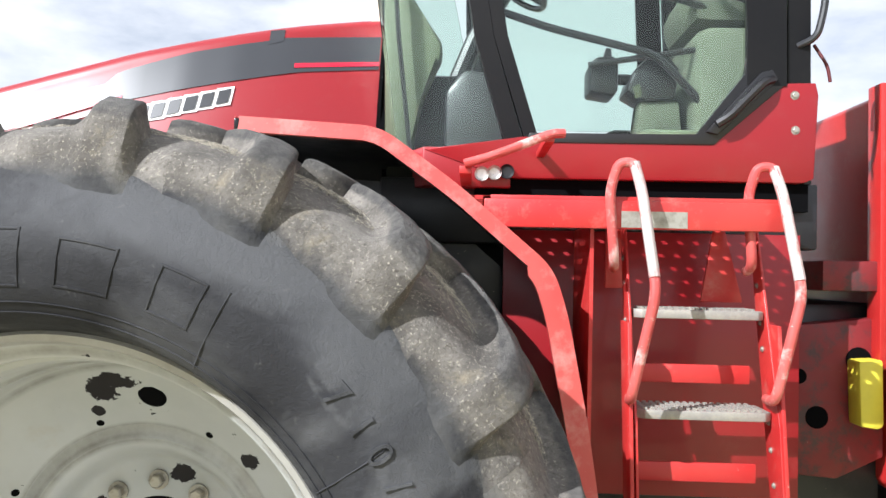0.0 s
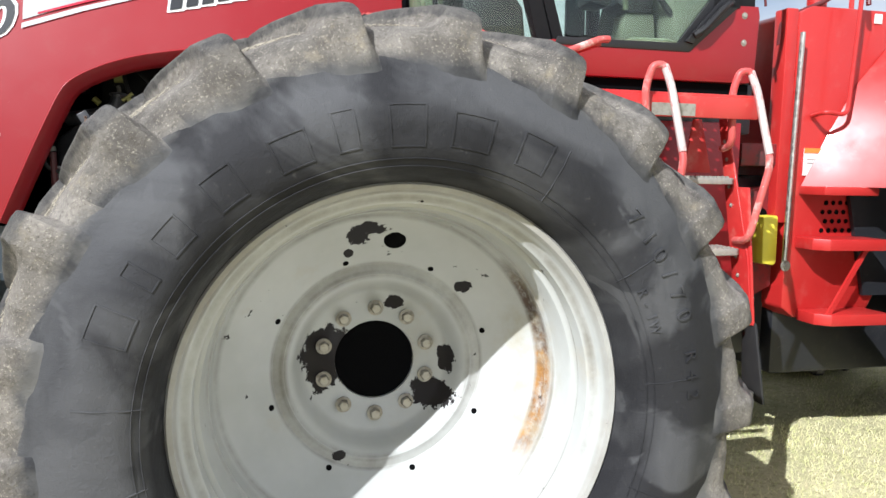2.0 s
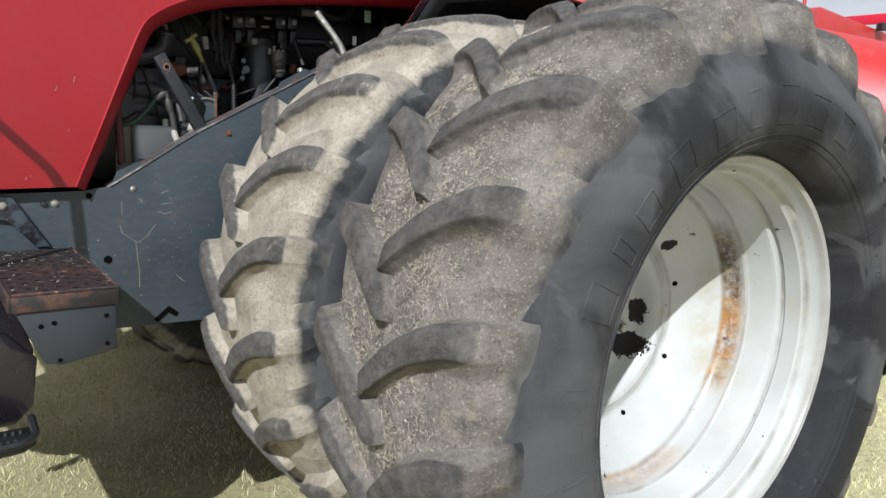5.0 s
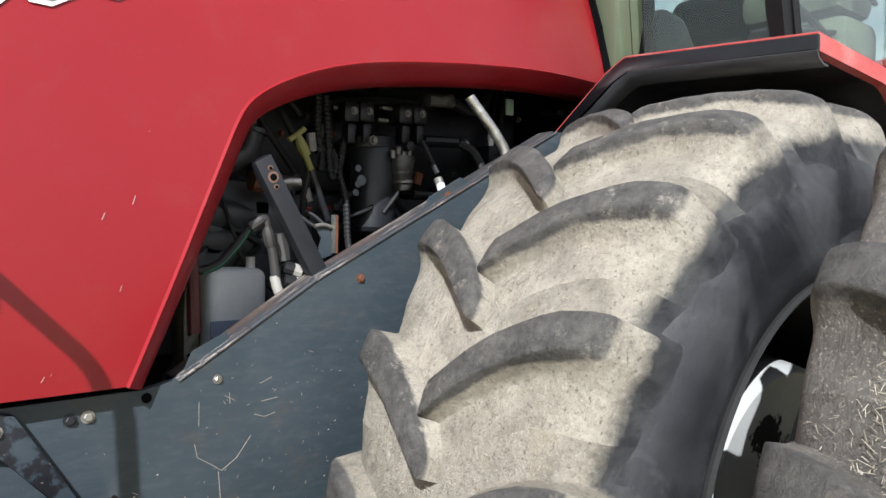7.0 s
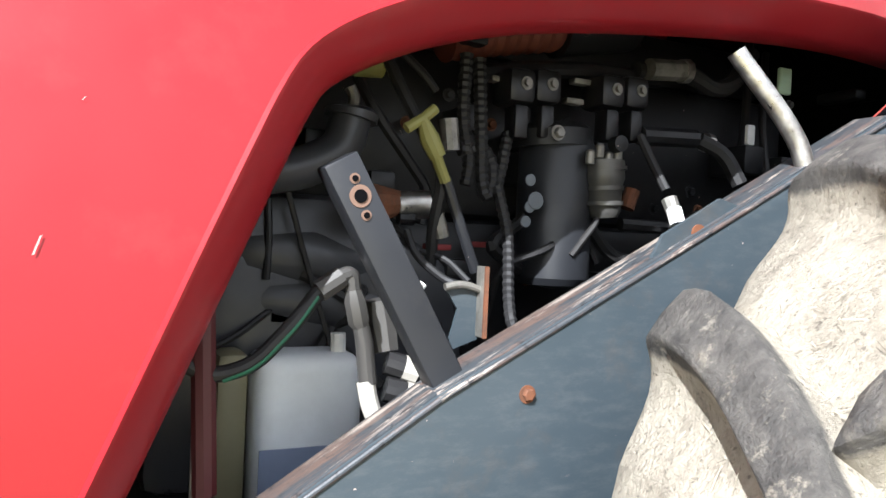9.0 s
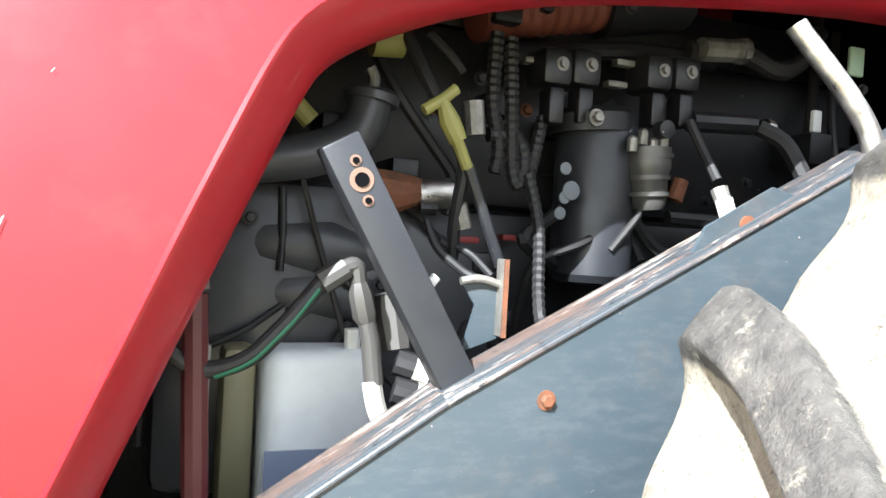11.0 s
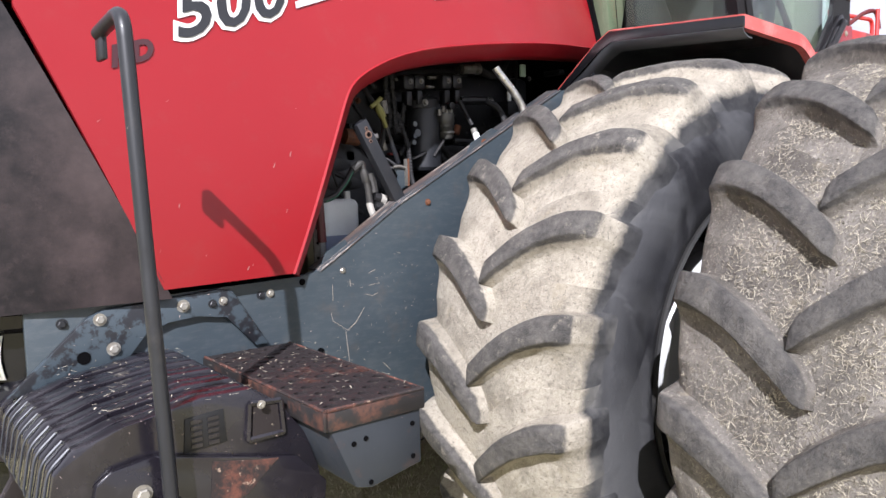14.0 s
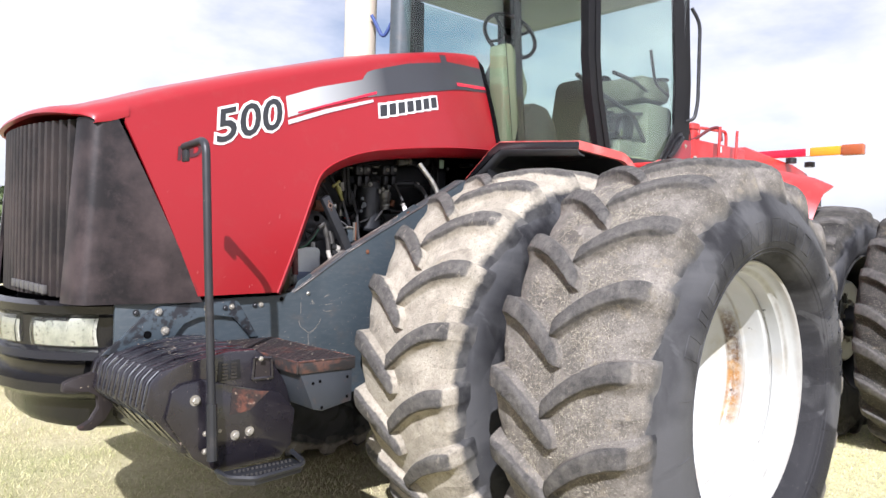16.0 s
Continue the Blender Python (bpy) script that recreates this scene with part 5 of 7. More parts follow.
for z, ya, yb in ((1.525, 2.52, 2.63), (1.222, 2.455, 2.595), (0.915, 2.385, 2.55), (0.635, 2.30, 2.48)):
    t = part("tread", prism([(1.262, yb), (1.262, ya + 0.02), (1.285, ya), (1.645, ya), (1.668, ya + 0.02), (1.668, yb)], z - 0.014, z + 0.014, "z", 0.004), TREAD_STEEL, ladder, "serrated metal tread")
    for j in range(5):
        yy = ya + 0.015 + (yb - ya - 0.03) * j / 4
        for i in range(17):
            x0 = 1.28 + i * 0.0215
            part("tooth", box(x0, yy - 0.005, z + 0.013, x0 + 0.012, yy + 0.005, z + 0.021), TREAD_STEEL, t)
for xx, dy in ((1.195, 0.01), (1.628, 0.06)):
    hold = part("ladder_rail", tube([(xx + 0.0, 2.52 + dy, 1.665), (xx - 0.015, 2.43 + dy, 1.68), (xx - 0.035, 2.42 + dy, 1.90), (xx - 0.01, 2.41 + dy, 1.985), (xx + 0.035, 2.40 + dy, 1.985), (xx + 0.050, 2.37 + dy, 1.90), (xx + 0.082, 2.30 + dy, 1.60), (xx + 0.018, 2.33 + dy, 1.28), (xx + 0.04, 2.45 + dy, 1.27)], 0.0155, r=0.05, sides=12), RAIL_WORN, ladder, "bent red handrail worn to bare metal")
    part("bare_grip", tube([(xx + 0.035, 2.40 + dy, 1.982), (xx + 0.051, 2.37 + dy, 1.90), (xx + 0.077, 2.306 + dy, 1.64)], 0.0163, r=0.05, sides=12), RAIL_BARE, hold, "paint rubbed off to pale metal")

for xx in (1.2455, 1.6725):
    for z in (1.70, 1.62, 1.50, 1.42, 1.20, 1.12, 1.02):
        y = lerp_line([(0.92, 2.43), (1.80, 2.65)], z)
        o = bolt(ladder, xx - 0.001, y, z, 0.007, 0.006, ZINC)
        o.rotation_euler = (0, 0, -math.pi / 2)
part("gusset", prism([(1.56, 1.80), (1.60, 1.80), (1.66, 1.56), (1.52, 1.56)], 2.70, 2.712, "y", 0.002), RED_WORN, ladder, "red triangular gusset")
part("gusset", prism([(1.20, 1.80), (1.26, 1.80), (1.28, 1.60), (1.20, 1.60)], 2.70, 2.712, "y", 0.002), RED_WORN, ladder)
part("cross_tie", box(1.25, 2.60, 1.30, 1.65, 2.612, 1.36, 0.003), RED_WORN, ladder)
part("cross_tie", box(1.25, 2.54, 1.00, 1.65, 2.552, 1.06, 0.003), RED_WORN, ladder)

# ---- cab ----
cab = part("cab", prism([(0.56, 2.085), (0.92, 2.135), (1.60, 2.135), (1.80, 2.34), (1.96, 2.345), (1.97, 2.30), (1.955, 2.0), (1.92, 1.985), (0.86, 1.985)], 2.835, 2.90, "y", 0.006), RED, tractor, "glazed cab with black frame and red sill")
part("sill_front", prism([(0.45, 3.05), (0.56, 2.84), (0.88, 2.845), (0.88, 3.05)], 1.95, 2.095, "z", 0.006), RED, cab)
part("base", box(0.40, 2.90, 1.75, 2.0, 2 * YC - 2.85, 1.99, 0.01), BLACK_PAINT, cab)
# black strip standing in for the shade below the sill
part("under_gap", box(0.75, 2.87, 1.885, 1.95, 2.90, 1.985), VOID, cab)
part("floor", box(0.42, 2.92, 1.99, 1.98, 2 * YC - 2.92, 2.03), CLOTH, cab)
part("far_sill", box(0.45, 2 * YC - 2.90, 1.99, 1.97, 2 * YC - 2.85, 2.14, 0.006), RED, cab)
part("roof", box(0.22, 2.72, 3.50, 2.12, 2 * YC - 2.72, 3.70, 0.06), RED, cab)
part("headliner", box(0.36, 2.90, 3.43, 1.98, 2 * YC - 2.90, 3.495, 0.02), BLACK_PLASTIC, cab)


PILLAR = plastic("matt_black_pillar", (0.0055, 0.0055, 0.0065), (0.013, 0.012, 0.0115), 0.5, 14, 260, 0.5, 0.22)


def post(path, w, d, mat=PILLAR, name="pillar"):
    """A square-ish bar through points, w along x and d along y."""
    grid = [[Vector((p[0] - w, p[1] - d, p[2])), Vector((p[0] + w, p[1] - d, p[2])), Vector((p[0] + w, p[1] + d, p[2])), Vector((p[0] - w, p[1] + d, p[2])), Vector((p[0] - w, p[1] - d, p[2]))] for p in path]
    b = bmesh.new()
    vs = [[b.verts.new(q) for q in row[:4]] for row in grid]
    for a, c in zip(vs, vs[1:]):
        for k in range(4):
            b.faces.new((a[k], a[(k + 1) % 4], c[(k + 1) % 4], c[k]))
    b.faces.new(vs[0][::-1])
    b.faces.new(vs[-1])
    return part(name, b, mat, cab)


for far in (0, 1):
    f = (lambda y: 2 * YC - y) if far else (lambda y: y)
    post([(0.895, f(2.875), 2.10), (0.775, f(2.865), 2.5), (0.732, f(2.865), 2.75), (0.712, f(2.87), 3.46)], 0.034, 0.03)
    post([(0.955, f(2.858), 2.12), (0.835, f(2.85), 2.5), (0.792, f(2.85), 2.75), (0.772, f(2.855), 3.44)], 0.025, 0.02, PILLAR, "door_frame")
    post([(1.785, f(2.842), 2.33), (1.78, f(2.84), 2.75), (1.74, f(2.86), 3.46)], 0.07, 0.012, PILLAR, 'door_frame')
    post([(1.905, f(2.875), 2.33), (1.90, f(2.87), 2.75), (1.86, f(2.885), 3.46)], 0.04, 0.03)
    post([(0.49, f(3.16), 2.10), (0.43, f(3.16), 2.6), (0.36, f(3.16), 3.44)], 0.008, 0.02)
    # door frame along the bottom, with the raised rear corner
    part("door_frame", prism([(0.93, 2.115), (1.60, 2.115), (1.855, 2.34), (1.855, 2.45), (1.715, 2.45), (1.71, 2.37), (1.54, 2.15), (0.945, 2.15)], f(2.842) - 0.012, f(2.842) + 0.012, "y", 0.003), BLACK_PLASTIC, cab)
    g = [[Vector((lerp_line([(2.12, 0.95), (2.5, 0.83), (2.75, 0.79), (3.44, 0.77)], z), f(2.852), z)), Vector((1.86, f(2.852), z))] for z in (2.16, 2.5, 2.75, 3.44)]
    o = part("door_glass", sheet(g, 0.005), GLASS, cab, "greenish door glass")
    o.visible_shadow = False
    g = [[Vector((0.45 - 0.095 * (z - 2.05) / 0.7, f(3.15), z)), Vector((0.86 - 0.15 * (z - 2.1) / 0.7, f(2.885), z))] for z in (2.09, 2.5, 2.9, 3.44)]
    o = part("corner_glass", sheet(g, 0.005), GLASS, cab, "greenish corner window")
    o.visible_shadow = False
g = [[Vector((0.44 - 0.1 * (z - 2.05) / 0.7, y, z)) for y in (3.19, YC, 2 * YC - 3.19)] for z in (2.09, 2.5, 2.9, 3.44)]
o = part("windscreen", sheet(g, 0.005), GLASS, cab, "greenish windscreen")
o.visible_shadow = False
g = [[Vector((1.95 - 0.05 * (z - 2.3), y, z)) for y in (2.92, YC, 2 * YC - 2.92)] for z in (2.35, 2.8, 3.44)]
o = part("rear_window", sheet(g, 0.005), GLASS, cab, "greenish rear window")
o.visible_shadow = False
part("rear_wall", box(1.95, 2.90, 1.99, 1.975, 2 * YC - 2.90, 2.35), BLACK_PLASTIC, cab)
hd = part("door_handle", tube([(1.60, 2.80, 2.185), (1.64, 2.79, 2.21), (1.76, 2.79, 2.335), (1.80, 2.82, 2.35)], 0.016, r=0.03, sides=8), BLACK_PLASTIC, cab, "long black door handle")
part("handle_base", prism([(1.57, 2.16), (1.61, 2.15), (1.82, 2.35), (1.80, 2.385), (1.76, 2.375)], 2.815, 2.835, "y", 0.004), BLACK_PLASTIC, hd)
gb = part("grab_bar", tube([(0.715, 2.50, 1.985), (0.80, 2.50, 2.01), (0.99, 2.50, 2.085), (1.03, 2.51, 2.088)], 0.0145, r=0.06, sides=12), RAIL_WORN, cab, "sun-bleached red grab bar")
part("bar_bracket", box(0.97, 2.51, 2.06, 1.0, 2.84, 2.085, 0.003), RED_WORN, gb)
part("bar_bracket", box(0.70, 2.51, 1.955, 0.74, 2.84, 1.98, 0.003), RED_WORN, gb)
for k in range(3):
    part("lamp_cup", lathe([(0.0, 0.0), (0.026, 0.0), (0.026, -0.02), (0.018, -0.012), (0.0, -0.01)], seg=18, centre=(0.775 + k * 0.045, 2.825, 1.995 + k * 0.005)), STEEL if k < 2 else ENGINE, cab)
for x, z in ((1.885, 2.298), (1.888, 2.173)):
    bolt(cab, x, 2.836, z, 0.011, 0.008, ZINC)
part("mirror_rail", tube([(1.90, 2.83, 3.3), (1.97, 2.80, 3.2), (1.975, 2.80, 2.62), (1.95, 2.81, 2.50), (1.90, 2.85, 2.48)], 0.013, r=0.08), BLACK_PAINT, cab, "black tube rail behind the door")
part("rear_rail", tube([(1.98, 2.90, 2.50), (2.02, 2.88, 2.42), (2.03, 2.88, 2.36)], 0.006, r=0.05), DARK_RED, cab)

# ---- cab interior ----
seat = part("seat_base", box(1.42, 3.46, 2.03, 1.72, 3.94, 2.20, 0.05), CLOTH, cab, "dark driver's seat")
part("seat_cushion", box(1.32, 3.44, 2.18, 1.76, 3.96, 2.29, 0.05), CLOTH, cab)
part("seat_back", prism([(1.62, 2.26), (1.74, 2.26), (1.88, 2.78), (1.86, 2.88), (1.78, 2.90), (1.72, 2.84)], 3.46, 3.94, "y", 0.04), CLOTH, cab)
part("arm_console", box(1.46, 3.22, 2.18, 1.80, 3.38, 2.30, 0.035), BLACK_PLASTIC, cab)
part("side_console", box(1.35, 2.95, 2.03, 1.90, 3.18, 2.20, 0.05), CAB_TRIM, cab, "sage green side console")
part("rear_console", box(1.58, 2.96, 2.03, 1.93, 3.45, 2.60, 0.06), OLIVE_TRIM, cab, "sage green rear trim")
part("rear_cushion", box(1.56, 2.98, 2.605, 1.93, 3.46, 2.80, 0.07), OLIVE_TRIM, cab)
part("corner_trim", prism([(0.375, 2.05), (0.475, 2.05), (0.505, 2.38), (0.60, 2.53), (0.605, 2.60), (0.535, 2.70), (0.48, 2.79), (0.43, 2.83), (0.355, 2.81)], 3.235, 3.36, "y", 0.02), CAB_TRIM, cab, "sage green front corner trim")
part("control_pod", prism([(0.62, 2.03), (0.98, 2.03), (0.94, 2.36), (0.84, 2.48), (0.70, 2.50), (0.62, 2.40)], 3.26, 3.56, "y", 0.03), BLACK_PLASTIC, cab)
part("dash", box(0.46, 3.42, 2.03, 0.72, 3.98, 2.52, 0.05), BLACK_PLASTIC, cab)
col = part("steering_column", tube([(0.62, YC, 2.45), (0.74, YC, 2.75), (0.90, YC, 3.03)], 0.045, r=0), BLACK_PLASTIC, cab)
ring = [Vector((0.20 * math.cos(a), 0.20 * math.sin(a), 0)) for a in [2 * math.pi * k / 28 for k in range(29)]]
sw = part("steering_wheel", tube(ring, 0.015, r=0, sides=8), BLACK_PLASTIC, cab, "black steering wheel")
sw.matrix_local = pose(0.91, YC, 3.05, 0, 38, 0)
part("wheel_spoke", tube([(-0.19, 0, 0), (0, 0, -0.03), (0.19, 0, 0)], 0.012, r=0), BLACK_PLASTIC, sw)
part("wheel_spoke", tube([(0, -0.19, 0), (0, 0, -0.03), (0, 0.19, 0)], 0.012, r=0), BLACK_PLASTIC, sw)
mon = part("monitor", prism([(1.19, 2.355), (1.285, 2.34), (1.30, 2.36), (1.30, 2.475), (1.28, 2.495), (1.215, 2.49), (1.19, 2.465)], 3.04, 3.20, "y", 0.012), BLACK_PLASTIC, cab, "dark monitor on an arm")
part("monitor_grip", prism([(1.245, 2.49), (1.262, 2.545), (1.282, 2.54), (1.285, 2.49)], 3.10, 3.13, "y", 0.004), BLACK_PLASTIC, mon)
part("monitor_arm", tube([(1.28, 3.12, 2.42), (1.38, 3.12, 2.42), (1.45, 3.10, 2.36)], 0.022, r=0.04), BLACK_PLASTIC, cab)
part("control_box", prism([(1.33, 2.36), (1.40, 2.32), (1.52, 2.33), (1.535, 2.45), (1.49, 2.50), (1.42, 2.50), (1.36, 2.44)], 3.04, 3.22, "y", 0.015), BLACK_PLASTIC, cab)
part("control_foot", prism([(1.37, 2.14), (1.56, 2.14), (1.54, 2.33), (1.39, 2.33)], 3.06, 3.20, "y", 0.015), OLIVE_TRIM, cab)
part("control_lever", tube([(1.385, 3.06, 2.34), (1.365, 3.05, 2.38)], 0.020, r=0), CAB_TRIM, cab)
part("brace_bar", tube([(0.80, 3.0, 2.66), (1.03, 3.0, 2.585), (1.42, 3.0, 2.49), (1.47, 3.0, 2.45), (1.74, 3.0, 2.16)], 0.015, r=0.06), BLACK_PLASTIC, cab, "diagonal black brace inside the glass")
part("cross_bar", tube([(1.18, 3.02, 2.45), (1.50, 3.02, 2.50), (1.88, 3.02, 2.56)], 0.012, r=0.06), BLACK_PLASTIC, cab)
part("inner_handle", tube([(1.20, 3.0, 2.74), (1.45, 3.0, 2.72), (1.66, 3.0, 2.66), (1.72, 3.0, 2.70), (1.74, 3.0, 2.78), (1.88, 3.0, 2.80)], 0.014, r=0.04), BLACK_PLASTIC, cab, "black grab handle inside the door")
part("wiper", tube([(1.55, 2.94, 2.95), (1.62, 2.94, 2.72), (1.80, 2.94, 2.66)], 0.011, r=0.06), BLACK_PLASTIC, cab)

# ---- exhaust and intake behind the hood ----
part("exhaust_pipe", tube([(0.23, 4.59, 1.9), (0.23, 4.59, 3.9)], 0.118, r=0, sides=28), CREAM, tractor, "cream heat-faded exhaust stack")
part("air_intake", tube([(0.30, 4.20, 2.3), (0.30, 4.20, 3.8)], 0.075, r=0, sides=24), BLUEGREY, tractor, "dark grey air intake pipe")
part("stack_cable", tube([(0.22, 4.44, 3.2), (0.27, 4.36, 3.02), (0.30, 4.30, 3.14)], 0.014, r=0.06), flat("blue_cable", (0.03, 0.06, 0.2)), tractor, "blue cable between the pipes")
seal = []
for x in (0.331, 0.35, 0.366):
    near = [(hood_half(0.33, z) + 0.006, z) for z in (2.11, 2.2, 2.35, 2.5, 2.62, 2.69)] + [(hood_half(0.33, 2.70) - 0.035, 2.74), (hood_half(0.33, 2.70) - 0.09, 2.768)]
    seal.append([Vector((x, YC - w, z)) for w, z in near] + [Vector((x, YC + w, z)) for w, z in near[::-1]])
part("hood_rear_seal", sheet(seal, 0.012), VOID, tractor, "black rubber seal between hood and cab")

# ---- rear half ----
rear = part("rear_body", prism([(2.40, 0.84), (2.40, 2.40), (2.48, 2.44), (3.35, 2.44), (3.35, 1.5), (2.95, 0.80), (2.48, 0.78)], 3.09, 2 * YC - 3.09, "y", 0.015), REAR_RED, tractor, "red rear body with tank, steps and fender")
part("under_frame", box(2.45, 3.22, 0.42, 5.0, 2 * YC - 3.22, 0.98, 0.05), BLACK_PAINT, rear, "black frame and axle beam under the rear half")
part("front_post", box(2.33, 3.10, 1.30, 2.40, 3.20, 2.42, 0.008), REAR_RED, rear)
# cross member and hinge plate have the platform's shade in their colour
part("cross_member", box(2.12, 3.12, 1.60, 2.40, 2 * YC - 3.12, 1.72, 0.01), SHADED_GRIMY_RED, rear)
part("hinge_frame", box(1.2, 3.25, 0.55, 2.42, 2 * YC - 3.25, 1.55, 0.03), BLACK_PAINT, tractor, "dark articulation frame below the cab")
part("hinge_plate", prism([(1.93, 1.45), (2.38, 1.50), (2.38, 0.95), (2.2, 0.86), (1.93, 0.88)], 3.16, 3.24, "y", 0.01), SHADED_GRIMY_RED, rear)
for x, z, r in ((2.05, 1.26, 0.03), (2.12, 1.10, 0.045), (2.28, 1.33, 0.05)):
    part("port", lathe([(0.0, -0.002), (r, -0.002), (r, 0.01), (0.0, 0.01)], seg=18, centre=(x, 3.16, z)), VOID, rear)
rod = part("grab_rod", tube([(2.373, 3.03, 2.285), (2.360, 3.03, 1.72), (2.343, 3.02, 1.10)], 0.0135, r=0.02, sides=10), STEEL, rear, "bare steel rod worn of its paint")
bolt(rear, 2.343, 3.01, 1.08, 0.02, 0.02, ZINC)
part("yellow_chock", prism([(2.232, 1.335), (2.325, 1.342), (2.33, 1.09), (2.310, 1.075), (2.240, 1.085)], 3.06, 3.16, "y", 0.012), YELLOW, rear, "yellow plastic case")
part("warning_label", box(2.475, 3.0845, 1.555, 2.65, 3.0885, 1.70), DECAL_WHITE, rear, "white warning label with an orange head")
part("label_head", box(2.475, 3.081, 1.675, 2.65, 3.084, 1.70), LABEL_ORANGE, rear)
for k in range(2):
    part("label_line", box(2.495, 3.081, 1.64 - k * 0.02, 2.63 - 0.03 * k, 3.084, 1.646 - k * 0.02), DECAL_SILVER, rear)
# fender over the rear duals
rf = [[Vector((2.47, 3.085, 1.50)), Vector((2.60, 3.085, 1.75)), Vector((2.78, 3.085, 2.05)), Vector((2.95, 3.085, 2.24)), Vector((3.3, 3.085, 2.32))],
      [Vector((2.70, 2.93, 1.50)), Vector((2.78, 2.90, 1.75)), Vector((2.92, 2.88, 2.03)), Vector((3.06, 2.87, 2.19)), Vector((3.35, 2.86, 2.26))],
      [Vector((2.93, 2.62, 1.50)), Vector((2.97, 2.58, 1.75)), Vector((3.07, 2.55, 1.98)), Vector((3.18, 2.53, 2.11)), Vector((3.42, 2.52, 2.17))],
      [Vector((3.0, 2.42, 1.50)), Vector((3.03, 2.40, 1.73)), Vector((3.13, 2.38, 1.92)), Vector((3.25, 2.38, 2.03)), Vector((3.45, 2.38, 2.10))]]
rfo = part("rear_fender", sheet(rf, 0.015), REAR_RED, rear, "glossy red rear fender, scraped", smooth=60)
part("fender_foot", box(2.46, 2.90, 1.455, 2.80, 3.09, 1.50, 0.006), REAR_RED, rfo)
part("inner_wall", prism([(2.95, 2.2), (2.75, 1.5), (2.9, 0.9), (5.0, 0.9), (5.0, 2.2)], 3.06, 3.085, "y"), BLACK_PAINT, rear)
part("scrape", tube([(2.93, 2.672, 1.78), (3.02, 2.60, 1.785)], 0.004, r=0), DECAL_SILVER, rfo)
for z, xa, xb in ((1.198, 2.46, 2.86), (0.80, 2.50, 2.92)):
    part("rear_step", prism([(xa, 3.09), (xa, 2.96), (xa + 0.06, 2.90), (xb, 2.88), (xb, 3.09)], z - 0.03, z + 0.03, "z", 0.004), REAR_RED, rear, "red folded step")
part("step_brace", prism([(2.55, 0.82), (2.58, 0.82), (2.80, 1.18), (2.77, 1.18)], 2.93, 2.945, "y"), REAR_RED, rear)
for k in range(4):
    for j in range(6):
        part("perforation", lathe([(0.013, -0.002), (0.013, 0.001)], seg=10, centre=(2.62 + j * 0.045 + 0.02 * (k % 2), 3.088, 1.26 + k * 0.05)), VOID, rear)
for x0, zt in ((2.655, 2.55), (2.95, 2.55)):
    part("tank_rail", tube([(x0 + 0.03, 2.99, zt), (x0 + 0.01, 2.985, 2.3), (x0 - 0.015, 2.985, 1.87), (x0 - 0.15, 2.985, 1.885), (x0 - 0.15, 3.08, 1.87)], 0.012, r=0.05), REAR_RED, rear, "bent red grab rail")
part("top_rail", tube([(2.335, 3.16, 2.24), (2.335, 3.15, 2.37), (2.53, 3.10, 2.455), (2.66, 3.06, 2.54), (2.74, 3.02, 2.56), (2.735, 3.0, 2.44)], 0.013, r=0.05), DARK_RED, rear, "dark red top rail")
part("tank_neck", lathe([(0.05, 2.43), (0.05, 2.53), (0.062, 2.53), (0.062, 2.57), (0.02, 2.585)], axis="z", seg=24, centre=(2.56, 3.17, 0)), REAR_RED, rear, "filler neck with cap")
part("top_tag", box(2.86, 3.085, 2.37, 2.91, 3.088, 2.42), DECAL_WHITE, rear)
# rear frame with light bar
bar = part("light_bar", box(4.78, 2.62, 2.52, 4.82, 3.80, 2.60, 0.004), REFLECTIVE_RED, tractor, "red marker bar with amber end lamp")
part("amber_lamp", box(4.765, 2.80, 2.515, 4.80, 3.10, 2.605, 0.01), AMBER, bar)
part("end_lamp", box(4.75, 2.60, 2.505, 4.83, 2.80, 2.61, 0.012), DARK_AMBER, bar)
part("white_strip", box(4.772, 3.105, 2.522, 4.79, 3.14, 2.598), DECAL_WHITE, bar)
part("hitch_frame", prism([(3.3, 2.44), (3.6, 2.50), (4.6, 2.42), (5.0, 2.36), (5.0, 2.05), (4.2, 2.0), (3.3, 2.1)], 3.2, 3.5, "y", 0.02), REAR_RED, rear, "red rear frame")
for x0 in (4.45, 4.9):
    part("knob", lathe([(0.0, 2.44), (0.05, 2.44), (0.05, 2.49), (0.0, 2.50)], axis="z", seg=16, centre=(x0, 3.15, -0.02)), BLACK_PLASTIC, rear)
part("rear_guard", tube([(2.9, 3.3, 2.44), (2.9, 3.3, 2.60), (3.4, 3.3, 2.62), (3.4, 3.3, 2.46)], 0.014, r=0.06), RED_WORN, rear)

# ---- engine bay ----
engine = part("engine", box(-1.28, 3.44, 1.15, 0.15, 4.0, 1.72, 0.03), ENGINE, tractor, "grimy dark diesel engine with hoses and filters")
part("cylinder_head", box(-1.05, 3.46, 1.72, 0.12, 3.95, 2.02, 0.03), ENGINE, engine)
part("valve_cover", box(-1.0, 3.50, 2.02, 0.10, 3.90, 2.14, 0.04), ENGINE, engine)
# added void-black sheets close the bay, keep daylight out and paint its dark depth
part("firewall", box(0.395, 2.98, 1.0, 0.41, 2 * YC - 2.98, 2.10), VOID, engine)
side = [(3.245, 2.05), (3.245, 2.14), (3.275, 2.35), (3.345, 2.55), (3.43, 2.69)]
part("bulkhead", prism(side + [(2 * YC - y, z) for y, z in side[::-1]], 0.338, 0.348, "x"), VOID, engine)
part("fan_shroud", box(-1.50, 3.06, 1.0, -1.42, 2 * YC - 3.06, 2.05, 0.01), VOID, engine)
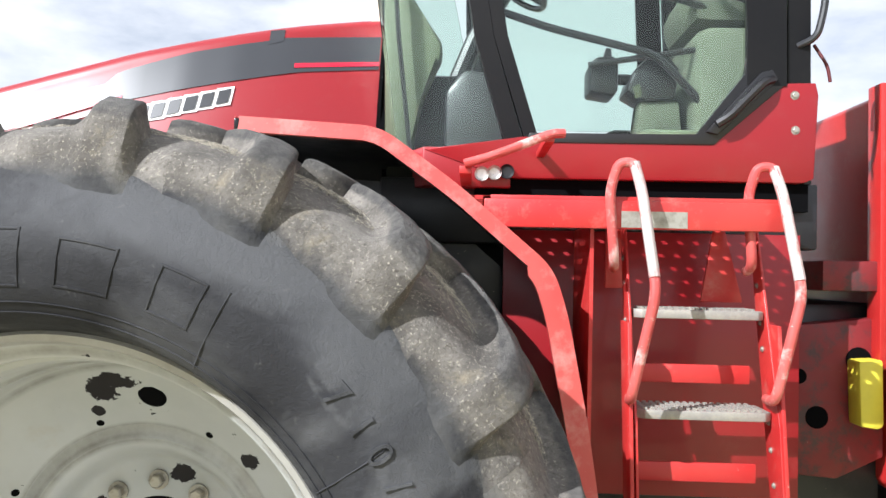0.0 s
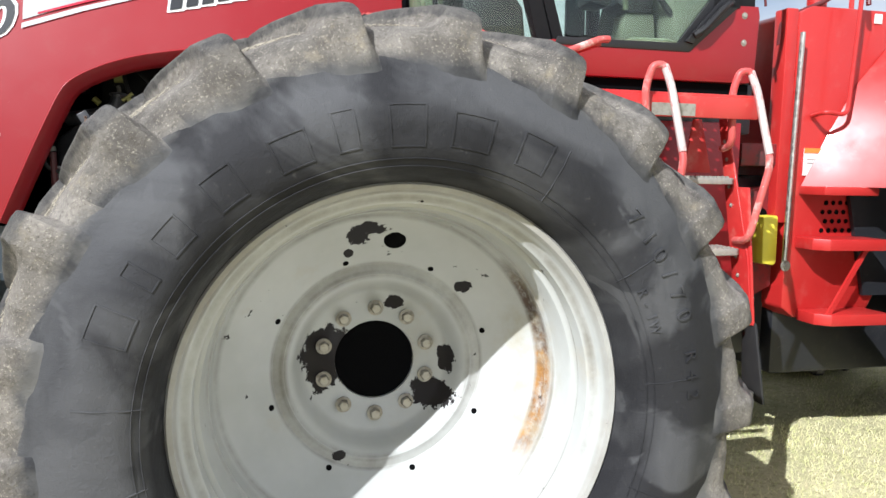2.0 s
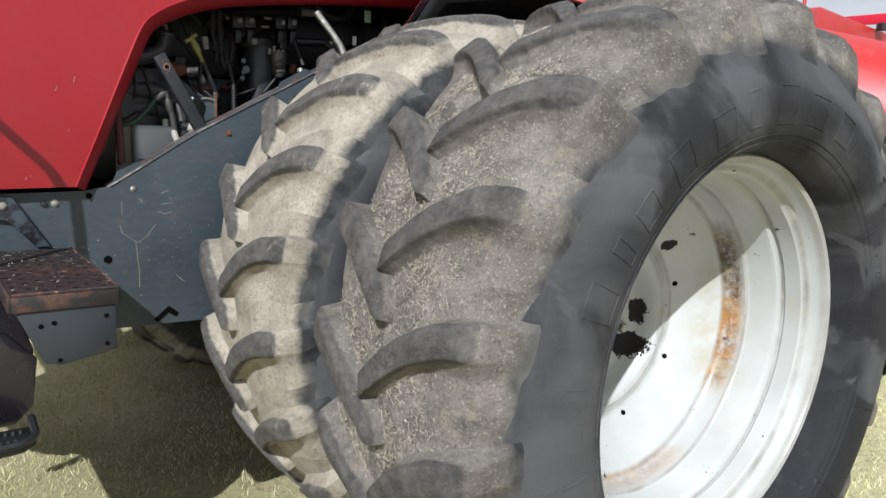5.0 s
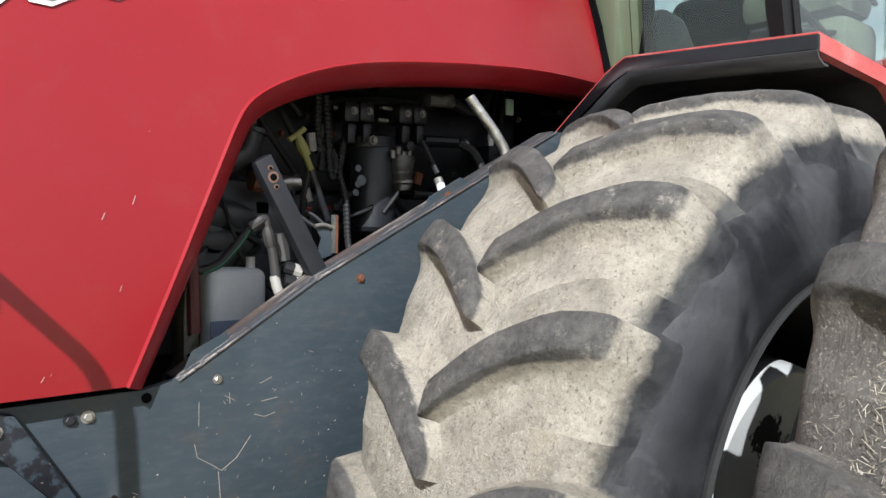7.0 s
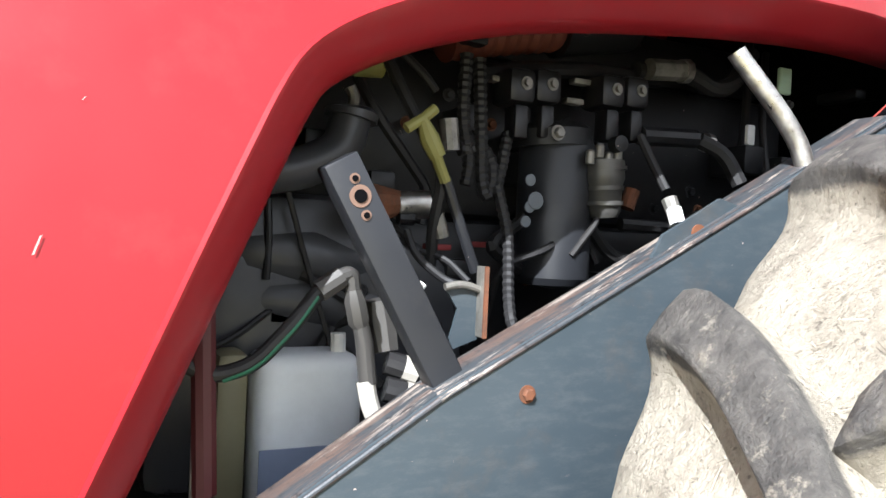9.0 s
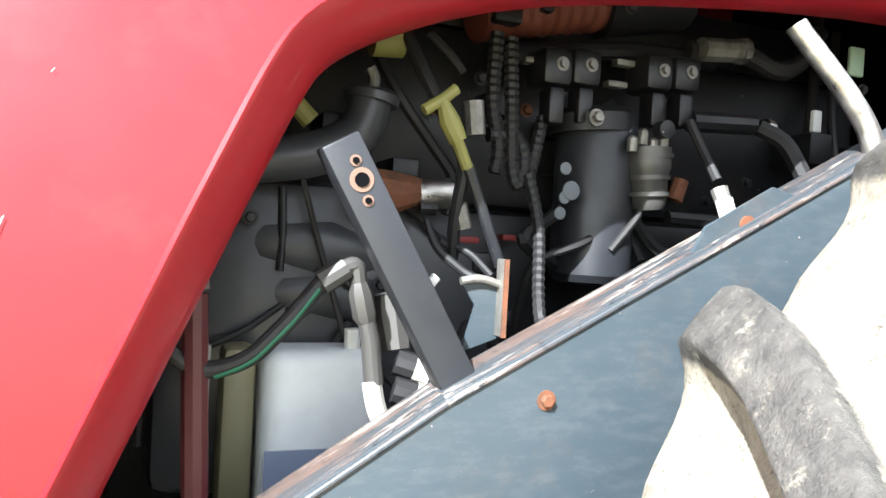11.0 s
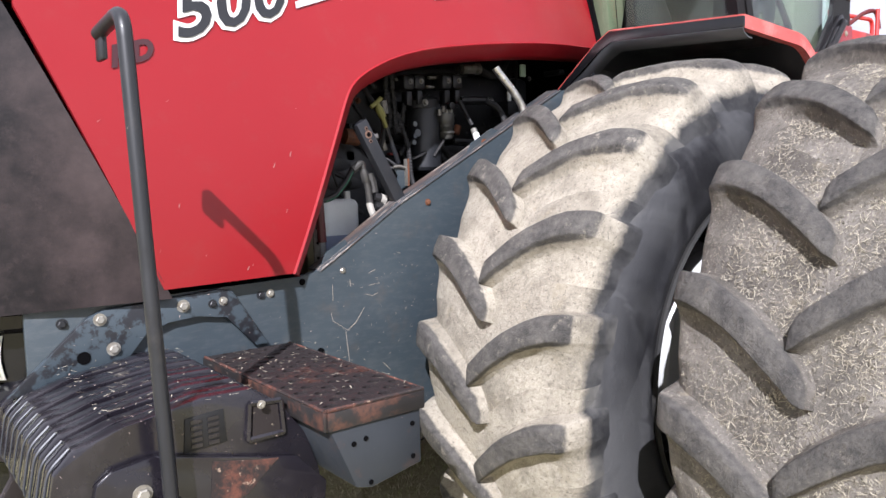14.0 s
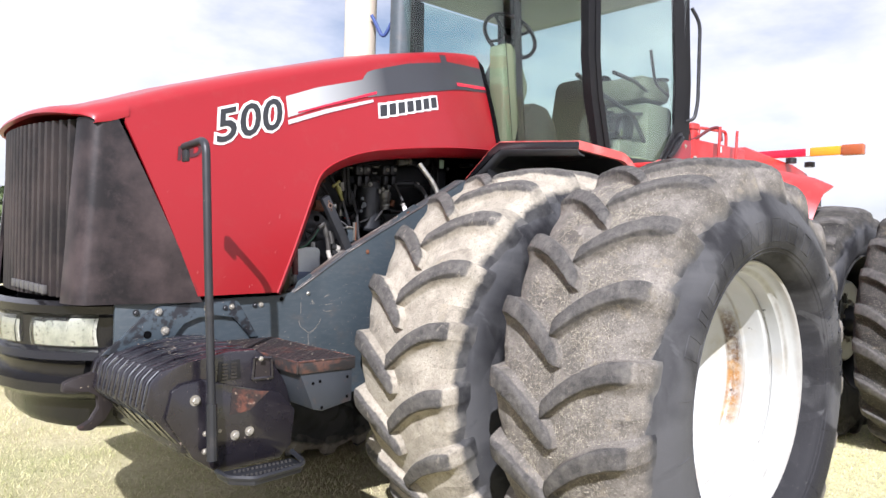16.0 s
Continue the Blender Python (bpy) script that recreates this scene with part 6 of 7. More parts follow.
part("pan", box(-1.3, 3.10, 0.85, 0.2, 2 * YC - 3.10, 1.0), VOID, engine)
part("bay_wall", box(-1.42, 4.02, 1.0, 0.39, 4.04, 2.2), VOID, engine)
part("gear_case", prism([(-1.22, 1.30), (-1.22, 1.66), (-1.12, 1.74), (-0.92, 1.74), (-0.75, 1.64), (-0.70, 1.40), (-0.80, 1.28)], 3.36, 3.46, "y", 0.03), CASE_GREY, engine, "grey engine casing, rubbed")
for q, w, rr in (((-0.99, 3.405, 1.645), 0.17, 0.052), ((-0.95, 3.40, 1.575), 0.19, 0.046), ((-1.0, 3.41, 1.52), 0.16, 0.036)):
    part("casing_rib", tube([(q[0] - w, q[1] + 0.02, q[2] + 0.012), (q[0] - w * 0.5, q[1] - 0.004, q[2] + 0.006), (q[0], q[1] - 0.010, q[2]), (q[0] + w * 0.5, q[1] - 0.002, q[2] - 0.012), (q[0] + w, q[1] + 0.03, q[2] - 0.03)], [rr * 0.5, rr * 0.9, rr, rr * 0.85, rr * 0.4], r=0, sides=20), CASE_GREY, engine)
part("casing_seam", tube([(-1.058, 3.36, 1.728), (-1.055, 3.355, 1.658), (-1.057, 3.355, 1.611)], 0.006, r=0.02), ENGINE, engine)
# intake pipe and thermostat neck
pipe = part("coolant_pipe", tube([(-1.164, 3.36, 1.75), (-1.101, 3.33, 1.757), (-1.019, 3.33, 1.772), (-0.958, 3.33, 1.805), (-0.948, 3.33, 1.853)], 0.031, r=0.06, sides=16), CASE_GREY, engine, "grey coolant pipe with a capped neck")
part("neck_cap", tube([(-0.948, 3.33, 1.852), (-0.946, 3.33, 1.863), (-0.946, 3.33, 1.869)], [0.040, 0.040, 0.03], r=0, sides=18), CASE_GREY, pipe)
part("neck_nipple", tube([(-0.946, 3.33, 1.865), (-0.943, 3.33, 1.886), (-0.951, 3.33, 1.9)], 0.009, r=0.01), GRIMY_ZINC, pipe)
part("rusty_fitting", tube([(-0.961, 3.3, 1.733), (-0.913, 3.3, 1.728), (-0.876, 3.3, 1.733)], [0.028, 0.03, 0.018], r=0), RUST, engine, "rusty brown pipe fitting")
part("silver_sleeve", tube([(-0.882, 3.3, 1.728), (-0.832, 3.3, 1.732)], 0.0215, r=0, sides=18), STEEL, engine, "bare aluminium sleeve")
part("sensor_block", tube([(-0.881, 3.29, 1.709), (-0.857, 3.29, 1.709)], 0.010, r=0), BLACK_PLASTIC, engine)
# oil filter and fuel unit
filt = part("oil_filter", lathe([(0.0, -0.008), (0.058, 0.0), (0.066, 0.012), (0.066, 0.245), (0.060, 0.262), (0.03, 0.27)], axis="z", seg=40, centre=Vector((-0.555, 3.37, 1.611)) - Vector((0, 0, 0.0))), STRUT_GREY, engine, "dark oil filter canister with peeled patches")
part("filter_head", tube([(-0.569, 3.37, 1.85), (-0.571, 3.37, 1.878), (-0.572, 3.37, 1.889)], [0.072, 0.072, 0.06], r=0, sides=28), ENGINE, filt)
for q, s2 in (((-0.646, 3.303, 1.784), 0.010), ((-0.635, 3.302, 1.751), 0.015), ((-0.65, 3.306, 1.716), 0.010), ((-0.645, 3.304, 1.74), 0.010)):
    part("bare_patch", lathe([(s2, 0.002), (s2 * 0.9, 0.0008), (0.0, 0.0006)], seg=12, centre=q), PEELED, filt)
boltpos = (-0.605, 3.295, 1.864)
bolt(filt, boltpos[0], boltpos[1], boltpos[2], 0.009, 0.012, GRIMY_ZINC)
fuel = part("fuel_sensor", tube([(-0.49, 3.31, 1.731), (-0.491, 3.31, 1.742), (-0.494, 3.31, 1.785), (-0.495, 3.31, 1.796), (-0.496, 3.31, 1.805), (-0.497, 3.31, 1.829)], [0.022, 0.028, 0.031, 0.036, 0.036, 0.036], r=0, sides=24), CAST, engine, "cast metal fuel sensor")
for zc in (1.752, 1.778, 1.812):
    part("sensor_ring", tube([(-0.494, 3.31, zc), (-0.4945, 3.31, zc + 0.007)], 0.038 if zc > 1.8 else 0.034, r=0, sides=20), CAST, fuel)
for px in range(4):
    part("terminal", lathe([(0.008, -0.02), (0.008, 0.0), (0.005, 0.004)], seg=10, axis="z", centre=Vector((-0.541, 3.29, 1.838)) + Vector((0.019 * px, 0, 0.012 * (px % 2)))), GRIMY_ZINC, fuel)
part("sensor_eye", lathe([(0.004, -0.012), (0.014, -0.01), (0.014, 0.01)], seg=16, centre=(-0.492, 3.28, 1.855)), ENGINE, fuel)
part("rusty_sensor", tube([(-0.427, 3.33, 1.751), (-0.415, 3.33, 1.785)], 0.014, r=0), RUST, engine)
# injector connectors
for q in ((-0.664, 3.32, 1.936), (-0.614, 3.32, 1.941), (-0.481, 3.32, 1.95), (-0.428, 3.32, 1.954)):
    q = Vector(q)
    c = part("connector", box(q.x - 0.026, q.y - 0.012, q.z - 0.028, q.x + 0.026, q.y + 0.06, q.z + 0.03, 0.012), BLACK_PLASTIC, engine, "black injector connector")
    part("connector_stud", lathe([(0.0, -0.006), (0.006, -0.006), (0.006, 0.0), (0.011, 0.0), (0.011, 0.008)], seg=12, centre=(q.x + 0.004, q.y - 0.014, q.z + 0.004)), GRIMY_ZINC, c)
    part("connector_tail", box(q.x - 0.012, q.y - 0.008, q.z - 0.085, q.x + 0.014, q.y + 0.03, q.z - 0.03, 0.005), BLACK_PLASTIC, c)
part("harness", tube([(-0.754, 3.36, 1.949), (-0.623, 3.37, 1.98), (-0.496, 3.37, 1.996), (-0.325, 3.38, 2.003)], 0.016, r=0.03), BLACK_PLASTIC, engine)
for a in ((-0.685, 3.345, 1.949), (-0.522, 3.345, 1.967), (-0.536, 3.345, 1.931)):
    a = Vector(a)
    part("bracket_tab", box(a.x - 0.018, a.y, a.z - 0.004, a.x + 0.018, a.y + 0.02, a.z + 0.006, 0.002), GRIMY_ZINC, engine)
# corrugated looms
for path, rad in (([(-0.76, 3.33, 1.976), (-0.768, 3.32, 1.873), (-0.75, 3.32, 1.808), (-0.757, 3.32, 1.766)], 0.012), ([(-0.737, 3.33, 1.971), (-0.739, 3.31, 1.858), (-0.734, 3.31, 1.775), (-0.723, 3.31, 1.743), (-0.712, 3.31, 1.786), (-0.721, 3.32, 1.828), (-0.774, 3.32, 1.824)], 0.012), ([(-0.711, 3.3, 1.768), (-0.698, 3.28, 1.694), (-0.705, 3.26, 1.597), (-0.71, 3.24, 1.555), (-0.687, 3.22, 1.507)], 0.010), ([(-0.672, 3.34, 1.861), (-0.688, 3.33, 1.798), (-0.699, 3.33, 1.745)], 0.011)):
    part("cable_loom", tube(dense(path, 0.006), rad, r=0, sides=8, ridged=0.18), HOSE, engine, "black corrugated cable sleeve")
for path, rad in (([(-0.915, 3.28, 1.941), (-0.893, 3.24, 1.868), (-0.865, 3.22, 1.81), (-0.843, 3.22, 1.768), (-0.847, 3.24, 1.701), (-0.84, 3.26, 1.64)], 0.009), ([(-0.879, 3.26, 1.691), (-0.872, 3.24, 1.654), (-0.83, 3.22, 1.62), (-0.806, 3.2, 1.615)], 0.006), ([(-0.857, 3.26, 1.662), (-0.824, 3.24, 1.653), (-0.806, 3.2, 1.622)], 0.005), ([(-0.863, 3.34, 1.963), (-0.83, 3.33, 1.933), (-0.811, 3.33, 1.911)], 0.007), ([(-0.429, 3.3, 1.878), (-0.414, 3.28, 1.827), (-0.409, 3.25, 1.781)], 0.008), ([(-0.272, 3.32, 1.887), (-0.228, 3.3, 1.865), (-0.207, 3.28, 1.808)], 0.015), ([(-0.423, 3.35, 1.724), (-0.302, 3.34, 1.722), (-0.252, 3.33, 1.749)], 0.012), ([(-0.483, 3.36, 1.716), (-0.434, 3.36, 1.661), (-0.352, 3.36, 1.655)], 0.012), ([(0.039, 3.5, 2.181), (-0.015, 3.45, 2.003), (-0.078, 3.4, 1.858)], 0.010), ([(0.035, 3.45, 2.122), (-0.022, 3.4, 1.95), (-0.051, 3.35, 1.804)], 0.008)):
    part("cable", tube(path, rad, r=0.05, sides=8), HOSE, engine)
part("white_plug", tube([(-0.448, 3.2, 1.763), (-0.446, 3.19, 1.741), (-0.447, 3.18, 1.722)], [0.013, 0.012, 0.012], r=0), GRIMY_ZINC, engine)
part("plug_tip", tube([(-0.448, 3.188, 1.746), (-0.449, 3.176, 1.721)], 0.0125, r=0), DECAL_WHITE, engine, "white plug")
# turbo hose at the top
part("turbo_hose", tube(dense([(-0.762, 3.42, 2.031), (-0.663, 3.42, 2.056), (-0.535, 3.42, 2.083)], 0.012), 0.05, r=0, sides=20, ridged=0.07), ORANGE_HOSE, engine, "orange ribbed charge-air hose")
part("turbo_pipe", tube([(-0.541, 3.42, 2.082), (-0.457, 3.42, 2.101), (-0.375, 3.42, 2.119)], 0.06, r=0.02, sides=20), ENGINE, engine)
part("heater_hose", tube([(-0.396, 3.36, 2.008), (-0.27, 3.36, 2.021), (-0.204, 3.36, 1.995), (-0.153, 3.36, 2.012), (-0.084, 3.38, 2.088)], 0.017, r=0.05), HOSE, engine)
part("heater_pipe", tube([(-0.383, 3.34, 2.008), (-0.288, 3.34, 2.017)], 0.020, r=0), GRIMY_ZINC, engine)
part("hose_clamp", tube([(-0.305, 3.34, 2.015), (-0.291, 3.34, 2.017)], 0.023, r=0), STEEL, engine)
part("fuel_rail", tube([(-0.413, 3.32, 1.882), (-0.285, 3.32, 1.889)], 0.018, r=0), ENGINE, engine)
part("rail_clamp", tube([(-0.26, 3.32, 1.886), (-0.245, 3.32, 1.883)], 0.018, r=0), STEEL, engine)
part("breather_cap", tube([(-0.958, 3.3, 1.935), (-0.915, 3.3, 1.938)], 0.026, r=0, sides=16), OLIVE_YELLOW, engine, "dirty yellow cap")
part("brass_plug", tube([(-1.052, 3.34, 1.843), (-1.027, 3.34, 1.819)], 0.014, r=0), OLIVE_YELLOW, engine)
# dipstick
dip = part("dipstick_handle", tube([(-0.912, 3.2, 1.827), (-0.887, 3.2, 1.844), (-0.87, 3.2, 1.859)], 0.0075, r=0.0), OLIVE_YELLOW, engine, "yellow T-shaped dipstick handle")
part("handle_stem", tube([(-0.889, 3.2, 1.844), (-0.877, 3.2, 1.817), (-0.863, 3.2, 1.793)], [0.007, 0.014, 0.012], r=0), OLIVE_YELLOW, dip)
part("handle_tail", tube([(-0.873, 3.2, 1.81), (-0.845, 3.21, 1.761)], 0.008, r=0), OLIVE_YELLOW, dip)
part("dipstick_tube", tube([(-0.843, 3.215, 1.767), (-0.82, 3.22, 1.717), (-0.781, 3.23, 1.636)], 0.008, r=0.02), STRUT_GREY, dip)
part("grey_plug", tube([(-0.821, 3.26, 1.858), (-0.815, 3.26, 1.812)], 0.014, r=0), GRIMY_ZINC, engine)
part("small_plug", tube([(-0.842, 3.24, 1.716), (-0.832, 3.24, 1.683)], 0.011, r=0), GRIMY_ZINC, engine)
for q in ((-0.781, 3.355, 1.668), (-0.679, 3.4, 1.675)):
    q = Vector(q)
    part("red_mark", box(q.x - 0.022, q.y - 0.004, q.z - 0.005, q.x + 0.02, q.y + 0.02, q.z + 0.005, 0.002), flat("red_primer", (0.20, 0.02, 0.02), 0.6), engine)
# washer tank
tank = part("fluid_tank", box(-1.085, 3.25, 1.21, -0.934, 3.358, 1.515, 0.025, seg=3), TANK_WHITE, engine, "milky white fluid tank, a third full")
part("fluid_line", box(-1.080, 3.246, 1.235, -0.939, 3.249, 1.392), TANK_FLUID, tank)
part("tank_nub", tube([(-0.966, 3.285, 1.508), (-0.967, 3.285, 1.541)], 0.011, r=0), DECAL_WHITE, tank)
part("tank_shoulder", box(-1.132, 3.285, 1.26, -1.088, 3.355, 1.515, 0.012), flat("stained_tank_plastic", (0.24, 0.22, 0.13), 0.5), tank)
part("slotted_bar", prism([(-1.178, 1.25), (-1.178, 1.54), (-1.155, 1.54), (-1.155, 1.25)], 3.15, 3.158, "y", 0.001), GRIMY_ZINC, engine, "slotted steel bar")
for k in range(6):
    part("slot_hole", lathe([(0.005, -0.001), (0.005, 0.001)], seg=10, centre=(-1.166, 3.1495, 1.285 + k * 0.048)), VOID, engine)
part("red_pipe", tube([(-1.176, 3.12, 1.598), (-1.166, 3.12, 1.386)], 0.014, r=0), flat("dull_red_pipe", (0.075, 0.014, 0.016), 0.5), engine, "dull dark red upright pipe")
part("pipe_sleeve", tube([(-1.179, 3.12, 1.622), (-1.177, 3.12, 1.602)], 0.0165, r=0), GRIMY_ZINC, engine)
# hoses near the tank
part("green_line_hose", tube([(-1.212, 3.13, 1.567), (-1.197, 3.12, 1.534), (-1.163, 3.12, 1.516), (-1.12, 3.11, 1.529), (-1.075, 3.11, 1.577), (-1.048, 3.12, 1.61), (-1.033, 3.12, 1.621)], 0.0098, r=0.08, sides=12), HOSE, engine, "black hose with a green line")
part("green_line", tube([(-1.153, 3.109, 1.513), (-1.118, 3.1, 1.528), (-1.074, 3.1, 1.575), (-1.049, 3.11, 1.607)], 0.0022, r=0.07, sides=5), flat("green_stripe", (0.015, 0.12, 0.06), 0.5), engine)
part("hose_ferrule", tube([(-1.046, 3.12, 1.612), (-1.019, 3.12, 1.63)], 0.0135, r=0), DULL_STEEL, engine)
part("hose_elbow", tube([(-1.021, 3.12, 1.63), (-1.007, 3.12, 1.635), (-1.004, 3.12, 1.615)], 0.010, r=0.01), DULL_STEEL, engine)
part("hex_union", tube([(-1.004, 3.12, 1.615), (-1.001, 3.12, 1.602), (-0.995, 3.12, 1.577), (-0.991, 3.12, 1.568)], [0.010, 0.0135, 0.0135, 0.009], r=0, sides=8), DULL_STEEL, engine)
part("union_sleeve", tube([(-0.992, 3.12, 1.571), (-0.987, 3.12, 1.552), (-0.98, 3.12, 1.501)], [0.010, 0.011, 0.0115], r=0, sides=12), DULL_STEEL, engine)
part("pale_hose", tube([(-0.983, 3.12, 1.504), (-0.978, 3.115, 1.473), (-0.961, 3.11, 1.442)], 0.0115, r=0.04), WHITE_HOSE, engine, "pale grey hose")
for a, b in (((-0.954, 3.13, 1.492), (-0.909, 3.12, 1.48)), ((-0.95, 3.14, 1.523), (-0.911, 3.13, 1.511))):
    part("hose_end", tube([a, tuple((Vector(a) * 2 + Vector(b)) / 3), b], 0.016, r=0.02), HOSE, engine)
    part("hose_sleeve", tube([tuple((Vector(a) + Vector(b) * 1.2) / 2.2), b], 0.0165, r=0), WHITE_HOSE, engine)
part("grey_valve", tube([(-0.957, 3.16, 1.6), (-0.952, 3.16, 1.573), (-0.947, 3.15, 1.534)], [0.018, 0.022, 0.018], r=0, sides=8), DULL_STEEL, engine)
part("clip_tab", tube([(-0.919, 3.12, 1.616), (-0.913, 3.12, 1.624)], 0.006, r=0), DECAL_WHITE, engine)
# slanting strut, fin bracket, bright rod
sa, sb = Vector((-1.043, 3.055, 1.754)), Vector((-0.897, 3.055, 1.502))
d = sb - sa
BARE_RUST = flat("bare_rusty_steel", (0.17, 0.10, 0.07), 0.65)
strut = part("strut", box(-0.0215, -0.004, -0.01, 0.0215, 0.03, d.length + 0.01, 0.003), STRUT_GREY, tractor, "dark slanting strut with drilled rusty end")
strut.matrix_local = Matrix.Translation(sa) @ d.to_track_quat("Z", "Y").to_matrix().to_4x4()
strut.rotation_euler = (0, math.atan2(d.x, d.z), 0)
for k, rr in ((0.004, 0.0035), (0.024, 0.0075), (0.046, 0.0035)):
    part("strut_ring", lathe([(rr * 1.7, -0.0055), (rr * 1.7, -0.003)], seg=18, centre=(0.004 * (k - 0.03) * 40, 0, 0.012 + k)), BARE_RUST, strut)
    part("strut_hole", lathe([(rr, -0.007), (rr, -0.003)], seg=14, centre=(0.004 * (k - 0.03) * 40, 0, 0.012 + k)), VOID, strut)
fa = Vector((-0.83, 3.12, 1.648))
fb = Vector((-0.824, 3.12, 1.556))
fin = part("fin_bracket", box(fa.x - 0.003, 3.105, fb.z, fa.x, 3.128, fa.z, 0.001), GRIMY_ZINC, tractor, "bare steel fin bracket catching the sun")
part("fin_edge", box(fa.x - 0.004, 3.101, fb.z, fa.x + 0.001, 3.105, fa.z), RUST, fin)
part("fin_plate", prism([(fa.x - 0.05, fa.z - 0.028), (fa.x, fa.z - 0.03), (fa.x, fb.z - 0.004), (fa.x - 0.045, fb.z - 0.02), (fa.x - 0.03, fb.z + 0.035)], 3.125, 3.129, "y"), BLUEGREY, fin)
part("fin_lip", tube([(-0.882, 3.12, 1.62), (-0.857, 3.12, 1.625), (-0.831, 3.12, 1.617)], 0.005, r=0.02), GRIMY_ZINC, fin)
rod = part("bright_rod", tube([(-0.431, 3.0915, 1.980), (-0.425, 3.088, 1.970), (-0.367, 3.06, 1.891), (-0.339, 3.05, 1.848), (-0.329, 3.045, 1.815)], 0.0145, r=0.05, sides=14), STEEL, tractor, "bright steel rod rising from the chassis rail")
o = part("rail_tab", prism([(-0.62, 1.665), (-0.60, 1.70), (-0.50, 1.755), (-0.46, 1.745)], 3.04, 3.046, "y"), BLUEGREY, rail, "cut tab on the rail")
part("tab_hole", lathe([(0.012, -0.002), (0.012, 0.001)], seg=14, centre=(-0.54, 3.039, 1.705)), RUST, rail)
part("rail_tab", prism([(-1.215, 1.325), (-1.20, 1.36), (-1.13, 1.395), (-1.12, 1.38)], 3.04, 3.046, "y"), BLUEGREY, rail)
# added green block imitates daylight on grass showing past the engine
g1 = Vector((-0.076, 3.3, 2.025))
part("green_cap", box(g1.x - 0.015, g1.y, g1.z - 0.03, g1.x + 0.018, g1.y + 0.01, g1.z + 0.022, 0.004), LIGHT_GREEN, engine, "pale green patch standing for daylit grass beyond the engine")
g2 = Vector((-0.116, 3.34, 1.916))
part("white_tag", box(g2.x - 0.010, g2.y, g2.z - 0.02, g2.x + 0.010, g2.y + 0.01, g2.z + 0.02, 0.003), DECAL_WHITE, engine)

# bay clutter against the block
cl = random.Random(44)
for _ in range(22):
    x, z = cl.uniform(-1.05, 0.25), cl.uniform(1.35, 2.05)
    pts = [(x, cl.uniform(3.30, 3.42), z)]
    for _ in range(3):
        x, z = x + cl.uniform(-0.12, 0.12), z - cl.uniform(0.03, 0.14)
        pts.append((x, cl.uniform(3.30, 3.42), z))
    part("cable", tube(pts, cl.uniform(0.004, 0.011), r=0.04, sides=7), HOSE, engine)
for _ in range(34):
    x, z, w, h = cl.uniform(-1.15, 0.25), cl.uniform(1.35, 2.08), cl.uniform(0.01, 0.035), cl.uniform(0.01, 0.03)
    part("bracket", box(x - w, 3.36, z - h, x + w, 3.46, z + h, 0.004), ENGINE, engine)
for _ in range(40):
    bolt(engine, cl.uniform(-1.15, 0.25), cl.choice((3.35, 3.43)), cl.uniform(1.35, 2.08), 0.008, 0.010, cl.choice((DULL_STEEL, ENGINE, RUST)))

# ---- raised marks on the front outer tyre ----
def side_y(r):
    prof = [(0.584, 0.328), (0.60, 0.356), (0.64, 0.375), (0.655, 0.379), (0.70, 0.384), (0.735, 0.381), (0.76, 0.373), (0.785, 0.361), (0.81, 0.348), (0.86, 0.322)]
    return -lerp_line(prof, r)


def arc_words(text, r0, ang0, size, spread, height=0.004, name="raised_letter"):
    """Letters along the sidewall, tops outward, read clockwise from ang0 (degrees)."""
    for i, ch in enumerate(text):
        v, f = words(ch, size, 0.0, height)
        if not v:
            continue
        wd = max(p[0] for p in v)
        pts = []
        a = radians(ang0 - i * spread)
        for x, y, z in v:
            r = r0 + y
            t = a - (x - wd / 2) / (r0 + size * 0.35)
            pts.append((r * math.cos(t), side_y(r) - z - 0.0005, r * math.sin(t)))
        part(name, from_lists(pts, f), RUBBER, front_outer, smooth=0)


arc_words("710/70", 0.705, 42.4, 0.062, 4.55)
arc_words("R42", 0.705, 11.0, 0.05, 4.0)
arc_words("R-1W", 0.632, 28.0, 0.036, 2.9, 0.003)


def frame_block(r0, r1, a0, a1, name="raised_block"):
    """A raised outline that stands for one letter of the maker's name."""
    bm = bmesh.new()
    def ring(ra, rb, ta, tb, h):
        out = []
        n = 4
        loop = [(ra, ta + (tb - ta) * i / n) for i in range(n)] + [(ra + (rb - ra) * i / n, tb) for i in range(n)] + [(rb, tb + (ta - tb) * i / n) for i in range(n)] + [(rb + (ra - rb) * i / n, ta) for i in range(n)]
        for r, t in loop:
            out.append(bm.verts.new((r * math.cos(t), side_y(r) - h, r * math.sin(t))))
        return out
    e = 0.0048
    da = e / r0
    rows = [ring(r0, r1, a0, a1, -0.002), ring(r0 + 0.002, r1 - 0.002, a0 - da * 0.3, a1 + da * 0.3, 0.0022), ring(r0 + e, r1 - e, a0 - da, a1 + da, 0.0022), ring(r0 + e + 0.002, r1 - e - 0.002, a0 - da * 1.3, a1 + da * 1.3, -0.002)]
    for a, b in zip(rows, rows[1:]):
        for k in range(len(a)):
            bm.faces.new((a[k], a[(k + 1) % len(a)], b[(k + 1) % len(a)], b[k]))
    part(name, bm, RUBBER, front_outer, smooth=30)


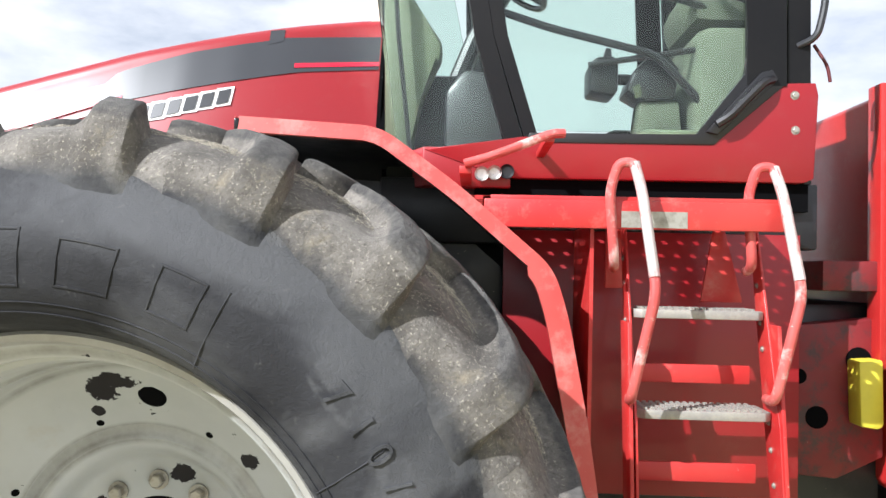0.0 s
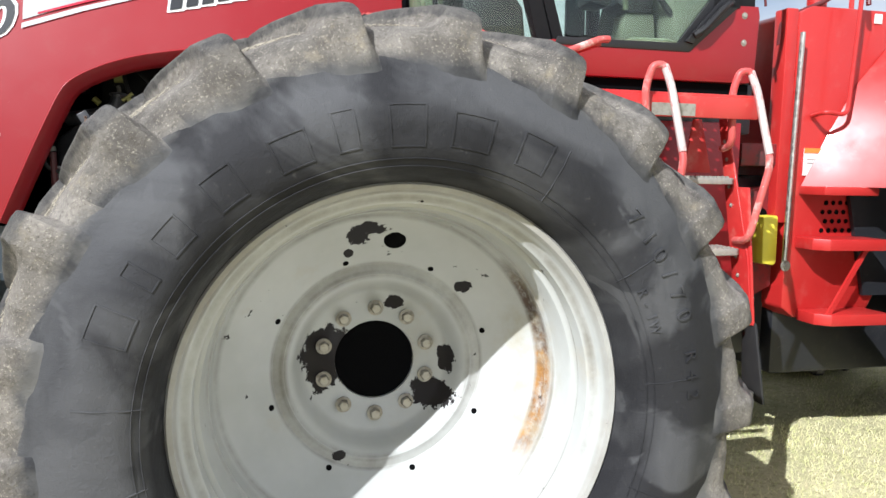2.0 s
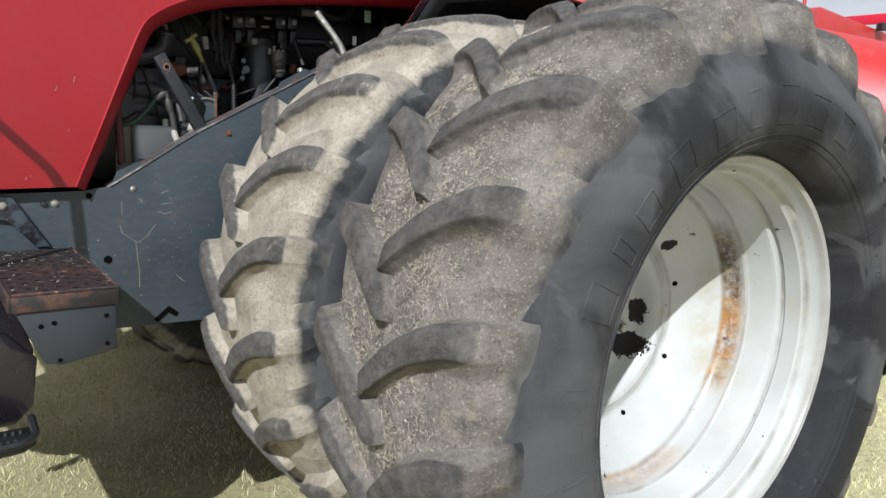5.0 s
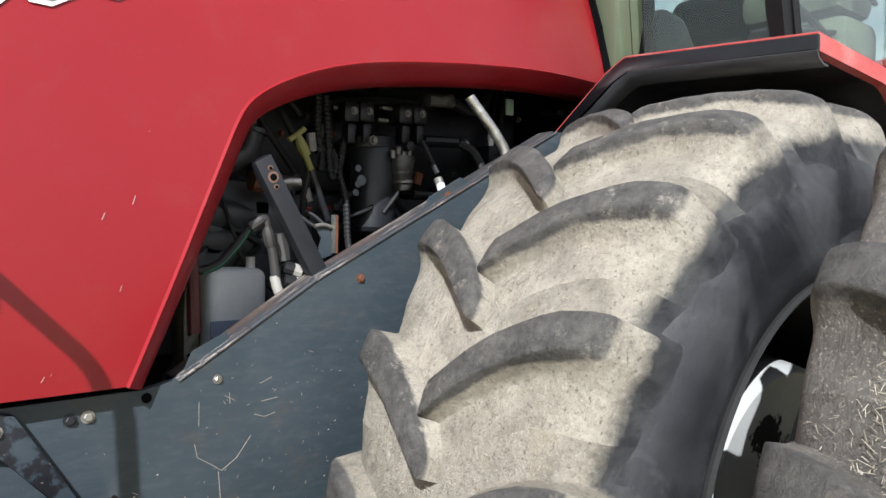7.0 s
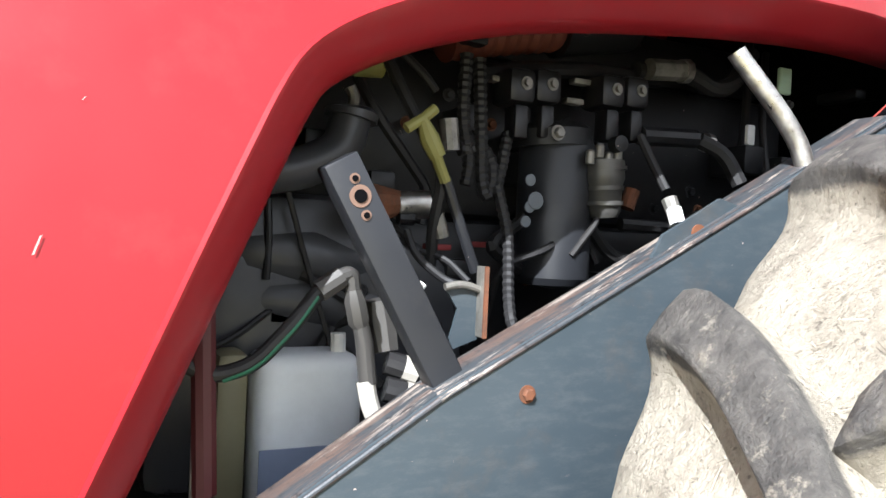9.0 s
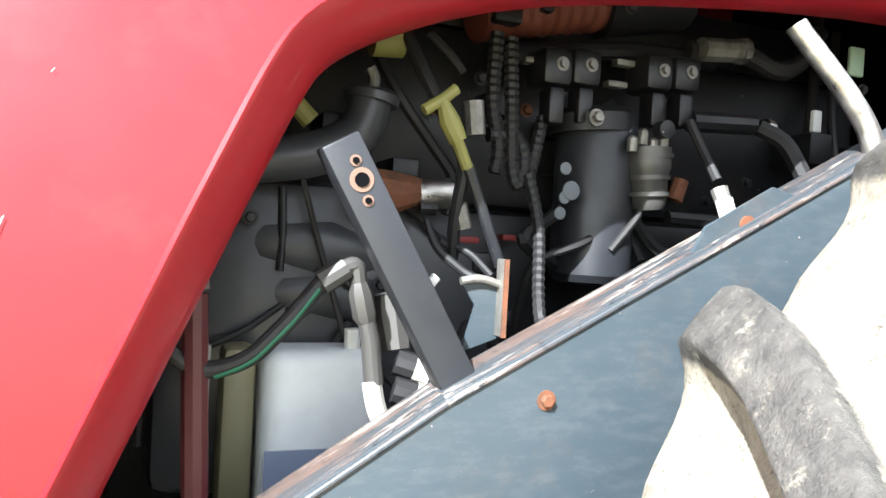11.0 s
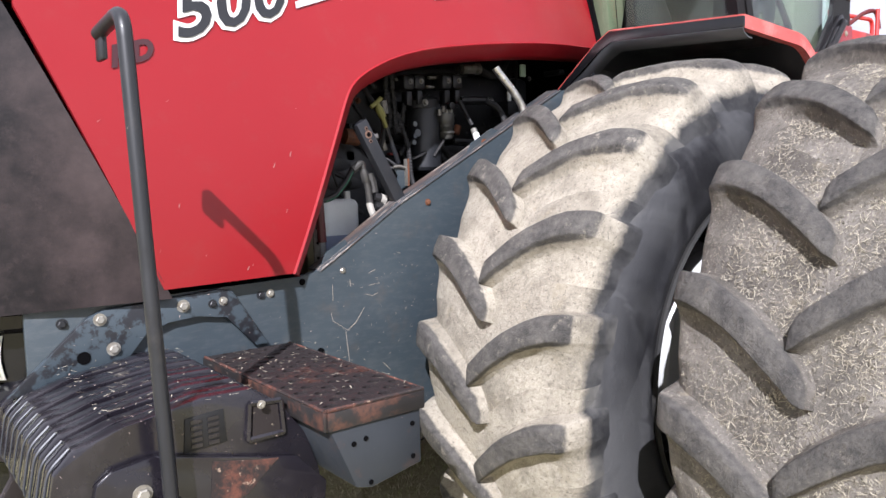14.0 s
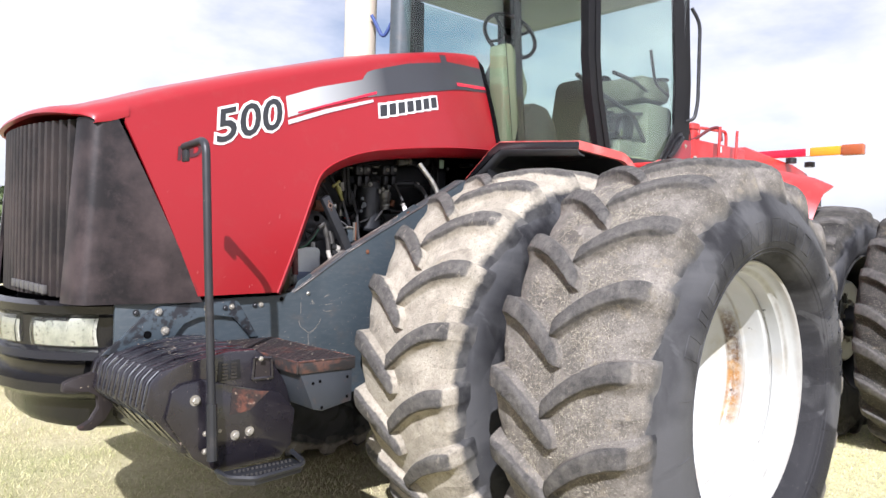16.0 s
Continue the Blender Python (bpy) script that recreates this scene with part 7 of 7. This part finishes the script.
for ang, wd, lo, hi in ((158.5, 6.5, 0.655, 0.75), (148.5, 3.2, 0.655, 0.735), (139.5, 6.0, 0.655, 0.725), (127.5, 6.5, 0.65, 0.735), (114.0, 7.0, 0.65, 0.73), (103.8, 4.5, 0.65, 0.745), (92.3, 7.2, 0.645, 0.745), (79.8, 8.2, 0.65, 0.735), (66.8, 6.8, 0.65, 0.735)):
    frame_block(lo, hi, radians(ang + wd / 2), radians(ang - wd / 2))
for ang in (60.3, 33, 6, 173, 190, 215, 240, 265, 290, 315, 340):
    a = radians(ang)
    part("mould_seam", tube([(r * math.cos(a + (r - 0.6) * 0.05), side_y(r) - 0.0008, r * math.sin(a + (r - 0.6) * 0.05)) for r in (0.60, 0.64, 0.70, 0.74)], 0.0018, r=0, sides=5), RUBBER, front_outer)
for rr in (0.605, 0.622):
    part("bead_ring", lathe([(rr - 0.003, side_y(rr) + 0.002), (rr, side_y(rr) - 0.003), (rr + 0.003, side_y(rr) + 0.002)], seg=120, closed=True), RUBBER, front_outer)
def disc_hole(name, r, t, size, label=""):
    """A dark round hole seen on the coned wheel disc."""
    depth = lerp_line([(0.315, 0.160), (0.40, 0.098), (0.462, 0.050)], r)
    p = Vector((r * math.cos(t), depth, r * math.sin(t)))
    n = Vector((-0.58 * math.cos(t), -0.815, -0.58 * math.sin(t)))
    part(name, tube([p - n * 0.01, p + n * 0.001], size, r=0, sides=24), VOID, front_outer, label)


for a in range(8):
    t = radians(18 + 45 * a)
    disc_hole("rim_hole", 0.335, t, 0.009)
disc_hole("hand_hole", 0.393, radians(85), 0.033, "round hand hole in the rim")
part("valve_stem", tube([(0.30, 0.15, -0.27), (0.31, 0.10, -0.28)], 0.006, r=0), ZINC, front_outer)

# ---- straw caught on the treads ----
def straw_on(x, y, z, count, seed, a0, a1):
    rnd = random.Random(seed)
    verts, faces = [], []
    for _ in range(count):
        a = radians(rnd.uniform(a0, a1))
        d = rnd.uniform(-0.30, 0.30) * (0.4 + 0.6 * rnd.random())
        if noise.noise((a * 9, d * 14, seed)) < rnd.uniform(-0.55, 0.35):
            continue
        r = lerp_line(TREAD, abs(d)) + 0.003 + 0.004 * rnd.random()
        e_t = Vector((-math.sin(a), 0, math.cos(a)))
        e_d = Vector((0, 1, 0))
        e_r = Vector((math.cos(a), 0, math.sin(a)))
        th = rnd.uniform(0, math.pi)
        u = e_t * math.cos(th) + e_d * math.sin(th) + e_r * rnd.uniform(-0.15, 0.35)
        w = e_d * math.cos(th) - e_t * math.sin(th)
        L, W = rnd.uniform(0.0015, 0.0075) * (1 + 0.7 * (rnd.random() < 0.08)), rnd.uniform(0.0003, 0.0006)
        c = Vector((x, y, z)) + e_r * r + e_d * d
        i = len(verts)
        verts += [c - u * L - w * W, c - u * L + w * W, c + u * L + w * W, c + u * L - w * W, c - u * L + e_r * W, c + u * L + e_r * W]
        faces += [(i, i + 3, i + 5, i + 4), (i + 4, i + 5, i + 2, i + 1)]
    me = bpy.data.meshes.new("straw")
    me.from_pydata([tuple(v) for v in verts], [], faces)
    me.materials.append(STRAW)
    ob = new("straw", me)
    return tagged(ob, "short bits of straw stuck to the dusty tread", "straw", kind="stuff")


straw_on(0, 1.71, HUB_Z, 48000, 1, 20, 235)
straw_on(0, 2.61, HUB_Z, 4500, 2, 50, 235)
straw_on(3.95, 2.61, HUB_Z, 900, 3, 110, 230)


def clods(x, y, z, count, seed, a0, a1):
    """Small lumps of dried dirt stuck between the bars."""
    rnd = random.Random(seed)
    verts, faces = [], []
    for _ in range(count):
        a, d = radians(rnd.uniform(a0, a1)), rnd.uniform(-0.24, 0.22)
        if noise.noise((a * 8, d * 12, seed)) < rnd.uniform(-0.25, 0.45):
            continue
        e_r, e_t = Vector((math.cos(a), 0, math.sin(a))), Vector((-math.sin(a), 0, math.cos(a)))
        c = Vector((x, y + d, z)) + e_r * (lerp_line(TREAD, abs(d)) + 0.001)
        s = rnd.uniform(0.0012, 0.0048)
        i = len(verts)
        for k in range(5):
            b = k * 2 * math.pi / 5 + rnd.uniform(-0.4, 0.4)
            q = s * rnd.uniform(0.6, 1.3)
            verts.append(c + e_t * q * math.cos(b) + Vector((0, 1, 0)) * q * math.sin(b) - e_r * 0.002)
        verts.append(c + e_r * s * rnd.uniform(0.4, 0.9))
        faces += [(i + k, i + (k + 1) % 5, i + 5) for k in range(5)]
    me = bpy.data.meshes.new("dirt")
    me.from_pydata([tuple(v) for v in verts], [], faces)
    me.materials.append(CLOD)
    return tagged(new("dirt", me), "dried brown dirt crumbs caked on the tread", "dirt", kind="stuff")


clods(0, 1.71, HUB_Z, 9000, 8, 20, 235)


def litter(name, x0, y0, x1, y1, z, count, seed):
    """Straw and dust flakes lying on a flat top."""
    rnd = random.Random(seed)
    verts, faces = [], []
    for _ in range(count):
        c = Vector((rnd.uniform(x0, x1), rnd.uniform(y0, y1), z + 0.002))
        t = rnd.uniform(0, math.pi)
        u = Vector((math.cos(t), math.sin(t), rnd.uniform(-0.05, 0.1))) * rnd.uniform(0.002, 0.010)
        w = Vector((-math.sin(t), math.cos(t), 0)) * rnd.uniform(0.0006, 0.0016)
        i = len(verts)
        verts += [c - u - w, c + u - w, c + u + w, c - u + w]
        faces.append((i, i + 1, i + 2, i + 3))
    me = bpy.data.meshes.new(name)
    me.from_pydata([tuple(v) for v in verts], [], faces)
    me.materials.append(STRAW)
    return tagged(new(name, me), "straw chaff lying on the step and weights", "straw", kind="stuff")


litter("chaff", -1.60, 2.36, -1.32, 2.98, 1.119, 70, 5)
litter("chaff", -2.0, 2.48, -1.68, 3.05, 1.148, 130, 6)

# ---- grass ----
def grass(count, seed, x0, x1, y0, y1, hmin, hmax, wide, mat=GRASS):
    rnd = random.Random(seed)
    verts, faces = [], []
    for _ in range(count):
        x, y = rnd.uniform(x0, x1), rnd.uniform(y0, y1)
        if noise.noise((x * 1.7, y * 1.7, 9)) + noise.noise((x * 6, y * 6, 2)) * 0.5 < rnd.uniform(-0.9, 0.5):
            continue
        z = noise.noise((x * 0.6, y * 0.6, 0)) * 0.03 + noise.noise((x * 2.3, y * 2.3, 4)) * 0.012 - 0.014
        a, h = rnd.uniform(0, 2 * math.pi), rnd.uniform(hmin, hmax)
        w = Vector((math.cos(a), math.sin(a), 0)) * wide * rnd.uniform(0.6, 1.3)
        lean = Vector((rnd.uniform(-1, 1), rnd.uniform(-1, 1), 0)) * h * 1.1
        p = Vector((x, y, z))
        i = len(verts)
        verts += [p - w, p + w, p + w * 0.6 + lean * 0.4 + Vector((0, 0, h * 0.6)), p - w * 0.6 + lean * 0.4 + Vector((0, 0, h * 0.6)), p + lean + Vector((0, 0, h))]
        faces += [(i, i + 1, i + 2, i + 3), (i + 3, i + 2, i + 4)]
    me = bpy.data.meshes.new("grass")
    me.from_pydata([tuple(v) for v in verts], [], faces)
    me.materials.append(mat)
    return tagged(new("grass", me), "short dry mown grass with green blades", "grass", kind="stuff")


grass(190000, 11, 0.6, 8.0, 0.6, 7.0, 0.012, 0.035, 0.0017, GRASS_DRY)
grass(110000, 12, -4.0, 0.6, 1.5, 9.0, 0.015, 0.04, 0.002)
grass(50000, 13, -4.0, 16.0, 7.0, 30.0, 0.02, 0.05, 0.006)
grass(40000, 14, 6.0, 30.0, -4.0, 9.0, 0.02, 0.05, 0.006)


# ---- far trees ----
def far_trees(name, spots, seed):
    rnd = random.Random(seed)
    verts, faces = [], []
    for x, y, h in spots:
        for _ in range(420):
            t = rnd.random()
            zz = h * (0.12 + 0.86 * t)
            rad = h * 0.34 * math.sin(math.pi * min(1, 0.15 + 0.85 * t)) ** 0.7 * rnd.random() ** 0.4
            a = rnd.uniform(0, 2 * math.pi)
            c = Vector((x + rad * math.cos(a), y + rad * math.sin(a), zz + rnd.uniform(-0.4, 0.4)))
            s = rnd.uniform(0.2, 0.55)
            u, w = Vector((rnd.gauss(0, 1), rnd.gauss(0, 1), rnd.gauss(0, 1))).normalized() * s, Vector((rnd.gauss(0, 1), rnd.gauss(0, 1), rnd.gauss(0, 1))).normalized() * s
            i = len(verts)
            verts += [c - u, c + w, c + u, c - w]
            faces.append((i, i + 1, i + 2, i + 3))
        i = len(verts)
        for k in range(6):
            b = k * math.pi / 3
            verts.append(Vector((x + 0.25 * math.cos(b), y + 0.25 * math.sin(b), 0)))
            verts.append(Vector((x + 0.1 * math.cos(b), y + 0.1 * math.sin(b), h * 0.6)))
        for k in range(6):
            n = (k + 1) % 6
            faces.append((i + 2 * k, i + 2 * n, i + 2 * n + 1, i + 2 * k + 1))
    me = bpy.data.meshes.new(name)
    me.from_pydata([tuple(v) for v in verts], [], faces)
    me.materials.append(LEAF)
    return tagged(new(name, me), "line of dark green trees at the far edge of the field", "trees", kind="stuff")


tr = random.Random(7)
far_trees("far_trees", [(tr.uniform(-8, 24), 105 + tr.uniform(-6, 14), tr.uniform(4.5, 7.5)) for _ in range(16)], 21)
far_trees("far_trees", [(70 + tr.uniform(-6, 14), 34 + tr.uniform(-14, 34), tr.uniform(2.5, 4.5)) for _ in range(20)], 22)
